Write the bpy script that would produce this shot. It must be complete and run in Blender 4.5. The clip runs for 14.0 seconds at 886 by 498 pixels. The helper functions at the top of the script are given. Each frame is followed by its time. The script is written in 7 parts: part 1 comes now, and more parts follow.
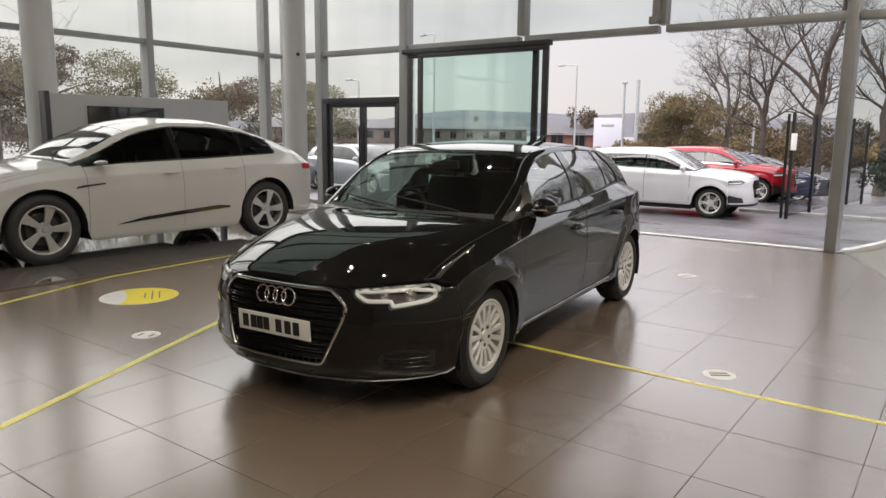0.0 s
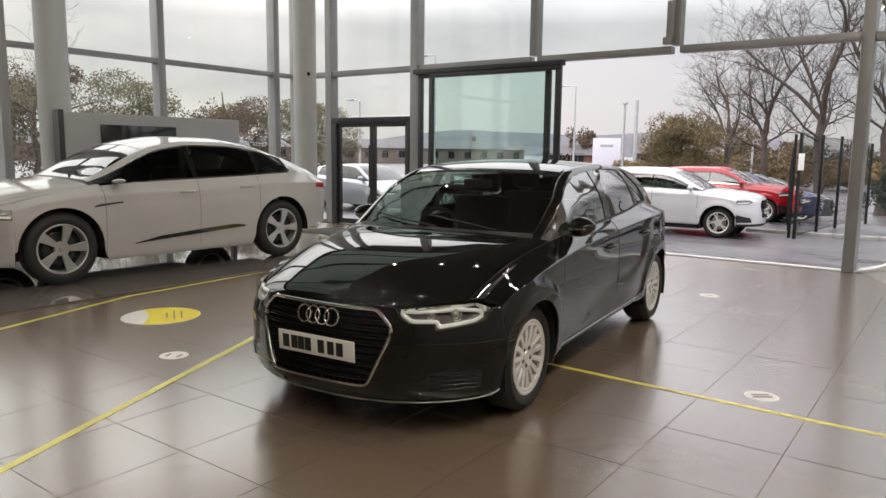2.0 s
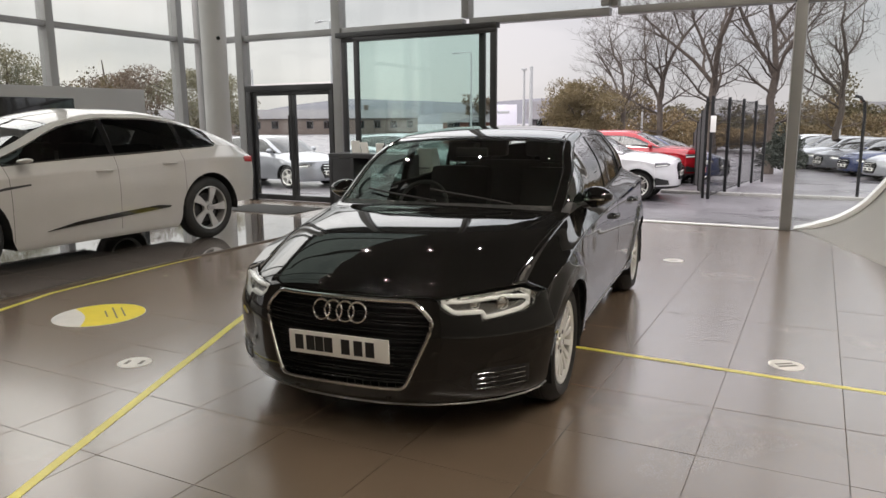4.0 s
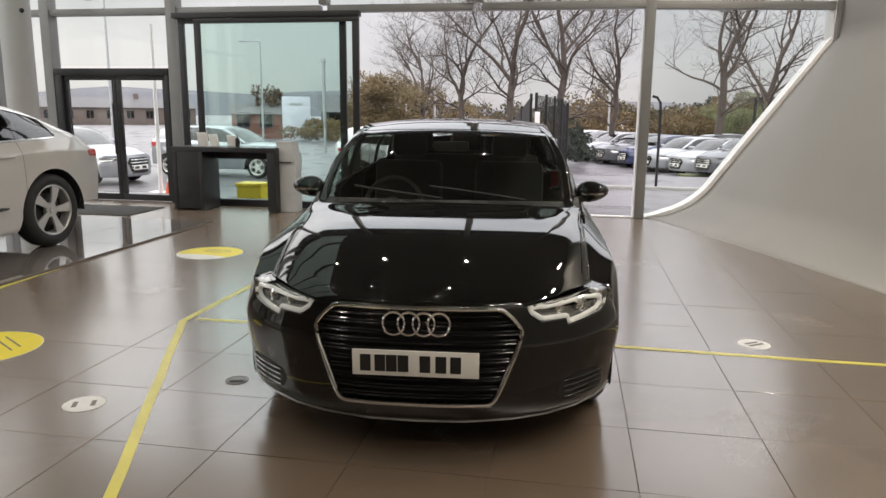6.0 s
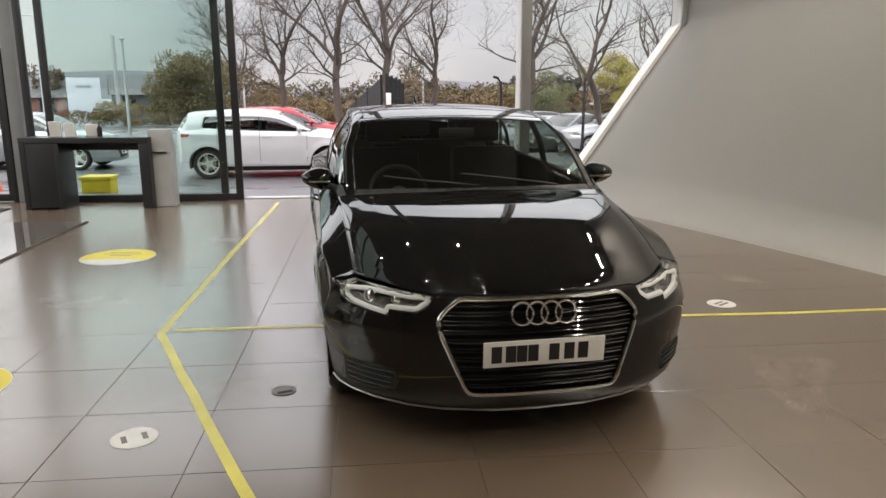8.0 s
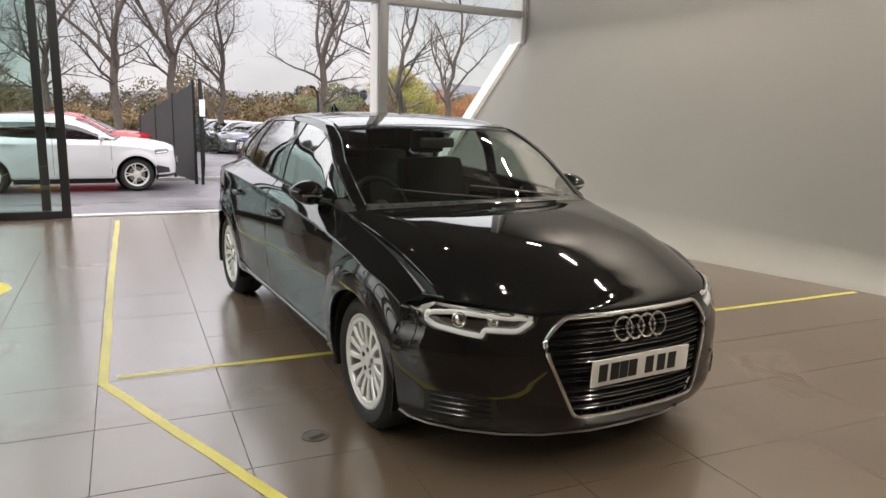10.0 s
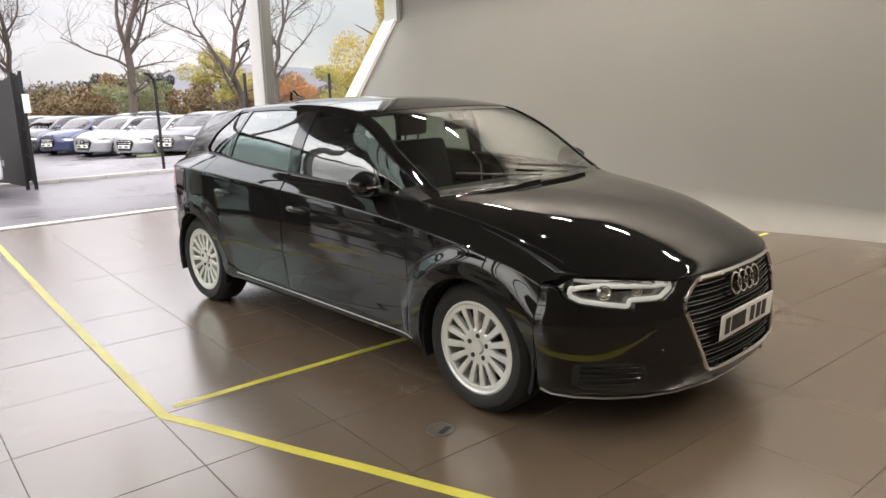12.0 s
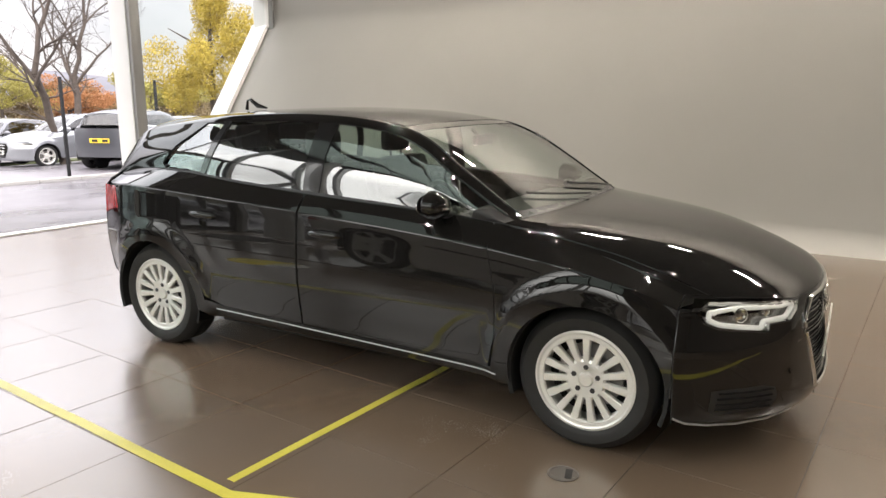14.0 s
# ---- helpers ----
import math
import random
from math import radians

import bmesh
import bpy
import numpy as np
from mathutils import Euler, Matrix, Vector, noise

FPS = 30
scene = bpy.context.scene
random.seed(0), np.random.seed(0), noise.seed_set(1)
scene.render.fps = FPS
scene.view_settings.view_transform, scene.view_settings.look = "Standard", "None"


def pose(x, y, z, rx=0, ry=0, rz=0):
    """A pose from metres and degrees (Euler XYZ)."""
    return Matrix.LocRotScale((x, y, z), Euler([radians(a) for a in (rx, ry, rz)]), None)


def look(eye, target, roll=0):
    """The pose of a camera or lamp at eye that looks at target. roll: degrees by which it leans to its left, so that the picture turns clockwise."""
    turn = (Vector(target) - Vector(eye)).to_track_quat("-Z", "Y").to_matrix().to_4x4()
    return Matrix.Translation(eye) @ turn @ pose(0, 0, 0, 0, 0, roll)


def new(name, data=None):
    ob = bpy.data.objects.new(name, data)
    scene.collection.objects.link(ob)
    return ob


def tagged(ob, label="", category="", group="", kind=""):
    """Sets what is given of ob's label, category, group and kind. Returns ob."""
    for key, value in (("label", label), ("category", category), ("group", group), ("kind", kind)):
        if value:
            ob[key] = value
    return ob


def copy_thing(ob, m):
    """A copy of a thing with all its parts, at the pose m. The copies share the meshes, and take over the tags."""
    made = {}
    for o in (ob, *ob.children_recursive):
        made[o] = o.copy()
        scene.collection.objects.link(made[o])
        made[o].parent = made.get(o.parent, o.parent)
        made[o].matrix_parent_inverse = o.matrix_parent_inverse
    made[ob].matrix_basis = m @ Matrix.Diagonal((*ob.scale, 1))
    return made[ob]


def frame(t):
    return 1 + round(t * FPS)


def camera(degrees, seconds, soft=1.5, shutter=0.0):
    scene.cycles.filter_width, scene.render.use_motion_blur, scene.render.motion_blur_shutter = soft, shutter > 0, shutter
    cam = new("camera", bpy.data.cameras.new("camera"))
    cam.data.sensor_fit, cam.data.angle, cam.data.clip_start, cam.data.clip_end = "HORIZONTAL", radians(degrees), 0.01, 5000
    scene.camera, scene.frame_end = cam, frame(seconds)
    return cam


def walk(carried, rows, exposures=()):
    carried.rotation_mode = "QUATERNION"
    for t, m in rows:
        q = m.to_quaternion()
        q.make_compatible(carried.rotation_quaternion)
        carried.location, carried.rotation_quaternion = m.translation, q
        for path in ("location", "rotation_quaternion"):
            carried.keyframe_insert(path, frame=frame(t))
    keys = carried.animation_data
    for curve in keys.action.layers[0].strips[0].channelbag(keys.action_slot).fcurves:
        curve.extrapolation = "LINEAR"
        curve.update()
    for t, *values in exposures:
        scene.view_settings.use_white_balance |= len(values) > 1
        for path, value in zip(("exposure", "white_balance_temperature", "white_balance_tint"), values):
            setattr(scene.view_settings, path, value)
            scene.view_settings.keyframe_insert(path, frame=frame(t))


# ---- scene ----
cam = camera(63.5, 14.0)
PATH = [
    (0, (2.72, -3.586, 1.491), (1.695, -1.9, 1.163), 0.6),
    (0.5, (2.74, -3.566, 1.491), (1.686, -1.897, 1.171), 0.4),
    (1, (2.723, -3.57, 1.486), (1.64, -1.911, 1.208), 0.6),
    (1.5, (2.662, -3.609, 1.482), (1.596, -1.937, 1.219), 1.1),
    (2, (2.473, -3.677, 1.479), (1.452, -1.979, 1.205), 0.7),
    (2.5, (2.32, -3.756, 1.484), (1.37, -2.019, 1.199), 1.7),
    (3, (2.116, -3.674, 1.467), (1.248, -1.899, 1.156), 0.9),
    (5.5, (0.721, -3.552, 1.457), (0.318, -1.632, 1.065), 0.1),
    (6, (0.346, -3.615, 1.451), (0.177, -1.658, 1.077), 0.6),
    (6.5, (0.026, -3.612, 1.451), (0.014, -1.654, 1.041), 1.1),
    (7, (-0.28, -3.512, 1.461), (-0.218, -1.561, 1.026), 0.2),
    (7.5, (-0.611, -3.509, 1.463), (-0.403, -1.569, 1.025), 0.8),
    (8, (-0.936, -3.522, 1.485), (-0.568, -1.602, 1.06), -0.0),
    (8.5, (-1.222, -3.357, 1.464), (-0.69, -1.468, 1.077), 0.8),
    (11, (-2.634, -2.6, 1.448), (-1.469, -1.042, 0.984), 0.8),
    (11.5, (-2.897, -2.397, 1.451), (-1.642, -0.919, 0.96), 0.2),
    (12, (-3.074, -2.104, 1.472), (-1.718, -0.703, 1.026), -1.4),
    (12.5, (-3.331, -1.828, 1.457), (-1.897, -0.502, 1.031), -0.7),
    (13, (-3.47, -1.548, 1.473), (-1.903, -0.4, 0.996), -0.2),
    (13.5, (-3.503, -1.218, 1.485), (-1.878, -0.133, 1.059), -1.6),
    (14, (-3.601, -0.89, 1.469), (-1.903, 0.083, 1.056), 0.3),
]
walk(cam, [(t, look(eye, target, roll)) for t, eye, target, roll in PATH], [(0, 0.20), (3, 0.18), (5.5, 0.32), (6.5, 0.31), (8.5, 0.45), (11, 0.72), (12.5, 0.86), (14, 1.03)])

# ---- world, sun and exposure ----
world = bpy.data.worlds.new("world")
scene.world = world
world.use_nodes = True
wn, wl = world.node_tree.nodes, world.node_tree.links
wn.clear()
w_out = wn.new("ShaderNodeOutputWorld")
w_bg = wn.new("ShaderNodeBackground")
sky = wn.new("ShaderNodeTexSky")
sky.sky_type, sky.sun_disc = "NISHITA", False
sky.sun_elevation, sky.sun_rotation = radians(32), radians(200)
w_dim = wn.new("ShaderNodeVectorMath")
w_dim.operation = "SCALE"
w_dim.inputs["Scale"].default_value = 0.10
w_tc = wn.new("ShaderNodeTexCoord")
w_map = wn.new("ShaderNodeMapping")
w_map.inputs["Scale"].default_value = (1.6, 1.6, 4.5)
w_noise = wn.new("ShaderNodeTexNoise")
w_noise.inputs["Scale"].default_value = 1.7
w_noise.inputs["Detail"].default_value = 5
w_noise.inputs["Roughness"].default_value = 0.5
w_ramp = wn.new("ShaderNodeValToRGB")
w_ramp.color_ramp.elements[0].position, w_ramp.color_ramp.elements[0].color = 0.34, (0.68, 0.66, 0.69, 1)
w_ramp.color_ramp.elements[1].position, w_ramp.color_ramp.elements[1].color = 0.60, (0.955, 0.90, 0.925, 1)
w_mix = wn.new("ShaderNodeMix")
w_mix.data_type = "RGBA"
w_mix.inputs["Factor"].default_value = 0.88
wl.new(sky.outputs["Color"], w_dim.inputs[0])
wl.new(w_tc.outputs["Generated"], w_map.inputs["Vector"])
wl.new(w_map.outputs["Vector"], w_noise.inputs["Vector"])
wl.new(w_noise.outputs["Fac"], w_ramp.inputs["Fac"])
wl.new(w_dim.outputs["Vector"], w_mix.inputs["A"])
wl.new(w_ramp.outputs["Color"], w_mix.inputs["B"])
# an overcast sky: about three times brighter overhead than at the horizon
w_sep = wn.new("ShaderNodeSeparateXYZ")
w_grad = wn.new("ShaderNodeValToRGB")
for at_, v in ((0.165, 0.158), (0.25, 0.41), (0.38, 0.53)):
    w_grad.color_ramp.elements.new(at_).color = (v, v, v, 1)
w_grad.color_ramp.elements[0].color = (0.144, 0.144, 0.144, 1)
w_grad.color_ramp.elements[-1].position, w_grad.color_ramp.elements[-1].color = 0.9, (0.86, 0.86, 0.86, 1)
w_five = wn.new("ShaderNodeMath")
w_five.operation, w_five.inputs[1].default_value = "MULTIPLY", 5.0
w_mul = wn.new("ShaderNodeVectorMath")
w_mul.operation = "SCALE"
wl.new(w_tc.outputs["Generated"], w_sep.inputs[0])
wl.new(w_sep.outputs["Z"], w_grad.inputs["Fac"])
w_warm = wn.new("ShaderNodeMapRange")
w_warm.inputs["From Min"].default_value, w_warm.inputs["From Max"].default_value = -0.95, -0.2
w_warm.inputs["To Min"].default_value, w_warm.inputs["To Max"].default_value = 1.0, 0.0
w_tint = wn.new("ShaderNodeMix")
w_tint.data_type, w_tint.blend_type = "RGBA", "MULTIPLY"
w_tint.inputs["B"].default_value = (1.0, 0.975, 0.89, 1)
wl.new(w_sep.outputs["X"], w_warm.inputs["Value"])
wl.new(w_warm.outputs["Result"], w_tint.inputs["Factor"])
wl.new(w_mix.outputs["Result"], w_tint.inputs["A"])
wl.new(w_tint.outputs["Result"], w_mul.inputs[0])
wl.new(w_grad.outputs["Color"], w_five.inputs[0])
w_side = wn.new("ShaderNodeMapRange")                # the cloud is thinnest towards the west
w_side.inputs["From Min"].default_value, w_side.inputs["From Max"].default_value = -0.95, 0.0
w_side.inputs["To Min"].default_value, w_side.inputs["To Max"].default_value = 1.40, 0.90
w_west = wn.new("ShaderNodeMath")
w_west.operation = "MULTIPLY"
wl.new(w_sep.outputs["X"], w_side.inputs["Value"])
wl.new(w_five.outputs[0], w_west.inputs[0])
wl.new(w_side.outputs["Result"], w_west.inputs[1])
wl.new(w_west.outputs[0], w_mul.inputs["Scale"])
wl.new(w_mul.outputs["Vector"], w_bg.inputs["Color"])
wl.new(w_bg.outputs["Background"], w_out.inputs["Surface"])
w_bg.inputs["Strength"].default_value = 1.0

sun_data = bpy.data.lights.new("sun", "SUN")
sun_data.energy, sun_data.angle, sun_data.color = 0.7, radians(25), (1, 0.96, 0.9)
sun = new("sun", sun_data)
sun.matrix_world = look((-6, -14, 14), (0, 0, 0))

# ---- small tools ----
U = Vector((0, 0, 1))
HALL = pose(0, 6.98, 0, 0, 0, -5.1)      # hall frame: x along the glass front, y outwards through it
I4 = Matrix.Identity(4)


def mesh_of(name, bm, mats, smooth=False, angle=None):
    me = bpy.data.meshes.new(name)
    bm.normal_update()
    if angle is not None:
        for e in bm.edges:
            if len(e.link_faces) == 2 and e.calc_face_angle(0) > radians(angle):
                e.smooth = False
        smooth = True
    if smooth:
        for f in bm.faces:
            f.smooth = True
    bm.to_mesh(me)
    bm.free()
    for m in (mats if isinstance(mats, (list, tuple)) else [mats]):
        me.materials.append(m)
    return me


def thing(name, label, category, m=I4, group="", kind=""):
    """An empty at a thing's base that holds its parts."""
    ob = new(name)
    ob.empty_display_size = 0.1
    ob.matrix_world = m
    return tagged(ob, label, category, group, kind)


def part(name, bm, material, parent, label="", m=None, angle=35, smooth=False):
    ob = new(name, mesh_of(name, bm, material, smooth, angle))
    ob.parent = parent
    if m is not None:
        ob.matrix_basis = m
    return tagged(ob, label)


def solo(name, bm, material, label, category, m=I4, group="", kind="", angle=35):
    ob = new(name, mesh_of(name, bm, material, False, angle))
    ob.matrix_world = m
    return tagged(ob, label, category, group, kind)


def box(bm, x0, x1, y0, y1, z0, z1, bevel=0.0, m=I4):
    r = bmesh.ops.create_cube(bm, size=1)
    vs = r["verts"]
    bmesh.ops.transform(bm, verts=vs, matrix=m @ Matrix.Translation(((x0 + x1) / 2, (y0 + y1) / 2, (z0 + z1) / 2)) @ Matrix.Diagonal((abs(x1 - x0), abs(y1 - y0), abs(z1 - z0), 1)))
    if bevel:
        es = list({e for v in vs for e in v.link_edges})
        bmesh.ops.bevel(bm, geom=es, offset=bevel, segments=2, profile=0.6, affect="EDGES")
    return bm


def boxed(*a, **k):
    return box(bmesh.new(), *a, **k)


def tube(bm, a, b, r0, r1=None, seg=12, caps=True):
    a, b = Vector(a), Vector(b)
    r1 = r0 if r1 is None else r1
    d = b - a
    q = d.to_track_quat("Z", "Y").to_matrix().to_4x4()
    bmesh.ops.create_cone(bm, cap_ends=caps, segments=seg, radius1=r0, radius2=r1, depth=d.length, matrix=Matrix.Translation((a + b) / 2) @ q)
    return bm


def lathe(bm, prof, seg=48, m=I4, closed=False):
    """Turns (radius, height) pairs round the local z axis."""
    rings = [[bm.verts.new(m @ Vector((r * math.cos(2 * math.pi * i / seg), r * math.sin(2 * math.pi * i / seg), z))) for i in range(seg)] for r, z in prof]
    pairs = list(zip(rings, rings[1:])) + ([(rings[-1], rings[0])] if closed else [])
    for a, b in pairs:
        for i in range(seg):
            j = (i + 1) % seg
            bm.faces.new((a[i], a[j], b[j], b[i]))
    return bm


def sweep(bm, pts, r, seg=8, closed=False, flat=1.0, ups=None):
    """A round or flattened bar along points."""
    pts = [Vector(p) for p in pts]
    n = len(pts)
    rings = []
    for i, p in enumerate(pts):
        a = pts[(i - 1) % n] if closed or i else p
        b = pts[(i + 1) % n] if closed or i < n - 1 else p
        t = (b - a).normalized()
        up = ups[i] if ups else (U if abs(t.z) < 0.95 else Vector((0, 1, 0)))
        s = t.cross(up).normalized()
        w = s.cross(t).normalized()
        rr = r[i] if isinstance(r, (list, tuple)) else r
        rings.append([bm.verts.new(p + rr * (math.cos(2 * math.pi * k / seg) * s + flat * math.sin(2 * math.pi * k / seg) * w)) for k in range(seg)])
    for i in range(n if closed else n - 1):
        a, b = rings[i], rings[(i + 1) % n]
        for k in range(seg):
            j = (k + 1) % seg
            bm.faces.new((a[k], a[j], b[j], b[k]))
    if not closed:
        bm.faces.new(rings[0][::-1])
        bm.faces.new(rings[-1])
    return bm


def prism(bm, outline, depth, m=I4):
    """A polygon in the local xy plane, pulled along z."""
    lo = [bm.verts.new(m @ Vector((x, y, 0))) for x, y in outline]
    hi = [bm.verts.new(m @ Vector((x, y, depth))) for x, y in outline]
    n = len(lo)
    bm.faces.new(lo[::-1])
    bm.faces.new(hi)
    for i in range(n):
        j = (i + 1) % n
        bm.faces.new((lo[i], lo[j], hi[j], hi[i]))
    return bm


def disc_pts(r, n=40, cx=0.0, cy=0.0):
    return [(cx + r * math.cos(2 * math.pi * i / n), cy + r * math.sin(2 * math.pi * i / n)) for i in range(n)]


# ---- materials ----
def mat(name, color, rough=0.5, metal=0.0, vary=0.12, scale=6.0, bump=0.0, bump_scale=60.0, coat=0.0, rvary=0.0, spec=0.5, rand=0.0, stretch=(1, 1, 1), emit=None, glow=0.0, world_grain=False):
    m = bpy.data.materials.new(name)
    m.use_nodes = True
    n, l = m.node_tree.nodes, m.node_tree.links
    b = n["Principled BSDF"]
    b.inputs["Roughness"].default_value, b.inputs["Metallic"].default_value = rough, metal
    b.inputs["Coat Weight"].default_value, b.inputs["Coat Roughness"].default_value = coat, 0.03
    b.inputs["Specular IOR Level"].default_value = spec
    tc, geo = n.new("ShaderNodeTexCoord"), n.new("ShaderNodeNewGeometry")
    mp = n.new("ShaderNodeMapping")
    mp.inputs["Scale"].default_value = stretch
    l.new((geo.outputs["Position"] if world_grain else tc.outputs["Object"]), mp.inputs["Vector"])
    big, fine = n.new("ShaderNodeTexNoise"), n.new("ShaderNodeTexNoise")
    big.inputs["Scale"].default_value, big.inputs["Detail"].default_value = scale, 6
    fine.inputs["Scale"].default_value, fine.inputs["Detail"].default_value = bump_scale, 3
    for t in (big, fine):
        l.new(mp.outputs["Vector"], t.inputs["Vector"])
    add = n.new("ShaderNodeMath")
    add.operation = "MULTIPLY_ADD"
    add.inputs[1].default_value = 0.35
    l.new(fine.outputs["Fac"], add.inputs[0])
    l.new(big.outputs["Fac"], add.inputs[2])
    src = add
    if rand:
        oi = n.new("ShaderNodeObjectInfo")
        r2 = n.new("ShaderNodeMath")
        r2.operation = "MULTIPLY_ADD"
        r2.inputs[1].default_value = rand
        l.new(oi.outputs["Random"], r2.inputs[0])
        l.new(add.outputs[0], r2.inputs[2])
        src = r2
    ramp = n.new("ShaderNodeMapRange")
    ramp.inputs["From Min"].default_value, ramp.inputs["From Max"].default_value = 0.38, 0.98 + rand
    ramp.inputs["To Min"].default_value, ramp.inputs["To Max"].default_value = 1 - vary, 1 + vary
    l.new(src.outputs[0], ramp.inputs["Value"])
    hue = n.new("ShaderNodeVectorMath")
    hue.operation = "SCALE"
    hue.inputs[0].default_value = color[:3]
    l.new(ramp.outputs["Result"], hue.inputs["Scale"])
    l.new(hue.outputs["Vector"], b.inputs["Base Color"])
    if rvary:
        rr = n.new("ShaderNodeMapRange")
        rr.inputs["From Min"].default_value, rr.inputs["From Max"].default_value = 0.38, 0.95
        rr.inputs["To Min"].default_value, rr.inputs["To Max"].default_value = max(0.02, rough - rvary), rough + rvary
        l.new(add.outputs[0], rr.inputs["Value"])
        l.new(rr.outputs["Result"], b.inputs["Roughness"])
    if bump:
        bp = n.new("ShaderNodeBump")
        bp.inputs["Strength"].default_value, bp.inputs["Distance"].default_value = bump, 0.004
        l.new(fine.outputs["Fac"], bp.inputs["Height"])
        l.new(bp.outputs["Normal"], b.inputs["Normal"])
    if emit:
        b.inputs["Emission Color"].default_value, b.inputs["Emission Strength"].default_value = (*emit, 1), glow
    return m


def glass_mat(name, tint, gloss=0.06, rough=0.0):
    """Thin clear sheet: tinted see-through with a mirror share that grows at grazing angles."""
    m = bpy.data.materials.new(name)
    m.use_nodes = True
    n, l = m.node_tree.nodes, m.node_tree.links
    n.clear()
    out, mix = n.new("ShaderNodeOutputMaterial"), n.new("ShaderNodeMixShader")
    tr, gl, lw = n.new("ShaderNodeBsdfTransparent"), n.new("ShaderNodeBsdfGlossy"), n.new("ShaderNodeLayerWeight")
    tr.inputs["Color"].default_value = (*tint, 1)
    gl.inputs["Roughness"].default_value = rough
    lw.inputs["Blend"].default_value = 0.5
    po, mu = n.new("ShaderNodeMath"), n.new("ShaderNodeMath")
    po.operation, po.inputs[1].default_value = "POWER", 4.0
    mu.operation, mu.inputs[1].default_value, mu.inputs[2].default_value = "MULTIPLY_ADD", 1 - gloss, gloss
    l.new(lw.outputs["Facing"], po.inputs[0])
    l.new(po.outputs[0], mu.inputs[0])
    l.new(mu.outputs[0], mix.inputs[0])
    l.new(tr.outputs[0], mix.inputs[1])
    l.new(gl.outputs[0], mix.inputs[2])
    l.new(mix.outputs[0], out.inputs["Surface"])
    return m


M_TILE = mat("floor_tile", (0.142, 0.105, 0.073), 0.25, spec=1.0, vary=0.12, scale=0.9, bump=0.04, bump_scale=160, rvary=0.035, rand=0.15, world_grain=True)
# tint sets how much daylight the added roof opening lets in
M_ROOFGLASS = glass_mat("fill_roof_glass", (0.31, 0.35, 0.33), 0.05)
M_TILE.node_tree.nodes["Principled BSDF"].inputs["IOR"].default_value = 1.62
M_TILE.node_tree.nodes["Principled BSDF"].inputs["Coat Weight"].default_value = 0.38
M_TILE.node_tree.nodes["Principled BSDF"].inputs["Coat Roughness"].default_value = 0.16
M_GROUT = mat("grout", (0.09, 0.072, 0.058), 0.8, vary=0.2, scale=9)
M_PLINTH = mat("plinth_tile", (0.17, 0.15, 0.13), 0.06, coat=1.0, spec=1.0, vary=0.12, scale=2.0, rvary=0.03, rand=0.2, world_grain=True)
M_PAINT = mat("wall_paint", (0.295, 0.285, 0.262), 0.7, vary=0.05, scale=0.7, bump=0.04, bump_scale=160)
M_WHITE = mat("white_paint", (0.78, 0.78, 0.76), 0.6, vary=0.05, scale=1.5)
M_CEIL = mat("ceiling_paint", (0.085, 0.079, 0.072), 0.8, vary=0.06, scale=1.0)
M_ALU = mat("silver_frame", (0.26, 0.26, 0.255), 0.42, metal=0.35, vary=0.07, scale=5, bump=0.02, bump_scale=120)
M_BLACKALU = mat("black_frame", (0.018, 0.018, 0.019), 0.4, vary=0.2, scale=8)
M_BACK = mat("brown_panel", (0.12, 0.095, 0.075), 0.6, vary=0.10, scale=1.2)
M_COLUMN = mat("column_paint", (0.40, 0.40, 0.385), 0.5, vary=0.06, scale=2)
M_GLASS = glass_mat("clear_glass", (0.95, 0.97, 0.96), 0.03)
M_TEAL = glass_mat("tinted_glass", (0.895, 0.955, 0.938), 0.06)
M_TAPE = mat("yellow_tape", (0.70, 0.63, 0.10), 0.32, vary=0.18, scale=3, bump=0.05, bump_scale=90)
M_YELLOW = mat("yellow_vinyl", (0.80, 0.66, 0.02), 0.4, vary=0.08, scale=6)
M_VINYL = mat("white_vinyl", (0.74, 0.73, 0.70), 0.4, vary=0.08, scale=8)
M_INK = mat("grey_print", (0.16, 0.15, 0.13), 0.5, vary=0.2, scale=20)
M_RUBBER = mat("black_rubber", (0.022, 0.022, 0.021), 0.62, vary=0.25, scale=12, bump=0.1, bump_scale=150)
M_MAT = mat("entrance_mat", (0.045, 0.043, 0.04), 0.9, vary=0.25, scale=40, bump=0.4, bump_scale=260)
M_BLACKLAM = mat("black_laminate", (0.020, 0.020, 0.021), 0.35, vary=0.2, scale=7)
M_GREYLAM = mat("grey_laminate", (0.42, 0.42, 0.41), 0.5, vary=0.08, scale=5)
M_ASPHALT = mat("asphalt", (0.125, 0.117, 0.126), 0.34, vary=0.25, scale=0.5, bump=0.3, bump_scale=90, rvary=0.18)

# ---- the hall ----
TILE = 0.5935
TU0, TV0 = 2.197, -6.665            # a tile crossing, in the hall frame


def smooth_curve(knots, x):
    """A soft curve through (x, value) knots in rising order."""
    x = min(max(x, knots[0][0]), knots[-1][0])
    for i in range(len(knots) - 1):
        if x <= knots[i + 1][0]:
            break

    def slope(k):
        a, b = knots[max(k - 1, 0)], knots[min(k + 1, len(knots) - 1)]
        return (b[1] - a[1]) / (b[0] - a[0])
    (xa, ya), (xb, yb) = knots[i], knots[i + 1]
    h = xb - xa
    t = (x - xa) / h
    return (1 + 2 * t) * (1 - t) ** 2 * ya + t * (1 - t) ** 2 * h * slope(i) + t * t * (3 - 2 * t) * yb + t * t * (t - 1) * h * slope(i + 1)


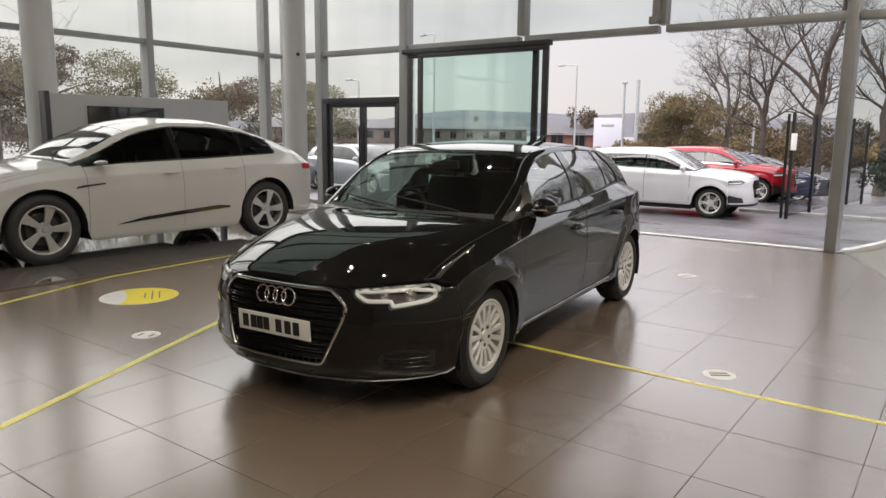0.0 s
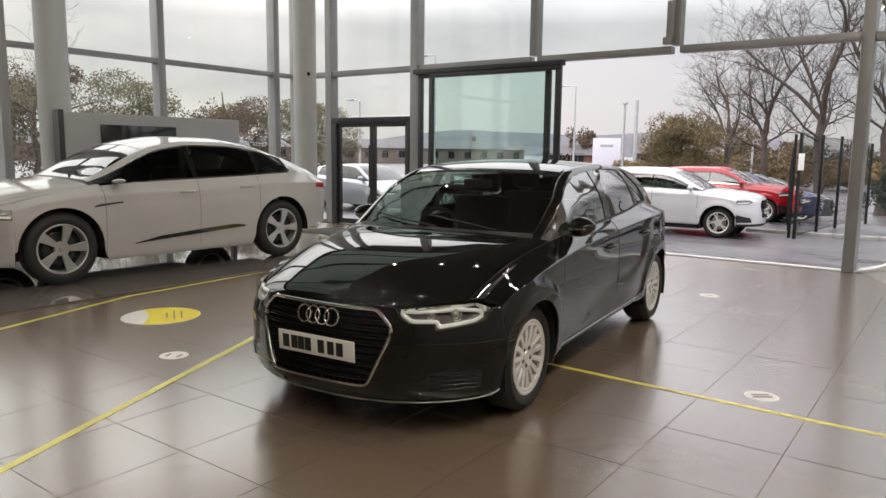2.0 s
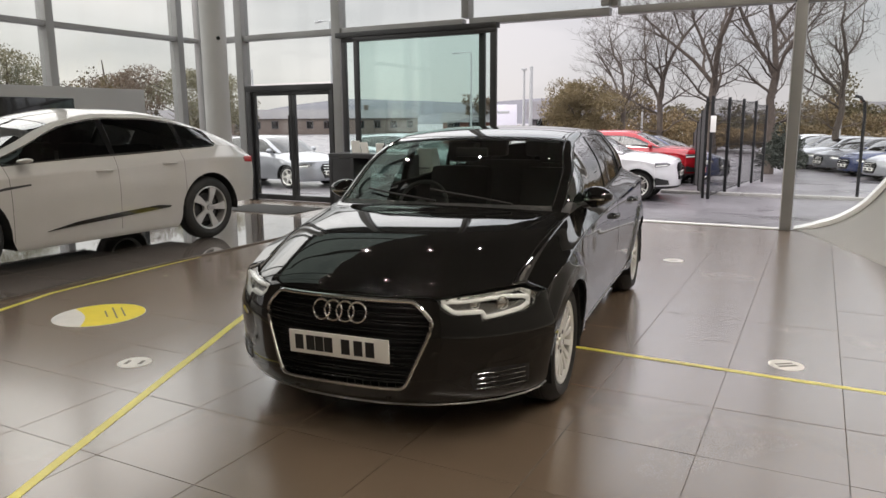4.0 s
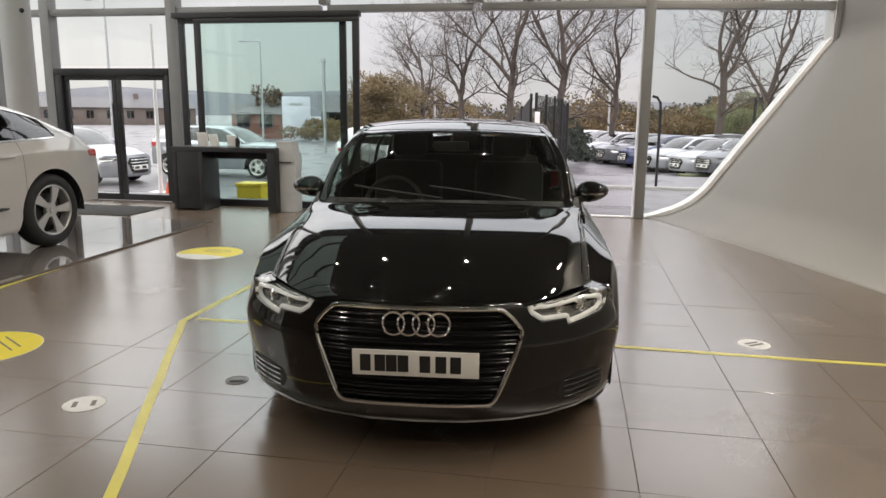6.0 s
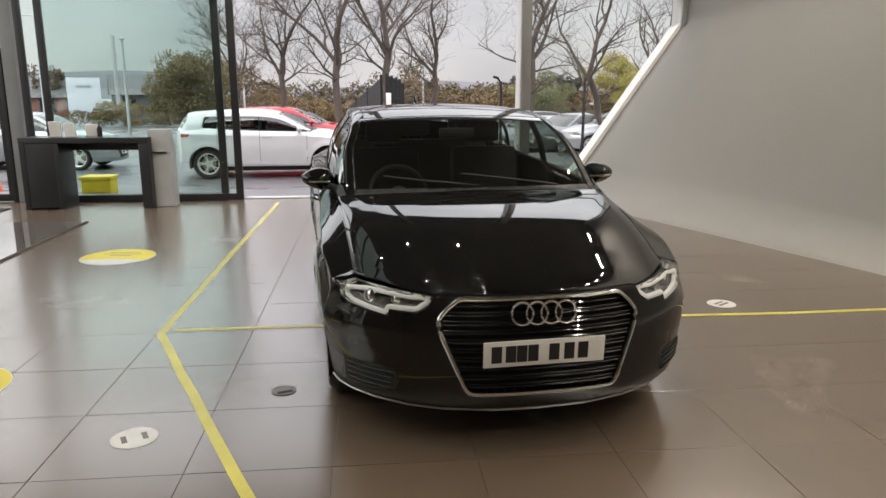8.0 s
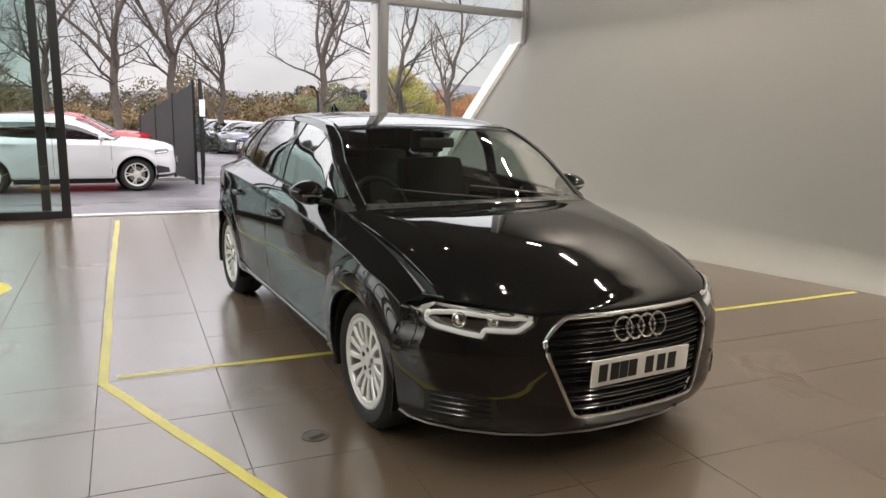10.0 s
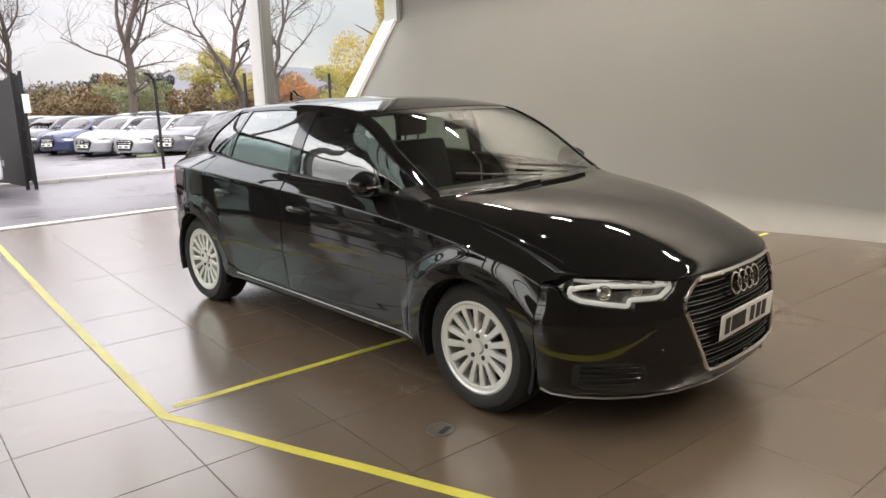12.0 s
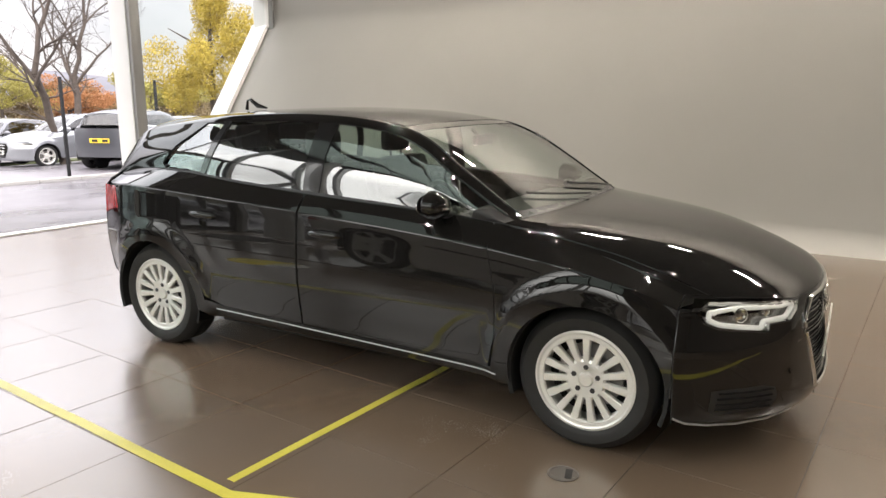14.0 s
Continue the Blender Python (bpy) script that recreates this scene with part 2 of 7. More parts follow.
def wall_base(v):
    """How far along the glass front the curved wall leaves the floor, at depth v."""
    return smooth_curve(((-15.0, 4.92), (-9.0, 4.86), (-6.8, 4.72), (-5.4, 4.32), (-3.5, 3.70), (-1.6, 3.02), (0.0, 2.36)), v)


def front_v(u):
    """The last glazed bay turns outwards a little, past the post at the opening."""
    return 0.085 + 0.124 * max(0.0, u - 2.264)


floor = thing("floor", "polished brown-grey square porcelain floor tiles", "floor", HALL, kind="structure")
part("floor_bed", boxed(-8.2, 5.3, -15, 0.02, -0.30, -0.004), M_GROUT, floor)
bm = bmesh.new()
box(bm, 0.0015, TILE - 0.0015, 0.0015, TILE - 0.0015, -0.02, 0.0, 0.0012)
tile_mesh = mesh_of("tile", bm, M_TILE)
rest = []
near = 0
i0, j0 = math.floor((-8.1 - TU0) / TILE), math.floor((-15 - TV0) / TILE)
for i in range(i0, i0 + 23):
    for j in range(j0, j0 + 26):
        u0, v0 = TU0 + i * TILE, TV0 + j * TILE
        if v0 > -0.01 or v0 < -15 or u0 > 4.6:
            continue
        if -3.3 < u0 < 3.6 and -10.6 < v0 < -1.2 and near < 200:
            o = new("tile", tile_mesh)
            o.parent = floor
            o.matrix_basis = Matrix.Translation((u0, v0, random.uniform(-0.0006, 0.0006)))
            near += 1
        else:
            rest.append((u0, v0, min(TILE, -0.0 - v0)))
bm = bmesh.new()
for u0, v0, dv in rest:
    box(bm, u0 + 0.002, u0 + TILE - 0.002, v0 + 0.002, v0 + dv - 0.002, -0.02, 0.0)
tagged(part("tile_field", bm, M_TILE, floor), kind="stuff")

# raised gloss plinth under the white car
plinth = thing("plinth", "low raised display plinth with mirror-gloss dark tiles", "plinth", HALL, kind="structure")
part("plinth_body", boxed(-7.75, -3.32, -12, -1.85, -0.003, 0.012, 0.003), M_GROUT, plinth)
bm = bmesh.new()
box(bm, 0.002, 0.87, 0.002, 0.87, 0.0, 0.010, 0.001)
ptile = mesh_of("tile", bm, M_PLINTH)
for i in range(5):
    for j in range(11):
        o = new("tile", ptile)
        o.parent = plinth
        o.matrix_basis = Matrix.Translation((-7.7 + i * 0.873, -11.5 + j * 0.873, 0.012))

# curved wall that rises out of the floor
KINK = 2.50                                   # height at which the slope turns upright


def wall_section(v):
    """The wall's (u, z) outline at depth v: cove, slope, upright."""
    b = wall_base(v)
    k = (b - 2.36) / 2.56
    top = 4.755 + 0.50 * k
    r = 1.15 * (1 - k) + 0.22 * k
    slope = math.atan2(KINK, top - b - 0.32 * (1 - k))
    pts = [(b + r * math.sin(slope * i / 14), r * (1 - math.cos(slope * i / 14))) for i in range(15)]
    x1, z1 = pts[-1]
    pts += [(x1 + (top - x1) * i / 6, z1 + (KINK - z1) * i / 6) for i in range(1, 7)]
    return pts + [(top + 0.01, KINK + 0.15), (top + 0.02, 5.6)]


bm = bmesh.new()
rows = []
NV = 75
for a in range(NV + 1):
    v = -15.0 * a / NV
    out = max(0.0, 1 + v / 1.5)
    rows.append([bm.verts.new((x, v + out * front_v(x), z + 0.0015)) for x, z in wall_section(v)])
for a in range(NV):
    for i in range(len(rows[0]) - 1):
        bm.faces.new((rows[a][i], rows[a][i + 1], rows[a + 1][i + 1], rows[a + 1][i]))
wall = solo("wall_east", bm, M_PAINT, "grey painted wall sweeping up from the floor in a curve", "wall", HALL, kind="structure", angle=50)
so = wall.modifiers.new("thick", "SOLIDIFY")
so.thickness, so.offset = 0.12, 1

# white edge trim where the curved wall meets the glass
edge = wall_section(0.0)[:-2]
bm = bmesh.new()
lo, li = [], []
for i, (x, z) in enumerate(edge):
    a, b = edge[max(i - 1, 0)], edge[min(i + 1, len(edge) - 1)]
    th = math.atan2(b[1] - a[1], b[0] - a[0])
    lo.append(bm.verts.new((x, front_v(x) - 0.03, z - 0.004)))
    li.append(bm.verts.new((x - 0.05 * math.sin(th), front_v(x) - 0.03, z + 0.05 * math.cos(th) * min(1, i / 4) + 0.004)))
for i in range(len(edge) - 1):
    bm.faces.new((lo[i], lo[i + 1], li[i + 1], li[i]))
r_ = bmesh.ops.extrude_face_region(bm, geom=bm.faces[:])
bmesh.ops.translate(bm, vec=(0, 0.32, 0), verts=[g for g in r_["geom"] if isinstance(g, bmesh.types.BMVert)])
bmesh.ops.recalc_face_normals(bm, faces=bm.faces[:])
solo("trim", bm, M_WHITE, "white edge trim along the curved wall at the glass", "trim", HALL, kind="structure")

# plain walls that close the hall
solo("wall_south", boxed(-8.3, 5.3, -15.2, -15.0, 0, 5.6), M_BACK, "plain dark brown showroom wall", "wall", HALL, kind="structure")
solo("wall_west", boxed(-8.3, -8.1, -15.0, -9.4, 0, 5.6), M_BACK, "plain dark brown showroom wall", "wall", HALL, kind="structure")
bm = bmesh.new()
RU0, RU1, RV0, RV1 = -7.7, -3.1, -9.2, -0.3          # unseen roof light, added to brighten the west side and its reflections
# strip past the glass is an added, unseen overhang against the steep sky
for a, b, c, d in ((-8.3, 5.3, -15.2, RV0), (-8.3, 5.3, RV1, 1.7), (-8.3, RU0, RV0, RV1), (RU1, 5.3, RV0, RV1)):
    box(bm, a, b, c, d, 5.6, 5.75)
solo("ceiling", bm, M_CEIL, "grey showroom ceiling with an added roof opening and overhang", "ceiling", HALL, kind="structure")
roof_light = thing("roof_light", "added unseen glazed roof opening with dark bars, for daylight from above", "roof light", HALL, kind="structure")
for k in range(6):
    v = RV0 + (RV1 - RV0) * k / 5
    part("glazing_bar", boxed(RU0, RU1, v - 0.06, v + 0.06, 5.62, 5.78, 0.004), M_BLACKALU, roof_light)
    if k < 5:
        o = part("pane", boxed(RU0, RU1, v + 0.06, v + (RV1 - RV0) / 5 - 0.06, 5.70, 5.712), M_ROOFGLASS, roof_light)
        o.visible_shadow = False


# glass front: posts, transoms, panes
TR = 2.93
front_wall = thing("wall_north", "tall glazed shop front with silver frames", "glass wall", HALL, kind="structure")
POSTS = [(-7.98, 0.16), (-6.96, 0.16), (-4.80, 0.17), (-2.38, 0.12), (-0.10, 0.12), (2.264, 0.13)]
for k, (u, w) in enumerate(POSTS):
    z0 = TR + 0.06 if k in (3, 4) else 0
    part("post", boxed(u - w / 2, u + w / 2, -0.10, 0.30 if k >= 5 else 0.10, z0, 5.6, 0.006), M_ALU, front_wall)
# white sheet puts the daylight on the west face into colour
part("post_cover", boxed(2.264 - 0.065 - 0.012, 2.264 - 0.0655, -0.04, 0.30, 0.0, TR - 0.06, 0.003), M_WHITE, front_wall, "white sheet for the daylit west face of the post beside the opening")
for (a, wa), (b, wb) in zip(POSTS, POSTS[1:]):
    part("transom", boxed(a + wa / 2, b - wb / 2, -0.07, 0.09, TR - 0.05, TR + 0.05, 0.005), M_ALU, front_wall)
    o = part("pane", boxed(a + wa / 2, b - wb / 2, 0.0, 0.012, TR + 0.05, 5.6), M_GLASS, front_wall)
    o.visible_shadow = False
# lower panes beside the doors
for a, b, z0 in ((-7.90, -7.04, 0.06), (-6.88, -4.885, 2.12)):
    o = part("pane", boxed(a, b, 0.0, 0.012, z0, TR - 0.05), M_GLASS, front_wall)
    o.visible_shadow = False
# the turned bay over the curved wall: it runs from the opening's post to the wall's kink
BAY_M = pose(2.264, 0.085, 0, 0, 0, math.degrees(math.atan(0.124)))
bay_end = 2.54
part("post", boxed(bay_end - 0.07, bay_end + 0.09, -0.13, 0.22, KINK - 0.06, 5.6, 0.006), M_ALU, front_wall, m=BAY_M)
# the upper post gets the same white sheet for its bright west face
part("post_cover", boxed(bay_end - 0.082, bay_end - 0.0705, -0.06, 0.22, KINK - 0.02, 5.6, 0.003), M_WHITE, front_wall, "white sheet for the daylit west face of the post over the curved wall", m=BAY_M)
part("transom", boxed(0.067, bay_end - 0.084, -0.07, 0.09, TR - 0.05, TR + 0.05, 0.005), M_ALU, front_wall, m=BAY_M)
o = part("pane", boxed(0.067, bay_end - 0.084, 0.0, 0.012, TR + 0.05, 5.6), M_GLASS, front_wall, m=BAY_M)
o.visible_shadow = False
bm = bmesh.new()
out = [(0.067, 0.012)] + [((x - 2.264) * 1.0077, z + 0.015) for x, z in edge[1:] if x > 2.36] + [(bay_end - 0.084, TR - 0.05), (0.067, TR - 0.05)]
out = [(min(x, bay_end - 0.084), z) for x, z in out]
prism(bm, out, 0.012, pose(0, 0.012, 0, 90, 0, 0))
o = part("pane", bm, M_GLASS, front_wall, m=BAY_M)
o.visible_shadow = False
part("sill", boxed(-7.90, -7.04, -0.06, 0.08, 0, 0.06, 0.004), M_ALU, front_wall)

# black entrance door in the front
door = thing("door_1", "black framed glass entrance double door, closed", "door", HALL, kind="structure")
D0, D1, DT = -6.86, -4.90, 2.06
for a, b in ((D0, D0 + 0.12), (D1 - 0.06, D1)):
    part("jamb", boxed(a, b, -0.10, 0.07, 0, DT - 0.09, 0.004), M_BLACKALU, door)
part("head", boxed(D0, D1, -0.10, 0.07, DT - 0.09, DT + 0.02, 0.004), M_BLACKALU, door)
DM = -5.83
for a, b in ((D0 + 0.122, DM - 0.004), (DM + 0.004, D1 - 0.062)):
    leaf = thing("leaf", "", "", kind="")
    leaf.parent = door
    for n_, c, d, e, f in (("stile", a, a + 0.065, 0.11, DT - 0.16), ("stile", b - 0.065, b, 0.11, DT - 0.16), ("rail", a, b, 0.01, 0.11), ("rail", a, b, DT - 0.16, DT - 0.093)):
        part(n_, boxed(c, d, -0.06, 0.0, e, f, 0.003), M_BLACKALU, leaf)
    o = part("pane", boxed(a + 0.065, b - 0.065, -0.036, -0.026, 0.11, DT - 0.16), M_GLASS, leaf)
    o.visible_shadow = False
    x = (b - 0.03) if b < DM + 0.1 else (a + 0.03)
    bm = bmesh.new()
    tube(bm, (x, -0.11, 0.75), (x, -0.11, 1.55), 0.014)
    for z in (0.85, 1.45):
        tube(bm, (x, -0.11, z), (x, -0.06, z), 0.008)
    part("door_handle", bm, M_BLACKALU, leaf)

# sliding glass leaves pushed together, leaving the wide opening free
slide = thing("door_2", "black framed sliding glass doors pushed open", "sliding door", HALL, kind="structure")
part("track", boxed(-4.71, -1.80, -0.24, -0.085, TR - 0.13, TR - 0.052, 0.004), M_BLACKALU, slide)
for a, b, y in ((-4.66, -2.02, -0.12), (-4.36, -1.80, -0.20)):
    leaf = thing("leaf", "", "", kind="")
    leaf.parent = slide
    for n_, c, d, e, f in (("stile", a, a + 0.09, 0.10, TR - 0.20), ("stile", b - 0.10, b, 0.10, TR - 0.20), ("rail", a, b, 0.005, 0.10), ("rail", a, b, TR - 0.20, TR - 0.135)):
        part(n_, boxed(c, d, y - 0.025, y + 0.025, e, f, 0.003), M_BLACKALU, leaf)
    o = part("pane", boxed(a + 0.09, b - 0.10, y - 0.006, y + 0.006, 0.10, TR - 0.20), M_TEAL, leaf)
    o.visible_shadow = False
solo("threshold", boxed(-1.8, 2.185, -0.02, 0.10, -0.02, 0.010, 0.003), M_WHITE, "pale metal threshold strip of the wide opening", "threshold", HALL, kind="structure")

# west glass side
west = thing("wall_west_glass", "tall glazed side wall with silver frames", "glass wall", HALL, kind="structure")
WP = [-0.59, -3.12, -5.65, -8.18, -9.35]
for v in WP:
    part("post", boxed(-8.10, -7.88, v - 0.065, v + 0.065, 0, 5.6, 0.006), M_ALU, west)
for a, b in zip([-0.09] + WP, WP):
    hi, lo_ = a - 0.065, b + 0.065
    part("transom", boxed(-8.08, -7.90, lo_, hi, TR - 0.04, TR + 0.04, 0.005), M_ALU, west)
    part("sill", boxed(-8.08, -7.90, lo_, hi, 0, 0.10, 0.004), M_ALU, west)
    for z0, z1 in ((0.10, TR - 0.04), (TR + 0.04, 5.6)):
        o = part("pane", boxed(-8.0, -7.988, lo_, hi, z0, z1), M_GLASS, west)
        o.visible_shadow = False

# round steel columns inside the glass
for u, v in ((-6.95, -0.72), (-7.42, -5.18)):
    bm = bmesh.new()
    lathe(bm, [(0.24, 0.0), (0.24, 0.02), (0.215, 0.03), (0.215, 5.6)], 40)
    solo("column", bm, M_COLUMN, "round light grey steel column beside the glass", "column", HALL @ Matrix.Translation((u, v, 0)), kind="structure", angle=40)

# ---- ceiling lights ----
M_LAMP = mat("lamp_face", (0.9, 0.88, 0.82), 0.4, vary=0.0, emit=(1.0, 0.905, 0.80), glow=900.0)
M_LAMPBODY = mat("lamp_body", (0.05, 0.05, 0.05), 0.5)
bm = boxed(-0.36, 0.36, -0.035, 0.035, -0.05, 0.06, 0.006)
lamp_body = mesh_of("housing", bm, M_LAMPBODY, angle=30)
bm = boxed(-0.32, 0.32, -0.012, 0.012, -0.056, -0.0505)
lamp_face = mesh_of("diffuser", bm, M_LAMP)
M_SPOT = mat("spot_face", (0.9, 0.88, 0.82), 0.4, vary=0.0, emit=(1.0, 0.905, 0.80), glow=5200.0)
bm = bmesh.new()
lathe(bm, [(0.0, 0.07), (0.07, 0.07), (0.075, 0.06), (0.075, -0.05), (0.06, -0.055), (0.055, -0.045), (0.0, -0.045)], 24)
spot_body = mesh_of("housing", bm, M_LAMPBODY, angle=30)
bm = bmesh.new()
prism(bm, disc_pts(0.013, 14), 0.004, Matrix.Translation((0, 0, -0.0515)))
spot_face = mesh_of("diffuser", bm, M_SPOT)
LAMPS = [("spot", u, -13.2 + 2.3 * j) for u in (-2.9, -1.15) for j in range(5)] + [("spot", 0.6, v) for v in (-13.2, -10.9, -8.6, -6.3, -4.0)] + [("bar", 4.3, -2.3 - 1.75 * j) for j in range(7)]
for kind_, u, v in LAMPS:
    if kind_ == "spot":
        lamp = thing("ceiling_light", "round black ceiling spotlight with warm white lens", "ceiling light", HALL @ pose(u, v, 5.53, 0, 0, 0), "ceiling spotlights in rows")
        pair = (("housing", spot_body), ("diffuser", spot_face))
    else:
        lamp = thing("ceiling_light", "slim black ceiling light bar with warm white diffuser", "ceiling light", HALL @ pose(u, v, 5.53, 0, 0, 90), "ceiling light bars in rows")
        pair = (("housing", lamp_body), ("diffuser", lamp_face))
    for n_, me in pair:
        o = new(n_, me)
        o.parent = lamp

# ---- outside ground ----
def ground_z(v):
    k = min(1, max(0, (v - 10.5) / 8.5))
    return -0.36 * min(1, max(0, (v - 0.12) / 4.5)) - 0.004 - 0.45 * k * k * (3 - 2 * k)


def gz(x, y):
    """Height of the outside ground at a place."""
    return ground_z((HALL.inverted() @ Vector((x, y, 0))).y)


bm = bmesh.new()
us = [-300, -120, -60, -30, -15, -8, 0, 8, 15, 30, 60, 120, 300]
vs = [-300, -60, -16, 0.10, 1.0, 2.5, 4.7, 10.5, 11.5, 12.5, 13.5, 14.75, 16, 17, 18, 19, 30, 60, 120, 300, 900]
grid = [[bm.verts.new((u, v, ground_z(v) if v > 0.05 else -0.32)) for u in us] for v in vs]
for a in range(len(vs) - 1):
    for b in range(len(us) - 1):
        if 1 < a < 3 and -9 < us[b] < 8 and us[b + 1] <= 8 and us[b] >= -8:
            continue
        bm.faces.new((grid[a][b], grid[a][b + 1], grid[a + 1][b + 1], grid[a + 1][b]))
solo("ground", bm, M_ASPHALT, "wet dark asphalt forecourt and car park", "ground", HALL, kind="structure")

# ---- car body surfaces ----
def curve_fn(knots, lo=-1.2, hi=5.0, n=620):
    """A smooth curve through (q, value) knots, held level past its ends."""
    q = np.array([k[0] for k in knots], float)
    v = np.array([k[1] for k in knots], float)
    d = np.diff(v) / np.diff(q)
    t = np.concatenate([[d[0]], np.zeros(len(q) - 2), [d[-1]]])
    for i in range(1, len(q) - 1):
        if d[i - 1] * d[i] > 0:
            h0, h1 = q[i] - q[i - 1], q[i + 1] - q[i]
            w0, w1 = 2 * h1 + h0, h1 + 2 * h0
            t[i] = (w0 + w1) / (w0 / d[i - 1] + w1 / d[i])
    g = np.linspace(lo, hi, n)
    out = np.empty(n)
    for k, x in enumerate(g):
        x = min(max(x, q[0]), q[-1])
        i = min(int(np.searchsorted(q, x, "right")) - 1, len(q) - 2)
        h = q[i + 1] - q[i]
        u = (x - q[i]) / h
        out[k] = (1 + 2 * u) * (1 - u) ** 2 * v[i] + u * (1 - u) ** 2 * h * t[i] + u * u * (3 - 2 * u) * v[i + 1] + u * u * (u - 1) * h * t[i + 1]

    def at(x):
        f = (x - lo) / (hi - lo) * (n - 1)
        i = min(max(int(f), 0), n - 2)
        f = min(max(f - i, 0.0), 1.0)
        return float(out[i] * (1 - f) + out[i + 1] * f)
    return at


def bow(r):
    return max(0.0, 1 - min(1.0, abs(r)) ** 2.6) ** 0.77


class Skin:
    """Half-sections along a car (q runs backwards from the front axle), twelve guide lines from the sill (0) to the roof's middle (11)."""
    CREASE = (5, 7, 9)

    def __init__(self, q0, rear, lamp_z=0.655, **k):
        self.q0, self.rear = q0, rear
        self.arches = k.pop("arches", ())
        self.f = {n: curve_fn(v) for n, v in k.items()}
        self.memo = {}
        self.lamp_z = lamp_z

    def lines(self, q):
        key = round(q, 5)
        if key in self.memo:
            return self.memo[key]
        f = {n: c(q) for n, c in self.f.items()}
        w, zt, xb, zb, xr, zr, zc, zs = f["w"], f["zt"], f["xb"], f["zb"], f["xr"], f["zr"], f["zc"], f["zs"]
        mid = f["mid"]
        p = [(w - 0.14, zs), (w - 0.05, zs + 0.025), (w - 0.022, zs + 0.17), (w, mid),
             (w - 0.010, zt - 0.07), (w - 0.016, zt), ((w - 0.016) * 0.42 + xb * 0.58 + 0.006, zt * 0.45 + zb * 0.55), (xb, zb),
             (xb * 0.52 + xr * 0.48 + f["bulge"], zb * 0.5 + zr * 0.5), (xr, zr), (xr * 0.60, zr * 0.3 + zc * 0.7), (0.0, zc)]
        self.memo[key] = p
        return p

    def xz(self, q, s):
        s = min(max(s, 0.0), 11.0)
        p = self.lines(q)
        i = min(int(s), 10)
        u = s - i

        def tan(j, side):
            if j == 11:
                return (p[10][0] * -1.0, 0.0)
            if j == 0 or (j in self.CREASE and side > 0):
                return (p[j + 1][0] - p[j][0], p[j + 1][1] - p[j][1])
            if j in self.CREASE:
                return (p[j][0] - p[j - 1][0], p[j][1] - p[j - 1][1])
            return ((p[j + 1][0] - p[j - 1][0]) / 2, (p[j + 1][1] - p[j - 1][1]) / 2)
        a, b, ta, tb = p[i], p[i + 1], tan(i, 1), tan(i + 1, -1)
        h = ((1 + 2 * u) * (1 - u) ** 2, u * (1 - u) ** 2, u * u * (3 - 2 * u), u * u * (u - 1))
        x, z = (h[0] * a[c] + h[1] * ta[c] + h[2] * b[c] + h[3] * tb[c] for c in (0, 1))
        if s < 6.5:
            # flared wheel arches
            for qa, za, r0, r1, amt in self.arches:
                d = math.hypot(q - qa, z - za)
                if d < r1:
                    k = min(1.0, (r1 - d) / (r1 - r0))
                    x += amt * k * k * (3 - 2 * k) * min(1.0, (6.5 - s) / 1.5)
        return (x, z)

    def at(self, q, s):
        side = 1.0
        if s > 11:
            s, side = 22 - s, -1.0
        x, z = self.xz(q, s)
        y = q
        if s > 7:
            x7 = self.lines(q)[7][0]
            y = q - self.f["shift"](q) * bow(x / max(x7, 1e-4))
        return (side * x, y, z)

    def s_at(self, q, z, lo=0.0, hi=9.0):
        for _ in range(40):
            m = (lo + hi) / 2
            if self.xz(q, m)[1] < z:
                lo = m
            else:
                hi = m
        return (lo + hi) / 2

    def width(self, z):
        """Half-width of the section where the front end begins."""
        return self.xz(self.q0, self.s_at(self.q0, z, 0.0, 7.0))[0]

    def nose(self, x, z):
        """The front end, as x across and z up."""
        w = self.width(z)
        return (x, self.q0 - self.f["deep"](z) * bow(x / w), z)

    def nose_p(self, p, z):
        return self.nose(self.width(z) * math.sin(p * math.pi / 2), z)

    def nose_in(self, x, z):
        return (2 / math.pi * math.asin(min(1, max(-1, x / self.width(z)))), z)


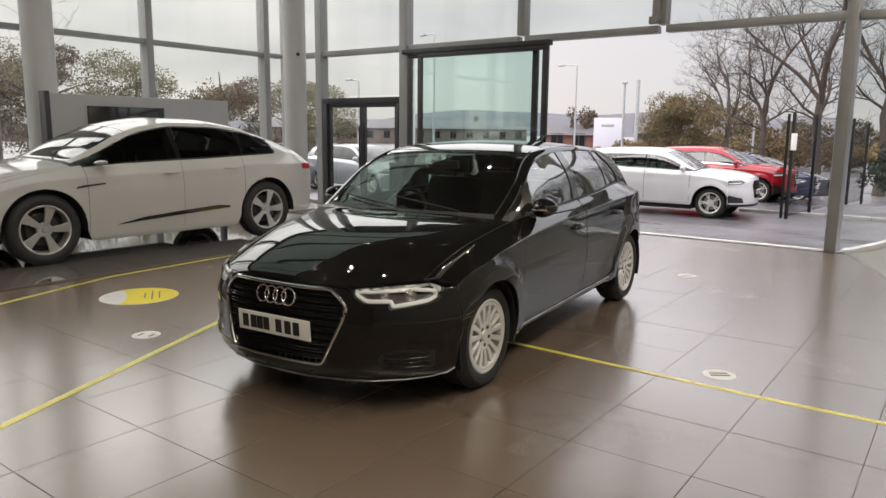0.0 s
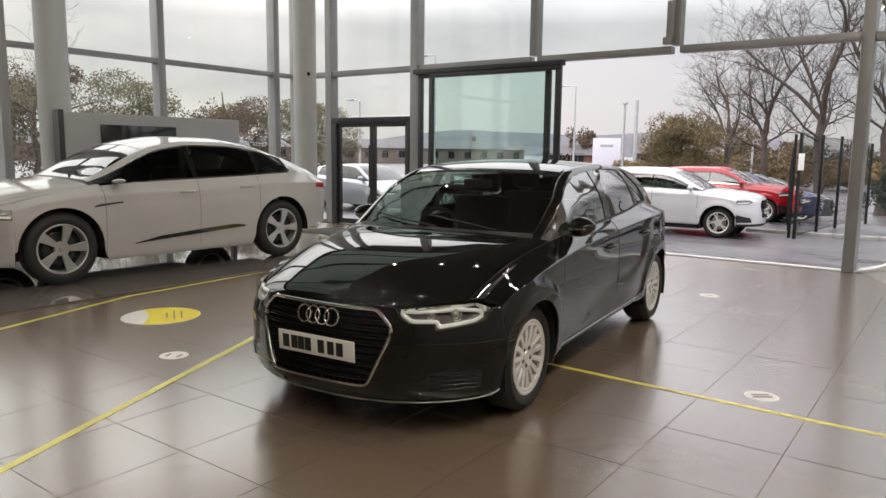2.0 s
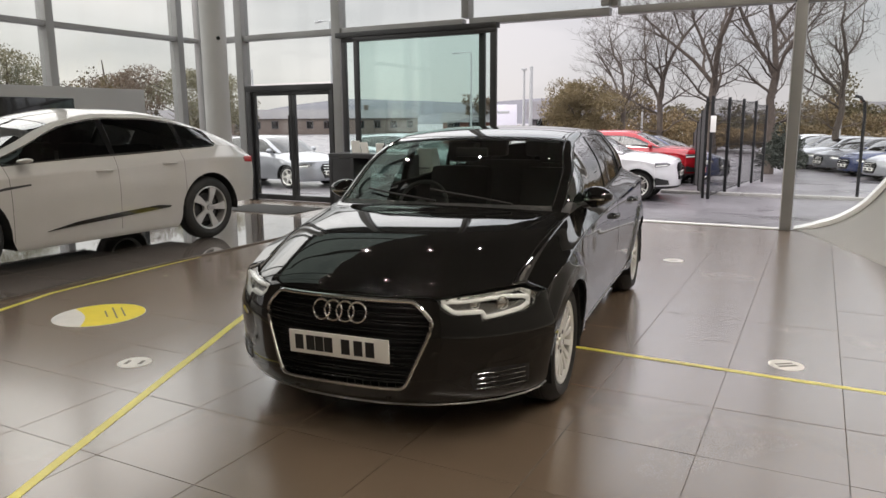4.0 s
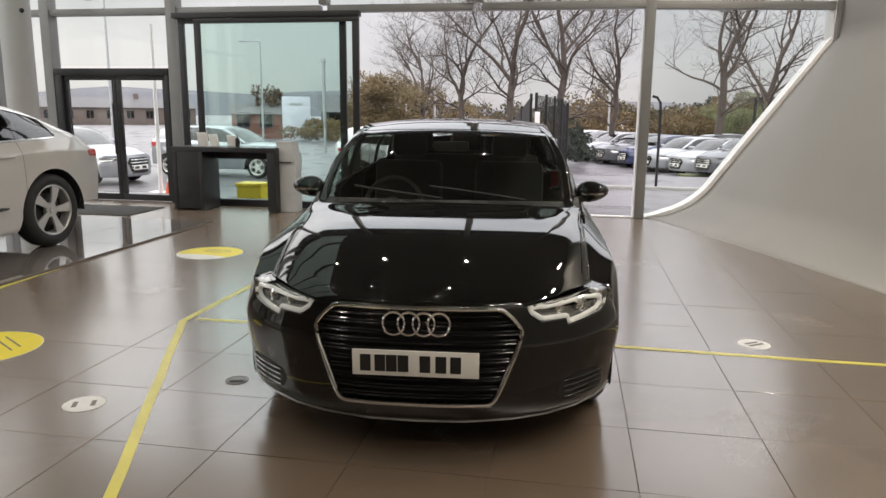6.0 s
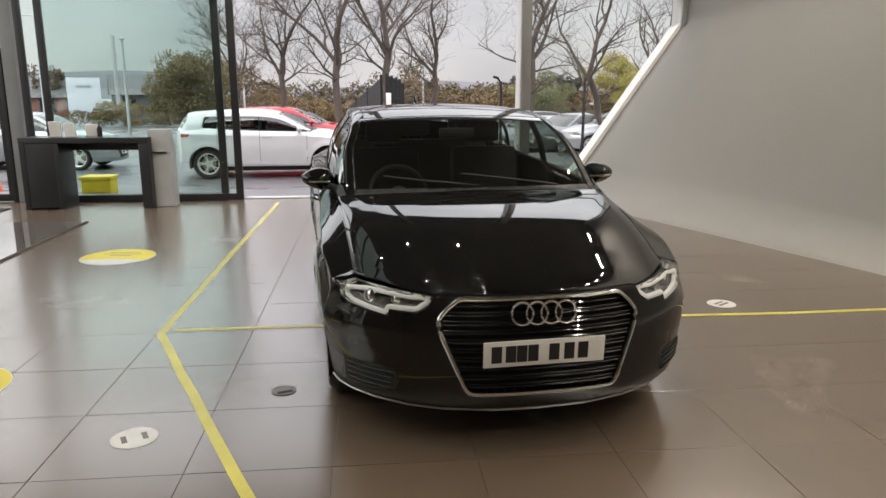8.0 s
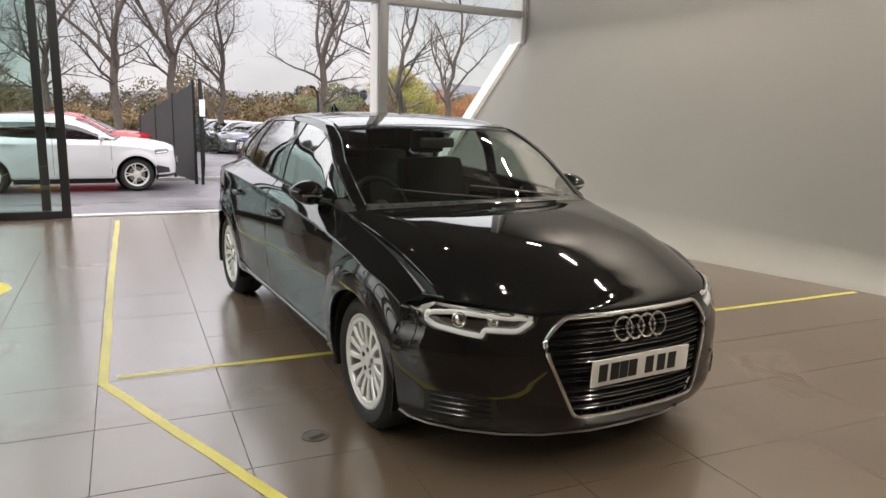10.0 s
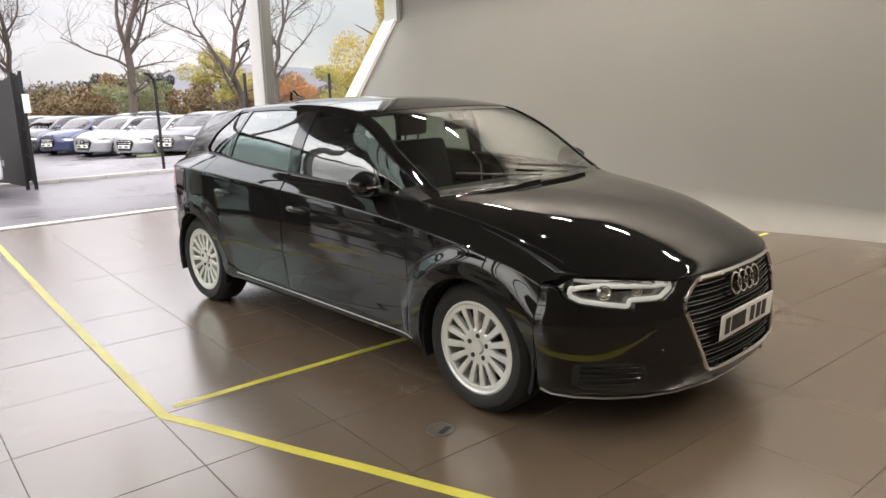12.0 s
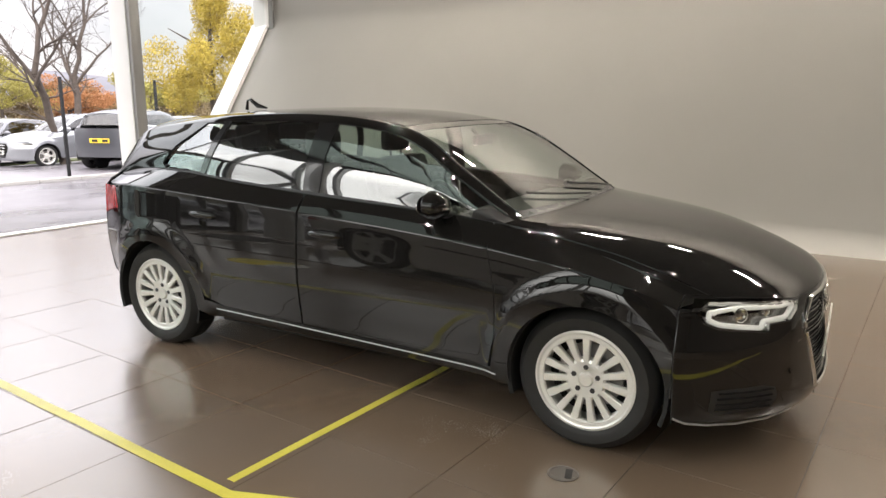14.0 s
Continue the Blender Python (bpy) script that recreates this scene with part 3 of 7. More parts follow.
HATCH = Skin(-0.36, 3.2, arches=((0.0, 0.305, 0.400, 0.490, 0.025), (2.637, 0.305, 0.400, 0.490, 0.019)),
             zc=[(-.36, .722), (-.2, .808), (0, .886), (.25, .940), (.42, .963), (.475, .992), (.70, 1.132), (.95, 1.272), (1.1, 1.334), (1.3, 1.378), (1.5, 1.404), (1.75, 1.412), (2.2, 1.398), (2.7, 1.358), (2.95, 1.325), (3.1, 1.14), (3.2, 1.0)],
             xr=[(-.36, .44), (0, .53), (.3, .62), (.42, .708), (.75, .700), (1.0, .648), (1.28, .618), (1.7, .612), (2.3, .588), (2.95, .515), (3.2, .58)],
             zr=[(-.36, .716), (-.2, .796), (0, .872), (.25, .922), (.42, .944), (.475, .974), (.70, 1.112), (.95, 1.256), (1.1, 1.314), (1.3, 1.352), (1.5, 1.372), (1.75, 1.38), (2.2, 1.362), (2.7, 1.31), (2.95, 1.265), (3.2, .99)],
             xb=[(-.36, .74), (0, .752), (.5, .768), (.75, .785), (1.3, .793), (2.0, .775), (2.6, .730), (3.2, .655)],
             zb=[(-.36, .706), (-.2, .772), (0, .835), (.25, .888), (.45, .925), (.75, .952), (1.3, .975), (2.0, 1.008), (2.6, 1.045), (3.2, .985)],
             w=[(-.36, .862), (-.1, .888), (.2, .890), (.6, .882), (1.5, .880), (2.2, .888), (2.64, .890), (2.95, .855), (3.2, .765)],
             zt=[(-.36, .672), (-.2, .735), (0, .775), (.35, .820), (.92, .866), (1.5, .898), (2.0, .925), (2.83, .955), (3.2, .94)],
             zs=[(-.36, .18), (.1, .19), (.3, .205), (2.3, .23), (3.2, .27)],
             mid=[(-.36, .50), (0, .58), (3.2, .62)],
             bulge=[(-.36, .02), (.3, .03), (.8, .024), (1.6, .030), (3.0, .030)],
             shift=[(-.36, .44), (0, .36), (.3, .20), (.42, .15), (.9, .15), (1.28, .13), (1.8, 0.0), (2.5, -.06), (2.95, -.16), (3.2, -.20)],
             deep=[(.16, .42), (.20, .475), (.26, .505), (.32, .508), (.40, .50), (.50, .488), (.60, .474), (.68, .456), (.722, .44)])


def clip_half(poly, axis, val, keep_more):
    out = []
    n = len(poly)
    for i in range(n):
        a, b = poly[i], poly[(i + 1) % n]
        ia = (a[axis] >= val) if keep_more else (a[axis] <= val)
        ib = (b[axis] >= val) if keep_more else (b[axis] <= val)
        if ia:
            out.append(a)
        if ia != ib:
            f = (val - a[axis]) / (b[axis] - a[axis])
            p = [a[0] + (b[0] - a[0]) * f, a[1] + (b[1] - a[1]) * f]
            p[axis] = val
            out.append(tuple(p))
    return out


def loops_of(cell):
    """Splits a clipped outline into simple loops, without doubled points and back-and-forth spikes."""
    out, path = [], []
    for p in cell:
        if p in path:
            i = path.index(p)
            if len(path) - i >= 3:
                out.append(path[i:])
            path = path[:i + 1]
        else:
            path.append(p)
    if len(path) >= 3:
        out.append(path)
    return out


def panel_mesh(name, surf, outlines, da, db, material, rim=0.012, lift=0.0, mirror=False):
    """A sheet of a body surface inside outlines given in the surface's own two coordinates, with a folded rim and true surface normals."""
    verts, norms, faces, index, use = [], [], [], {}, {}

    def nrm(a, b):
        e = 0.002
        p, q, r, t = (Vector(surf(a + e, b)), Vector(surf(a - e, b)), Vector(surf(a, b + e * 2)), Vector(surf(a, b - e * 2)))
        n = (p - q).cross(r - t)
        return n.normalized() if n.length > 1e-12 else U

    def vert(a, b):
        k = (round(a, 4), round(b, 4))
        if k not in index:
            n = nrm(a, b)
            index[k] = len(verts)
            verts.append(Vector(surf(a, b)) + n * lift)
            norms.append(n)
        return index[k]
    for poly in outlines:
        a0, a1 = min(p[0] for p in poly), max(p[0] for p in poly)
        b0, b1 = min(p[1] for p in poly), max(p[1] for p in poly)
        i = math.floor(a0 / da)
        while i * da < a1:
            strip = clip_half(clip_half(poly, 0, i * da, True), 0, (i + 1) * da, False)
            j = math.floor(b0 / db)
            while strip and j * db < b1:
                cell = clip_half(clip_half(strip, 1, j * db, True), 1, (j + 1) * db, False)
                for loop in loops_of([(round(p[0], 4), round(p[1], 4)) for p in cell]):
                    area = sum(loop[k][0] * loop[(k + 1) % len(loop)][1] - loop[(k + 1) % len(loop)][0] * loop[k][1] for k in range(len(loop)))
                    if abs(area) > 2e-7:
                        ids = [vert(*p) for p in loop]
                        faces.append(ids if area > 0 else ids[::-1])
                j += 1
            i += 1
    body = len(faces)
    if rim:
        for f in faces:
            for k in range(len(f)):
                a, b = f[k], f[(k + 1) % len(f)]
                use[(a, b)] = use.get((a, b), 0) + 1
        for a, b in [e for e in use if (e[1], e[0]) not in use]:
            pa, pb, na, nb = verts[a], verts[b], norms[a], norms[b]
            sn = (pb - pa).cross(na)
            if sn.length < 1e-9:
                continue
            sn.normalize()
            k = len(verts)
            verts += [pa, pb, pb - nb * rim, pa - na * rim]
            norms += [sn, sn, sn, sn]
            faces.append([k + 1, k, k + 3, k + 2])
    if mirror:
        verts = [Vector((-v.x, v.y, v.z)) for v in verts]
        norms = [Vector((-n.x, n.y, n.z)) for n in norms]
        faces = [f[::-1] for f in faces]
    me = bpy.data.meshes.new(name)
    me.from_pydata([tuple(v) for v in verts], [], faces)
    me.polygons.foreach_set("use_smooth", [True] * len(me.polygons))
    me.normals_split_custom_set_from_vertices([tuple(n) for n in norms])
    me.materials.append(material)
    if len(faces) > body:
        me.materials.append(M_DARK)
        me.polygons.foreach_set("material_index", [0] * body + [1] * (len(faces) - body))
    return me


def sheet(name, surf, outlines, da, db, material, parent, label="", **k):
    ob = new(name, panel_mesh(name, surf, outlines, da, db, material, **k))
    ob.parent = parent
    return tagged(ob, label)


def dense(pts, step):
    out = []
    for i, a in enumerate(pts):
        b = pts[(i + 1) % len(pts)]
        n = max(1, int(math.hypot((b[0] - a[0]), (b[1] - a[1])) / step))
        out += [(a[0] + (b[0] - a[0]) * k / n, a[1] + (b[1] - a[1]) * k / n) for k in range(n)]
    return out


def arch_arc(cy, cz, r, a0, a1, n=22):
    return [(cy + r * math.cos(radians(a0 + (a1 - a0) * i / n)), cz + r * math.sin(radians(a0 + (a1 - a0) * i / n))) for i in range(n + 1)]


# ---- car materials ----
def paint(name, color, rough=0.3, flake=0.0):
    m = mat(name, color, rough, vary=0.04, scale=3, coat=1.0, bump=0.0, spec=0.0, metal=flake)
    m.node_tree.nodes["Principled BSDF"].inputs["Coat IOR"].default_value = 1.58
    return m


M_BLACKCAR = paint("black_car_paint", (0.0062, 0.0060, 0.0056), 0.5)
M_PEARL = paint("pearl_white_paint", (0.445, 0.435, 0.415), 0.35)
M_WHITECAR = paint("white_car_paint", (0.62, 0.62, 0.63), 0.3)
M_REDCAR = paint("red_car_paint", (0.28, 0.008, 0.014), 0.3)
M_SILVERCAR = paint("silver_car_paint", (0.30, 0.31, 0.33), 0.3, 0.5)
M_GREYCAR = paint("grey_car_paint", (0.10, 0.103, 0.115), 0.3, 0.4)
M_BLUECAR = paint("blue_car_paint", (0.03, 0.04, 0.09), 0.3, 0.2)
M_CHROME = mat("chrome", (0.82, 0.82, 0.80), 0.12, metal=1.0, vary=0.03)
M_ALLOY = mat("alloy_silver", (0.76, 0.75, 0.71), 0.32, metal=0.55, vary=0.05, scale=12)
M_ALLOYDARK = mat("alloy_dark", (0.05, 0.05, 0.052), 0.35, metal=0.4, vary=0.1)
M_GLOSSBLACK = mat("gloss_black", (0.006, 0.006, 0.006), 0.12, vary=0.05, coat=0.6)
M_PLASTIC = mat("black_plastic", (0.016, 0.016, 0.016), 0.5, vary=0.15, scale=15, bump=0.05, bump_scale=200)
M_TYRE = mat("tyre_rubber", (0.013, 0.0127, 0.012), 0.62, vary=0.2, scale=10, bump=0.12, bump_scale=120)
M_DARK = mat("underside", (0.010, 0.010, 0.010), 0.9, vary=0.1)
M_CARGLASS = glass_mat("car_glass", (0.76, 0.83, 0.79), 0.20)
M_SIDEGLASS = glass_mat("car_side_glass", (0.72, 0.82, 0.77), 0.27)
M_DARKGLASS = glass_mat("dark_car_glass", (0.16, 0.17, 0.17), 0.08)
M_LENS = glass_mat("lamp_lens", (0.95, 0.96, 0.96), 0.06)
M_REFLECT = mat("lamp_reflector", (0.80, 0.80, 0.78), 0.12, metal=1.0, vary=0.06, scale=30)
M_LAMPDARK = mat("lamp_housing", (0.36, 0.355, 0.345), 0.2, metal=0.9, vary=0.2, scale=30)
M_LAMPGREY = mat("smoked_lamp", (0.07, 0.07, 0.075), 0.15, vary=0.1, coat=0.5)
# weak glow stands in for reflected light; the guide itself is unlit
M_DRL = mat("light_guide", (0.86, 0.86, 0.83), 0.25, vary=0.03, emit=(1, 0.97, 0.9), glow=0.07)
M_AMBER = mat("amber_lens", (0.75, 0.22, 0.02), 0.2, vary=0.05, coat=0.5)
M_REDLENS = mat("red_lens", (0.35, 0.008, 0.010), 0.15, vary=0.05, coat=0.6)
M_PLATE = mat("white_plate", (0.80, 0.79, 0.74), 0.4, vary=0.03)
M_PLATEY = mat("yellow_plate", (0.80, 0.58, 0.04), 0.4, vary=0.03)
M_PRINT = mat("black_print", (0.012, 0.012, 0.012), 0.5)
M_SEAT = mat("dark_seat_cloth", (0.020, 0.020, 0.021), 0.85, vary=0.2, scale=30, bump=0.2, bump_scale=240)
M_DASH = mat("dash_plastic", (0.022, 0.021, 0.020), 0.7, vary=0.15, scale=20, bump=0.1, bump_scale=200)
M_HEADLINER = mat("pale_headliner", (0.30, 0.29, 0.27), 0.9, vary=0.05)
M_ALLOY2 = mat("alloy_grey", (0.46, 0.46, 0.45), 0.32, metal=0.6, vary=0.06, scale=12)
M_DISC = mat("brake_disc", (0.30, 0.29, 0.28), 0.4, metal=0.8, vary=0.1)


def wheel_parts(parent, place, side, r_tyre, r_rim, width, style, alloy, name="wheel", cal=None):
    """A wheel under a car: tyre, rim with its spokes, hub, disc. side: +1 faces +x."""
    hub = new(name)
    hub.parent = parent
    hub.matrix_basis = Matrix.Translation(place) @ pose(0, 0, 0, 0, 90 * side, 0)
    w = width / 2
    bm = bmesh.new()
    d = r_tyre - r_rim
    lathe(bm, [(r_rim - 0.004, -w + 0.02), (r_rim + 0.02, -w), (r_rim + d * 0.6, -w - 0.004), (r_tyre - 0.012, -w + 0.022), (r_tyre, -w + 0.045), (r_tyre, -0.02), (r_tyre - 0.006, -0.017), (r_tyre - 0.006, -0.009), (r_tyre, -0.006), (r_tyre, 0.025), (r_tyre - 0.006, 0.028), (r_tyre - 0.006, 0.036), (r_tyre, 0.039),
               (r_tyre, w - 0.045), (r_tyre - 0.012, w - 0.022), (r_rim + d * 0.6, w + 0.004), (r_rim + d * 0.3, w + 0.003), (r_rim + 0.016, w - 0.002), (r_rim - 0.004, w - 0.012)], 56)
    part("tyre", bm, M_TYRE, hub, angle=40)
    bm = bmesh.new()
    lathe(bm, [(r_rim + 0.004, w - 0.016), (r_rim + 0.003, w - 0.006), (r_rim - 0.006, w - 0.004), (r_rim - 0.016, w - 0.010), (r_rim - 0.022, w - 0.03), (r_rim - 0.03, -w + 0.03), (r_rim - 0.004, -w + 0.02)], 56)
    part("rim", bm, alloy, hub, angle=40)
    bm = bmesh.new()
    f = w - 0.014

    def spoke(a0, a1, w0, w1, z0, z1, ri, ro, th=0.022):
        vs = []
        for r, a, ww, z in ((ri, a0, w0, z0), ((ri + ro) / 2, (a0 + a1) / 2, (w0 + w1) / 2 * 0.92, (z0 + z1) / 2 + 0.004), (ro, a1, w1, z1)):
            c, s = math.cos(a), math.sin(a)
            vs.append([bm.verts.new((r * c - o * s, r * s + o * c, z + dz)) for o, dz in ((-ww / 2, -th), (-ww / 2, -0.004), (-ww / 2 + 0.004, 0), (ww / 2 - 0.004, 0), (ww / 2, -0.004), (ww / 2, -th))])
        for A, B in zip(vs, vs[1:]):
            for k in range(5):
                bm.faces.new((A[k], B[k], B[k + 1], A[k + 1]))
    if style == "multi":
        for k in range(15):
            a = 2 * math.pi * k / 15
            spoke(a, a, 0.025, 0.038, f - 0.012, f + 0.004, 0.055, r_rim - 0.012)
        # the broad outer band that the spokes run into
        lathe(bm, [(r_rim - 0.014, f + 0.006), (r_rim - 0.030, f + 0.005), (r_rim - 0.036, f - 0.001), (r_rim - 0.037, f - 0.022)], 56)
    elif style == "blade":
        for k in range(5):
            a = 2 * math.pi * k / 5 + 0.3
            spoke(a, a + 0.05, 0.05, 0.115, f - 0.012, f + 0.002, 0.05, r_rim - 0.010)
    else:
        for k in range(5):
            a = 2 * math.pi * k / 5 + 0.3
            spoke(a - 0.05, a - 0.16, 0.022, 0.026, f - 0.012, f + 0.002, 0.05, r_rim - 0.010)
            spoke(a + 0.05, a + 0.16, 0.022, 0.026, f - 0.012, f + 0.002, 0.05, r_rim - 0.010)
    bmesh.ops.recalc_face_normals(bm, faces=bm.faces[:])
    part("spokes", bm, alloy, hub, angle=40)
    bm = bmesh.new()
    wide = 0.012 if style == "multi" else 0.0
    lathe(bm, [(0.0, f - 0.006), (0.028, f - 0.006), (0.032, f - 0.010), (0.034, f - 0.016), (0.066 + wide, f - 0.012 + wide / 3), (0.078 + wide, f - 0.018 + wide / 3), (0.080 + wide, f - 0.05)], 36)
    part("hub_cap", bm, alloy, hub, angle=30)
    if style == "multi":
        for k in range(5):
            a = 2 * math.pi * k / 5
            bm = bmesh.new()
            bmesh.ops.create_cone(bm, cap_ends=True, segments=6, radius1=0.013, radius2=0.012, depth=0.02, matrix=Matrix.Translation((0.055 * math.cos(a), 0.055 * math.sin(a), f - 0.019)))
            part("lug_nut", bm, M_ALLOYDARK, hub)
    bm = bmesh.new()
    lathe(bm, [(0.0, f - 0.075), (r_rim * 0.66, f - 0.075), (r_rim * 0.66, f - 0.095), (0.0, f - 0.095)], 36)
    part("brake_disc", bm, M_ALLOYDARK if style == "blade" else M_DISC, hub, angle=30)
    if cal:
        bm = bmesh.new()
        box(bm, -0.07, 0.07, r_rim * 0.45, r_rim * 0.80, f - 0.11, f - 0.05, 0.012)
        part("brake_caliper", bm, cal, hub)
    bm = bmesh.new()
    lathe(bm, [(0.0, f - 0.10), (r_rim - 0.024, f - 0.10)], 36)
    part("back_plate", bm, M_DARK, hub)
    return hub


# ---- the black hatchback ----
car = thing("hatchback_car", "glossy black five-door hatchback with silver alloy wheels", "car")
K = HATCH
AX, RA = 2.637, 0.340
HUB = 0.300


def sv(q, z, lo=0.0, hi=9.0):
    """Side-view place to surface coordinates."""
    return (q, K.s_at(q, z, lo, hi))


def line(q0, q1, s0, s1, n=24):
    return [(q0 + (q1 - q0) * i / n, s0 + (s1 - s0) * i / n) for i in range(n + 1)]


def seam(pts, n=8):
    """A smooth side-view line through (q, z) points, as surface coordinates."""
    out = []
    for a, b in zip(pts, pts[1:]):
        out += [sv(a[0] + (b[0] - a[0]) * i / n, a[1] + (b[1] - a[1]) * i / n) for i in range(n)]
    return out + [sv(*pts[-1])]


arc_f = [sv(q, z) for q, z in arch_arc(0.0, HUB + 0.005, RA, 180, -14)]          # front arch, front to back
arc_r = [sv(q, z) for q, z in arch_arc(AX, HUB + 0.005, RA, 194, 0)]
S_HOOD = 7.30
# wing, doors and quarter, each once a side
wing = [(-0.357, K.s_at(-0.357, 0.31))] + arc_f + [sv(0.44, 0.212)] + seam([(0.44, 0.212), (0.40, 0.45), (0.41, 0.65), (0.455, 0.83), (0.47, 0.90)]) + [(0.47, 7.0)] + [(0.42, S_HOOD)] + line(0.40, -0.357, S_HOOD, S_HOOD)
belt_f = [(q, 7.05) for q in np.linspace(0.50, 1.52, 20)]
door_f = seam([(0.455, 0.90), (0.46, 0.83), (0.415, 0.65), (0.405, 0.45), (0.445, 0.29)]) + seam([(0.445, 0.29), (1.50, 0.30)], 20) + seam([(1.53, 0.30), (1.525, 0.97)]) + belt_f[::-1] + [(0.475, 6.95)]
door_r = seam([(1.54, 0.97), (1.54, 0.30)]) + seam([(1.54, 0.30), (2.10, 0.32)], 12) + [sv(q, z) for q, z in arch_arc(AX, HUB + 0.005, RA + 0.075, 172, 122, 10)] + seam([(2.43, 0.70), (2.50, 0.90), (2.46, 1.03)]) + [(q, 7.05) for q in np.linspace(2.44, 1.56, 20)]
sill = seam([(0.36, 0.205), (0.36, 0.28), (0.445, 0.285)], 4) + seam([(0.445, 0.285), (1.5, 0.293), (2.10, 0.313)], 20) + [sv(q, z) for q, z in arch_arc(AX, HUB + 0.005, RA + 0.07, 175, 188, 4)] + line(2.24, 0.36, 0.3, 0.3, 40)
quart = [sv(q, z) for q, z in arch_arc(AX, HUB + 0.005, RA + 0.07, 190, 122, 12)] + seam([(2.436, 0.70), (2.506, 0.90), (2.468, 1.03)]) + [(2.45, 7.05)] + [(2.66, 7.05), (2.70, 7.3), (2.60, 8.0), (2.40, 8.80), (2.40, 9.05)] + line(2.5, 3.02, 9.05, 9.05, 12) + [(3.08, 8.2), (3.14, 7.2), (3.12, K.s_at(3.12, 0.95))] + seam([(2.99, 0.94), (2.96, 0.80), (3.10, 0.78), (3.2, 0.75)], 6) + seam([(3.2, 0.75), (3.2, 0.46), (3.15, 0.37), (3.0, 0.285)], 6) + arc_r[::-1]
for side, mir in ((1, False), (-1, True)):
    kw = dict(mirror=mir)
    sheet("wing", K.at, [wing], 0.025, 0.1, M_BLACKCAR, car, **kw)
    for nm, o in (("front_door", door_f), ("rear_door", door_r)):
        d = sheet(nm, K.at, [o], 0.05, 0.125, M_BLACKCAR, car, **kw)
        q0, z0 = (1.35, 0.802) if nm == "front_door" else (2.19, 0.832)
        bm = bmesh.new()
        s0 = K.s_at(q0, z0)
        bars = []
        for i in range(13):
            q = q0 - 0.10 + 0.20 * i / 12
            x, z = K.xz(q, K.s_at(q, z0))
            e = math.sin(math.pi * i / 12) ** 0.5
            bars.append((side * (x + 0.004 + 0.026 * e), q, z0 + 0.006 * e))
        sweep(bm, bars, [0.006 + 0.008 * math.sin(math.pi * i / 12) ** 0.5 for i in range(13)], 10, flat=1.25)
        part("handle", bm, M_BLACKCAR, d, "body-coloured door handle")
        bowl = [sv(q0 + 0.075 * math.cos(a), z0 + 0.036 * math.sin(a)) for a in np.linspace(0, 2 * math.pi, 20, endpoint=False)]
        sheet("handle_recess", K.at, [bowl], 0.05, 0.25, M_GLOSSBLACK, d, lift=0.0015, rim=0, mirror=mir)
    sheet("rear_wing", K.at, [quart], 0.03, 0.125, M_BLACKCAR, car, **kw)
    sheet("sill", K.at, [sill], 0.08, 0.2, M_BLACKCAR, car, **kw)
    # bright metal strip stands for light caught along the sill seam
    bm = bmesh.new()
    sweep(bm, [(side * (K.xz(q, K.s_at(q, 0.262 + 0.02 * q / 2))[0] + 0.002), q, 0.258 + 0.017 * q) for q in np.linspace(0.40, 2.16, 30)], 0.0032, 6)
    part("sill_trim", bm, M_ALLOY2, car, "thin bright strip standing for light caught on the sill seam")
    # pillars and roof rail in one pressed frame
    rail = line(0.40, 1.20, 8.72, 8.84, 20) + line(1.25, 2.40, 8.83, 8.83, 24) + [(2.42, 8.9), (2.40, 9.05)] + line(2.45, 3.02, 9.05, 9.05, 8) + [(3.02, 9.24)] + line(3.0, 1.25, 9.24, 9.24, 30) + line(1.15, 0.44, 9.14, 9.12, 14) + [(0.40, 9.0)]
    sheet("roof_rail", K.at, [rail], 0.06, 0.2, M_BLACKCAR, car, mirror=mir)
    for s0_, s1_ in ((9.13, 9.15), (8.74, 8.82)):
        bm = bmesh.new()
        sweep(bm, [Vector(K.at(0.46 + 0.68 * i / 24, s0_ + (s1_ - s0_) * i / 24)) * 1.0 for i in range(25)], 0.0045, 6)
        ob = part("pillar_trim", bm, M_GLOSSBLACK, car)
        if mir:
            ob.matrix_basis = Matrix.Diagonal((-1, 1, 1, 1))
    sheet("mirror_base", K.at, [[(0.47, 7.05), (0.585, 7.05), (0.575, 7.7), (0.53, 8.5), (0.42, 8.75), (0.42, 7.35)]], 0.05, 0.25, M_PLASTIC, car, mirror=mir, lift=-0.002)
    g1 = [(0.59, 7.07), (1.455, 7.07), (1.475, 8.82)] + line(1.45, 1.2, 8.83, 8.84, 6) + line(1.18, 0.54, 8.84, 8.72, 14) + [(0.578, 7.7)]
    g2 = [(1.56, 7.07), (2.30, 7.07), (2.24, 8.0), (2.19, 8.82), (1.58, 8.82)]
    g3 = [(2.345, 7.10), (2.62, 7.12), (2.655, 7.28), (2.56, 8.0), (2.40, 8.70), (2.33, 8.80), (2.24, 8.82), (2.29, 8.0)]
    sheet("front_window", K.at, [g1], 0.07, 0.25, M_SIDEGLASS, car, mirror=mir, rim=0, lift=-0.006)
    sheet("rear_window", K.at, [g2], 0.07, 0.25, M_SIDEGLASS, car, mirror=mir, rim=0, lift=-0.006)
    sheet("quarter_window", K.at, [g3], 0.07, 0.25, M_SIDEGLASS, car, mirror=mir, rim=0, lift=-0.006)
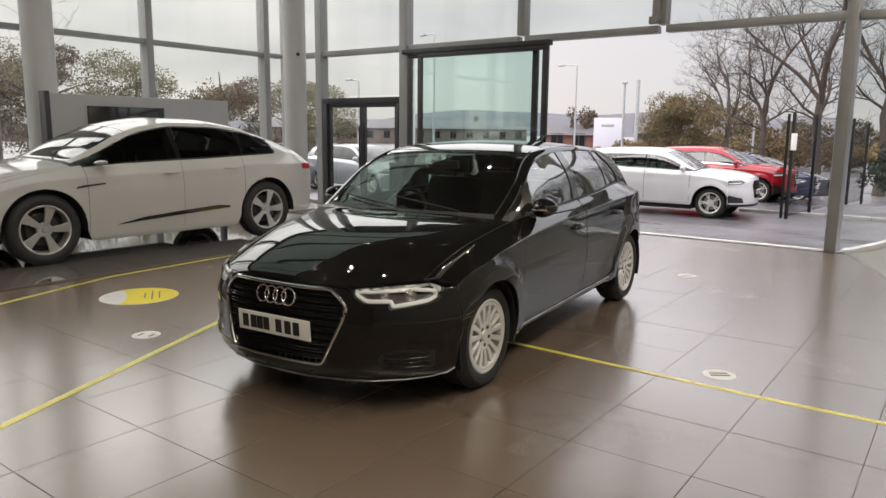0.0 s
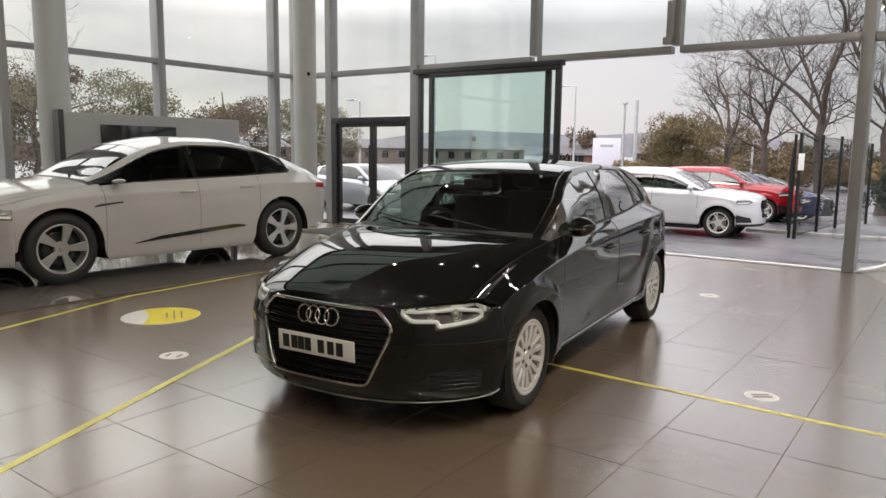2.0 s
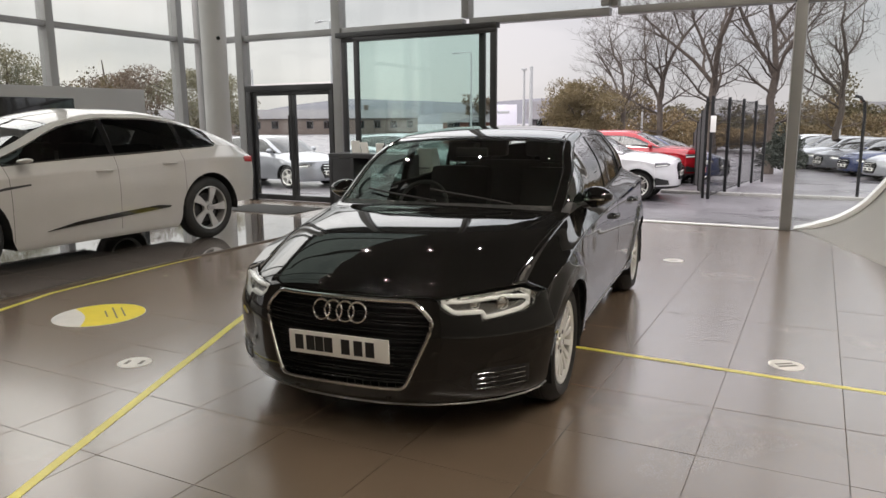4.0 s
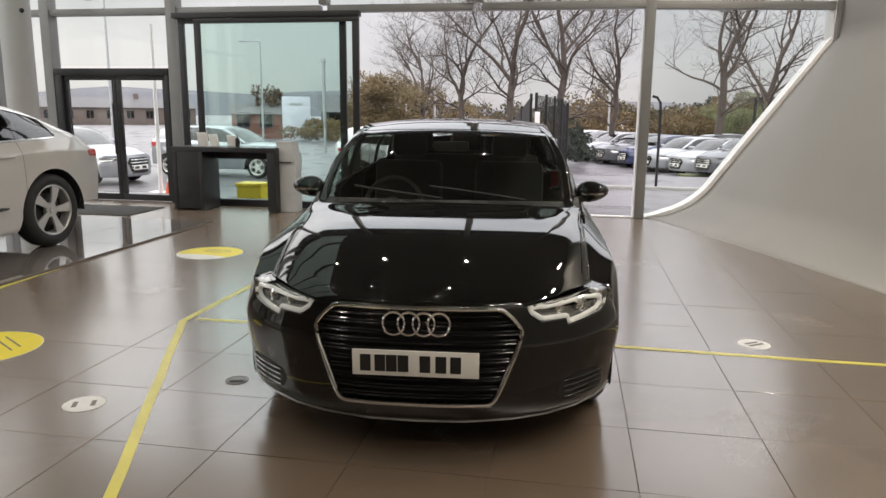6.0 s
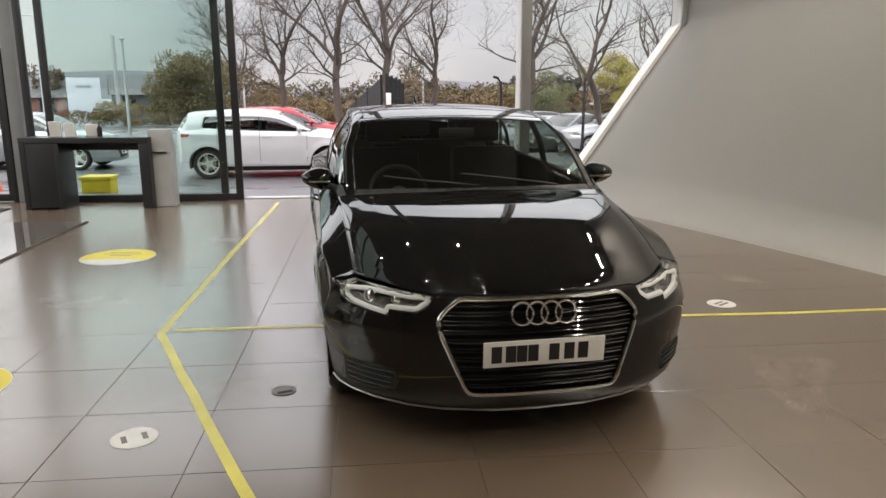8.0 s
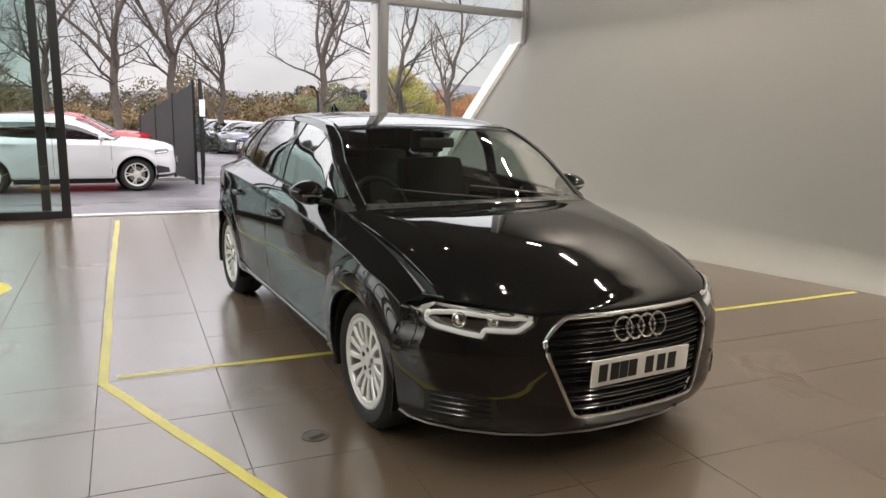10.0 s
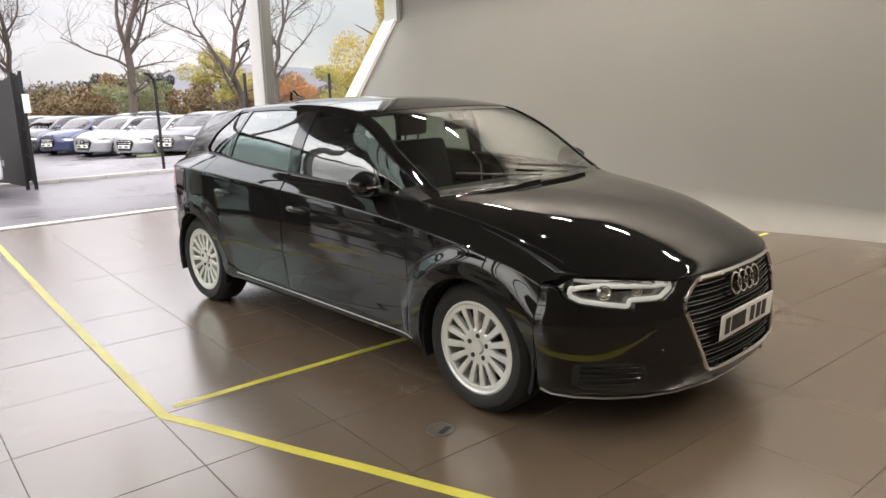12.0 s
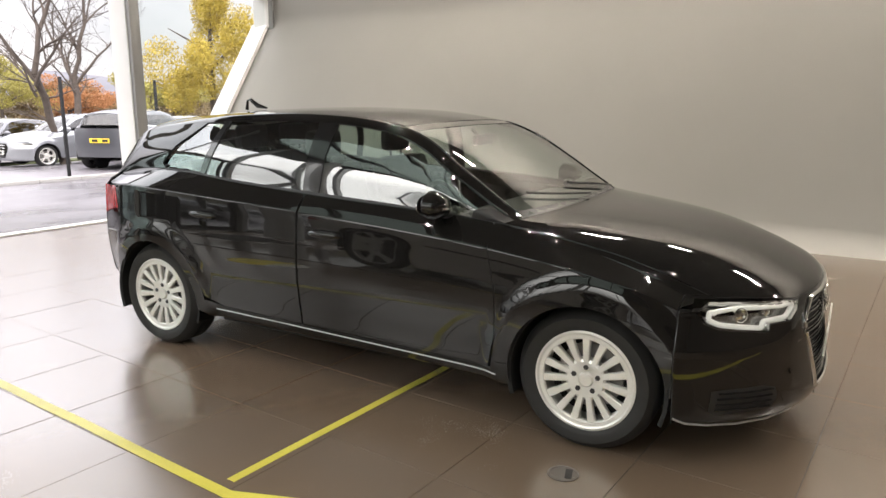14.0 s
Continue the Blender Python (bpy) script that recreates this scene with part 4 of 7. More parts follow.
    for nm, o in (("middle_pillar", [(1.455, 7.06), (1.56, 7.06), (1.58, 8.83), (1.475, 8.83)]), ("rear_pillar", [(2.30, 7.06), (2.345, 7.08), (2.29, 8.0), (2.24, 8.83), (2.19, 8.83), (2.24, 8.0)])):
        sheet(nm, K.at, [o], 0.07, 0.25, M_GLOSSBLACK, car, mirror=mir, lift=-0.001)
    fr = [(0.47, 7.0), (2.66, 7.0), (2.66, 7.07), (0.47, 7.07)]
    sheet("window_seal", K.at, [fr], 0.10, 0.1, M_PLASTIC, car, mirror=mir, lift=0.004, rim=0.006)
    lamp = sheet("tail_lamp", K.at, [seam([(2.995, 0.935), (2.965, 0.805), (3.10, 0.785), (3.2, 0.755)], 6) + seam([(3.2, 0.93), (2.995, 0.937)], 6)], 0.05, 0.2, M_REDLENS, car, mirror=mir, lift=0.001)
    # wheel-arch liners
    for cy in (0.0, AX):
        bm = bmesh.new()
        rows = []
        for i in range(25):
            a = radians(200 - 220 * i / 24)
            rows.append([bm.verts.new((side * x, cy + r * math.cos(a), HUB + 0.005 + r * math.sin(a))) for x, r in ((0.52, RA), (0.80, RA), (0.862, RA - 0.006), (0.868, RA + 0.012))])
        for a, b in zip(rows, rows[1:]):
            for k in range(3):
                bm.faces.new((a[k], a[k + 1], b[k + 1], b[k]))
        part("arch_liner", bm, M_DARK, car)
        w = wheel_parts(car, (side * 0.755, cy, HUB + 0.008), side, 0.310, 0.216, 0.205, "multi", M_ALLOY)
    # door mirror
    bm = bmesh.new()
    bmesh.ops.create_uvsphere(bm, u_segments=28, v_segments=16, radius=1)
    for v in bm.verts:
        x, y, z = v.co
        y2 = y * 0.105 if y < 0 else y * 0.024
        v.co = (side * (0.868 + x * 0.095), 0.745 + y2 - 0.25 * x * 0.05, 0.997 + z * 0.064 * (1 - 0.22 * x) + 0.006 * x)
    if side < 0:
        bmesh.ops.reverse_faces(bm, faces=bm.faces[:])
    mr = part("door_mirror", bm, M_BLACKCAR, car, smooth=True)
    bm = bmesh.new()
    sweep(bm, [(side * 0.755, 0.69, 0.938), (side * 0.785, 0.70, 0.948), (side * 0.825, 0.705, 0.960)], [0.030, 0.024, 0.028], 12, flat=0.8)
    part("mirror_arm", bm, M_PLASTIC, mr)
    bm = bmesh.new()
    sweep(bm, [(side * (0.80 + 0.015 * i), 0.745 - 0.102 * math.sqrt(max(0, 1 - ((0.80 + 0.015 * i - 0.868) / 0.098) ** 2)) + 0.0125 * (0.868 - 0.80 - 0.015 * i) / 0.095 - 0.002, 0.984 + 0.001 * i) for i in range(9)], 0.005, 8, flat=1.5)
    part("indicator", bm, M_REFLECT, mr, "silver indicator strip")
    bm = bmesh.new()
    prism(bm, [(0.075 * math.cos(a), 0.046 * math.sin(a)) for a in np.linspace(0, 2 * math.pi, 24, endpoint=False)], 0.003, pose(side * 0.868, 0.772, 0.997, 90, 0, 0))
    part("mirror_glass", bm, M_CHROME, mr)

# bonnet, windscreen, roof, tailgate
bonnet = sheet("bonnet", K.at, [line(-0.30, 0.40, S_HOOD + 0.03, S_HOOD + 0.03, 20) + [(0.418, 8.0), (0.430, 11), (0.418, 14)] + line(0.40, -0.30, 22 - S_HOOD - 0.03, 22 - S_HOOD - 0.03, 20)], 0.04, 0.2, M_BLACKCAR, car)

for s_ in (S_HOOD + 0.035, 22 - S_HOOD - 0.035):
    bm = bmesh.new()
    sweep(bm, [Vector(K.at(q, s_)) for q in np.linspace(-0.29, 0.40, 40)], 0.0028, 6)
    part("edge_fold", bm, M_BLACKCAR, bonnet)


def bonnet_lip(t, s):
    """The rounded leading edge that folds down to the grille and the headlamps."""
    h, c = Vector(K.at(-0.30, s)), Vector(K.at(-0.36, s))
    x = abs(c.x)
    z = 0.687 if x < 0.437 else (0.680 + 0.024 * min(1.0, (x - 0.437) / 0.20) ** 0.8)
    n = Vector(K.nose(c.x, z))
    return (1 - t) ** 2 * n + 2 * t * (1 - t) * c + t * t * h


sheet("leading_edge", bonnet_lip, [[(0.0, S_HOOD + 0.03), (1.0, S_HOOD + 0.03), (1.0, 22 - S_HOOD - 0.03), (0.0, 22 - S_HOOD - 0.03)]], 0.2, 0.2, M_BLACKCAR, bonnet)
sheet("scuttle", K.at, [[(0.424, 7.9), (0.47, 9.14), (0.455, 11), (0.47, 12.86), (0.424, 14.1), (0.434, 11)]], 0.04, 0.25, M_PLASTIC, car, lift=-0.004)
sheet("windscreen", K.at, [line(0.44, 1.13, 9.14, 9.16, 20) + line(1.14, 1.14, 9.2, 12.8, 20) + line(1.13, 0.44, 12.84, 12.86, 20) + line(0.44, 0.44, 12.8, 9.2, 20)], 0.05, 0.2, M_CARGLASS, car, rim=0, lift=-0.004)
sheet("windscreen_band", K.at, [line(1.085, 1.15, 9.16, 9.16, 4) + line(1.15, 1.15, 9.2, 12.8, 20) + line(1.15, 1.085, 12.84, 12.84, 4) + line(1.085, 1.085, 12.8, 9.2, 20)], 0.05, 0.2, M_GLOSSBLACK, car, rim=0, lift=-0.002)
sheet("roof", K.at, [line(1.155, 2.98, 9.255, 9.255, 30) + line(3.0, 3.0, 9.3, 12.7, 20) + line(2.98, 1.155, 12.745, 12.745, 30) + line(1.155, 1.155, 12.7, 9.3, 20)], 0.06, 0.2, M_BLACKCAR, car)
tail = sheet("tailgate", K.at, [line(3.03, 3.2, 7.6, 7.4, 6) + line(3.2, 3.2, 7.6, 14.4, 30) + line(3.2, 3.03, 14.6, 14.4, 6) + line(3.03, 3.03, 14.3, 7.7, 30)], 0.04, 0.25, M_BLACKCAR, car)
sheet("rear_screen", K.at, [line(3.05, 3.15, 8.4, 8.2, 6) + line(3.16, 3.16, 8.3, 13.7, 20) + line(3.15, 3.05, 13.8, 13.6, 6) + line(3.04, 3.04, 13.5, 8.5, 20)], 0.04, 0.25, M_DARKGLASS, tail, rim=0, lift=0.003)


def rear_at(p, z):
    w = K.xz(3.2, K.s_at(3.2, z, 0, 7))[0]
    x = -w * math.sin(p * math.pi / 2)
    return (x, 3.2 + 0.22 * bow(x / w), z)


sheet("rear_bumper", rear_at, [dense([(-1, 0.46), (-0.8, 0.36), (0.8, 0.36), (1, 0.46), (1, 0.985), (-1, 0.985)], 0.06)], 0.1, 0.06, M_BLACKCAR, car)
bm = bmesh.new()
sweep(bm, [(0, 2.52, 1.398), (0, 2.60, 1.412), (0, 2.66, 1.45), (0, 2.69, 1.445), (0, 2.70, 1.385)], [0.006, 0.016, 0.012, 0.008, 0.012], 10)
part("aerial_fin", bm, M_BLACKCAR, car)

# front end
GR = [(0.345, 0.668), (0.395, 0.625), (0.432, 0.578), (0.418, 0.515), (0.325, 0.290), (0.300, 0.274)]


def grille_outline(grow=0.0):
    r = [(x + grow * (1 if z > 0.3 else 0.7), z + grow * (1 if z > 0.6 else (-1 if z < 0.32 else 0))) for x, z in GR]
    return r


def nose_pts(pts):
    return [K.nose_in(x, z) for x, z in pts]


hl_top = [(0.437, 0.676), (0.52, 0.688), (0.62, 0.696), (0.70, 0.700), (0.745, 0.701)]
hl_low = [(0.437, 0.676), (0.46, 0.634), (0.505, 0.600), (0.618, 0.602), (0.626, 0.572), (0.70, 0.583), (0.785, 0.598), (0.812, 0.620), (0.818, 0.652), (K.width(0.676) * 0.985, 0.676)]
HL = hl_top + [(K.width(0.690) * 0.985, 0.690)] + hl_low[:0:-1]
right = [(x, 0.684) for x in np.linspace(0.0, 0.40, 8)] + [(0.428, 0.681)] + hl_low
edge_p = [(1.0, z) for z in np.linspace(0.676, 0.20, 12)]
low_p = [(p, 0.185 - 0.01 * (1 - p)) for p in np.linspace(0.98, 0.0, 24)]
g_p = nose_pts([(0.0, 0.274)] + [(x, 0.274) for x in (0.1, 0.2)] + GR[::-1] + [(x, 0.672) for x in (0.25, 0.12, 0.0)])
half = dense(nose_pts(right), 0.03)
half = half[:half.index(nose_pts(right)[-1]) + 1] + edge_p + low_p + dense(g_p, 0.02)
half = half[:half.index(g_p[-1]) + 1]
half = [p for k, p in enumerate(half) if k == 0 or p != half[k - 1]]
other = [(-a, b) for a, b in half][::-1]
bumper = sheet("front_bumper", K.nose_p, [half[::-1], other[::-1]], 0.03, 0.03, M_BLACKCAR, car)
full_g = grille_outline()
ring = [(x, z) for x, z in full_g] + [(-x, z) for x, z in full_g[::-1]]
grille = sheet("grille", K.nose_p, [dense(nose_pts([(x * 1.10, 0.47 + (z - 0.47) * 1.16) for x, z in ring]), 0.03)], 0.05, 0.03, M_DARK, car, "dark slatted grille in a chrome frame", lift=-0.035, rim=0)


def round_loop(pts, cut=0.32, n=5):
    out = []
    m = len(pts)
    for i in range(m):
        a, b, c = Vector(pts[i - 1]), Vector(pts[i]), Vector(pts[(i + 1) % m])
        p, q = b.lerp(a, min(cut, 0.03 / max((a - b).length, 1e-6))), b.lerp(c, min(cut, 0.03 / max((c - b).length, 1e-6)))
        out += [tuple((1 - t) ** 2 * p + 2 * t * (1 - t) * b + t * t * q) for t in np.linspace(0, 1, n)]
    return out


def on_nose(x, z, lift):
    p = Vector(K.nose(x, z))
    e = 0.003
    n = (Vector(K.nose(x + e, z)) - Vector(K.nose(x - e, z))).cross(Vector(K.nose(x, z + e)) - Vector(K.nose(x, z - e))).normalized()
    return p + n * lift


bm = bmesh.new()
sweep(bm, [on_nose(x, z, 0.002) for x, z in dense(round_loop(ring), 0.03)], 0.0105, 8, closed=True, flat=0.9)
part("grille_frame", bm, M_CHROME, grille, "chrome grille frame")
for k in range(10):
    z = 0.30 + k * 0.0375
    xs = [x for x, zz in dense(ring, 0.004) if abs(zz - z) < 0.006 and x > 0]
    xm = (max(xs) if xs else 0.4) - 0.012
    bm = bmesh.new()
    for dz, r in ((0.0, 0.0065), (0.014, 0.004)):
        sweep(bm, [on_nose(xm * t, z + dz, -0.012) for t in np.linspace(-1, 1, 22)], r, 6, flat=0.8)
    part("slat", bm, M_GLOSSBLACK, grille)
emblem = bmesh.new()
for k in range(4):
    c = (k - 1.5) * 0.0615
    sweep(emblem, [on_nose(c + 0.0445 * math.cos(a), 0.606 + 0.0445 * math.sin(a), 0.010) for a in np.linspace(0, 2 * math.pi, 40, endpoint=False)], 0.0055, 8, closed=True)
part("emblem", emblem, M_CHROME, grille, "four linked chrome rings")
# number plate with plain bars
plate = part("number_plate", boxed(-0.26, 0.26, -0.0555, 0.0555, -0.004, 0.004, 0.003), M_PLATE, car, "white number plate with dark bars", m=Matrix.Translation((0, -0.862, 0.447)) @ pose(0, 0, 0, 93, 0, 0))
for x in (-0.205, -0.145, -0.098, -0.050, 0.040, 0.105, 0.165):
    bm = boxed(x - 0.022, x + 0.022, -0.036, 0.036, 0.0045, 0.0058)
    part("bar", bm, M_PRINT, plate)
corners = [(0.772, 0.678), (0.792, 0.660), (0.796, 0.632), (0.772, 0.614), (0.70, 0.600), (0.642, 0.591), (0.630, 0.616), (0.52, 0.616), (0.478, 0.645), (0.466, 0.662), (0.52, 0.674), (0.62, 0.682), (0.70, 0.686)]
guide_path = []
for a, b, c in zip([corners[-1]] + corners, corners, corners[1:] + [corners[0]]):
    a, b, c = Vector(a), Vector(b), Vector(c)
    p, q = b.lerp(a, 0.2), b.lerp(c, 0.2)
    guide_path += [tuple((1 - t) ** 2 * p + 2 * t * (1 - t) * b + t * t * q) for t in (0.1, 0.37, 0.63, 0.9)]
for sx in (1, -1):
    pp = nose_pts(HL) if sx > 0 else [(-a, b) for a, b in nose_pts(HL)][::-1]
    pp = dense(pp, 0.02)
    lamp = sheet("headlamp", K.nose_p, [pp[::-1]], 0.03, 0.02, M_LAMPDARK, car, "clear headlamp with bright light guide", lift=-0.046, rim=0)
    # side shell between bumper edge and reflector
    bm = bmesh.new()
    loop = [(sx * (0.63 + (x - 0.63) * 0.965), 0.645 + (z - 0.645) * 0.88) for x, z in dense(HL, 0.02)]
    a = [bm.verts.new(on_nose(x, z, -0.002)) for x, z in loop]
    b = [bm.verts.new(on_nose(x, z, -0.046)) for x, z in loop]
    for i in range(len(a)):
        j = (i + 1) % len(a)
        bm.faces.new((a[i], a[j], b[j], b[i]))
    bmesh.ops.recalc_face_normals(bm, faces=bm.faces[:])
    part("lamp_shell", bm, M_REFLECT, lamp)
    bm = bmesh.new()
    sweep(bm, [on_nose(sx * x, z, -0.020) for x, z in guide_path], 0.0105, 8, closed=True)
    part("light_guide", bm, M_DRL, lamp)
    bm = bmesh.new()
    sweep(bm, [on_nose(sx * x, z, -0.016) for x, z in ((0.48, 0.668), (0.55, 0.678), (0.62, 0.684), (0.70, 0.686), (0.735, 0.684))], 0.006, 8)
    part("chrome_brow", bm, M_REFLECT, lamp)
    for x, z, r in ((0.705, 0.645, 0.026), (0.60, 0.650, 0.020)):
        bm = bmesh.new()
        lathe(bm, [(r * 1.15, -0.012), (r * 1.15, 0.006), (r, 0.008), (r * 0.96, 0.0), (r * 0.6, 0.006), (0.0, 0.009)], 24, m=Matrix.Translation(on_nose(sx * x, z, -0.028)) @ (on_nose(sx * x, z, 0.1) - on_nose(sx * x, z, 0)).to_track_quat("Z", "Y").to_matrix().to_4x4())
        part("projector", bm, M_REFLECT, lamp)
    sheet("lens", K.nose_p, [pp[::-1]], 0.03, 0.02, M_LENS, lamp, lift=-0.001, rim=0)
    cap = [(0.70, 0.702), (0.70, 0.711), (K.width(0.711) * 0.9999, 0.711), (K.width(0.690) * 0.9999, 0.690), (K.width(0.678) * 0.9999, 0.678), (K.width(0.690) * 0.982, 0.690), (0.745, 0.7015)]
    cp = nose_pts(cap) if sx > 0 else [(-a, b) for a, b in nose_pts(cap)][::-1]
    sheet("lamp_cap", K.nose_p, [dense(cp[::-1], 0.02)], 0.03, 0.02, M_BLACKCAR, bumper, lift=-0.0015, rim=0)
    # side intake with slats
    V = [(0.800, 0.350), (0.770, 0.356), (0.66, 0.362), (0.600, 0.345), (0.585, 0.300), (0.60, 0.262), (0.70, 0.250), (0.77, 0.245), (0.795, 0.262)]
    vp = dense(nose_pts(V) if sx > 0 else [(-a, b) for a, b in nose_pts(V)], 0.02)
    vent = sheet("bumper_vent", K.nose_p, [vp if sx < 0 else vp[::-1]], 0.03, 0.03, M_PLASTIC, bumper, lift=0.0015, rim=0)
    for k in range(4):
        bm = bmesh.new()
        z = 0.268 + 0.024 * k
        sweep(bm, [on_nose(sx * x, z, 0.004) for x in np.linspace(0.612, 0.782, 10)], 0.006, 6, flat=0.6)
        part("vent_slat", bm, M_GLOSSBLACK, vent)
    bm = bmesh.new()
    sweep(bm, [on_nose(sx * x, z, 0.003) for x, z in ((0.845, 0.225), (0.82, 0.205), (0.77, 0.196), (0.68, 0.190), (0.55, 0.187), (0.40, 0.184), (0.2, 0.182), (0.0, 0.181))], 0.0045, 6)
    part("splitter_edge", bm, M_ALLOY2, bumper, "thin silver edge under the bumper")
    for x, z in ((0.53, 0.40), (0.24, 0.225)):
        bm = bmesh.new()
        bmesh.ops.create_cone(bm, cap_ends=True, segments=16, radius1=0.012, radius2=0.011, depth=0.004, matrix=Matrix.Translation(on_nose(sx * x, z, 0.001)) @ pose(0, 0, 0, 90, 0, 0))
        part("parking_sensor", bm, M_GLOSSBLACK, bumper)
    # wiper
    bm = bmesh.new()
    path = [Vector(K.at(0.45 + 0.012 * i, 11 - (0.9 if sx > 0 else -0.2) + 0.16 * i - 0.2)) + Vector((0, -0.01, 0.012)) for i in range(9)]
    sweep(bm, path, 0.006, 6)
    part("wiper", bm, M_PLASTIC, car)

# underside and cabin
bm = bmesh.new()
box(bm, -0.50, 0.50, -0.60, 3.25, 0.19, 0.40, 0.02)
box(bm, -0.78, 0.78, 0.42, 2.2, 0.20, 0.36, 0.02)
box(bm, -0.55, 0.55, -0.60, -0.30, 0.19, 0.60, 0.02)
part("underbody", bm, M_DARK, car)
bm = bmesh.new()
box(bm, -0.76, 0.76, 0.42, 0.66, 0.36, 0.88, 0.04)
box(bm, -0.72, 0.72, 0.38, 0.80, 0.80, 0.915, 0.03)
box(bm, -0.15, 0.15, 0.70, 1.5, 0.36, 0.58, 0.03)
part("dashboard", bm, M_DASH, car)
bm = bmesh.new()
sweep(bm, [(-0.37 + 0.18 * math.cos(a), 0.93 + 0.075 * math.sin(a), 0.87 + 0.165 * math.sin(a)) for a in np.linspace(0, 2 * math.pi, 36, endpoint=False)], 0.014, 8, closed=True)
for a in (radians(0), radians(180), radians(270)):
    tube(bm, (-0.37, 0.90, 0.86), (-0.37 + 0.175 * math.cos(a), 0.93 + 0.073 * math.sin(a), 0.87 + 0.16 * math.sin(a)), 0.016, seg=8)
tube(bm, (-0.37, 0.75, 0.83), (-0.37, 0.91, 0.865), 0.05, 0.06)
part("steering_wheel", bm, M_DASH, car)


def seat(cx, cy, w, nm):
    bm = bmesh.new()
    box(bm, cx - w, cx + w, cy - 0.25, cy + 0.25, 0.36, 0.56, 0.05)
    box(bm, cx - w, cx + w, -0.07, 0.07, 0.0, 0.62, 0.06, m=Matrix.Translation((0, cy + 0.27, 0.50)) @ pose(0, 0, 0, -14, 0, 0))
    st = part(nm, bm, M_SEAT, car)
    for hx in ((cx,) if w < 0.4 else (cx - 0.42, cx, cx + 0.42)):
        bm = bmesh.new()
        box(bm, hx - 0.13, hx + 0.13, cy + 0.41, cy + 0.49, 1.13, 1.29, 0.04)
        tube(bm, (hx - 0.06, cy + 0.44, 1.0), (hx - 0.06, cy + 0.45, 1.15), 0.008, seg=8)
        tube(bm, (hx + 0.06, cy + 0.44, 1.0), (hx + 0.06, cy + 0.45, 1.15), 0.008, seg=8)
        part("headrest", bm, M_SEAT, st)


seat(-0.37, 1.30, 0.25, "front_seat")
seat(0.37, 1.30, 0.25, "front_seat")
seat(0.0, 2.22, 0.62, "rear_bench")
bm = bmesh.new()
box(bm, -0.11, 0.11, 0.90, 0.93, 1.215, 1.275, 0.012)
tube(bm, (0, 0.93, 1.25), (0, 0.99, 1.30), 0.01, seg=8)
part("inner_mirror", bm, M_PLASTIC, car)
sheet("headliner", K.at, [line(1.16, 2.9, 9.3, 9.3, 20) + line(2.9, 2.9, 9.4, 12.6, 12) + line(2.9, 1.16, 12.7, 12.7, 20) + line(1.16, 1.16, 12.6, 9.4, 12)], 0.12, 0.4, M_HEADLINER, car, lift=-0.03, rim=0)


# ---- other cars ----
class Scaled:
    """A body surface stretched across, along and upwards."""
    def __init__(self, base, fx, fy, fz, lift=0.0, tall=0.0):
        self.b, self.fx, self.fy, self.fz, self.lift, self.tall = base, fx, fy, fz, lift, tall

    def up(self, q, z):
        """A higher bonnet and shoulder for a tall car."""
        k = min(1.0, max(0.0, (z - 0.40) / 0.35))
        return z + self.tall * k * (1.0 - 0.62 * min(1.0, max(0.0, (q - 0.1) / 1.1)))

    def at(self, q, s):
        x, y, z = self.b.at(q, s)
        return (x * self.fx, y * self.fy, self.up(q, z) * self.fz + self.lift)

    def nose_p(self, p, z):
        x, y, z = self.b.nose_p(p, z)
        return (x * self.fx, y * self.fy, self.up(-0.4, z) * self.fz + self.lift)


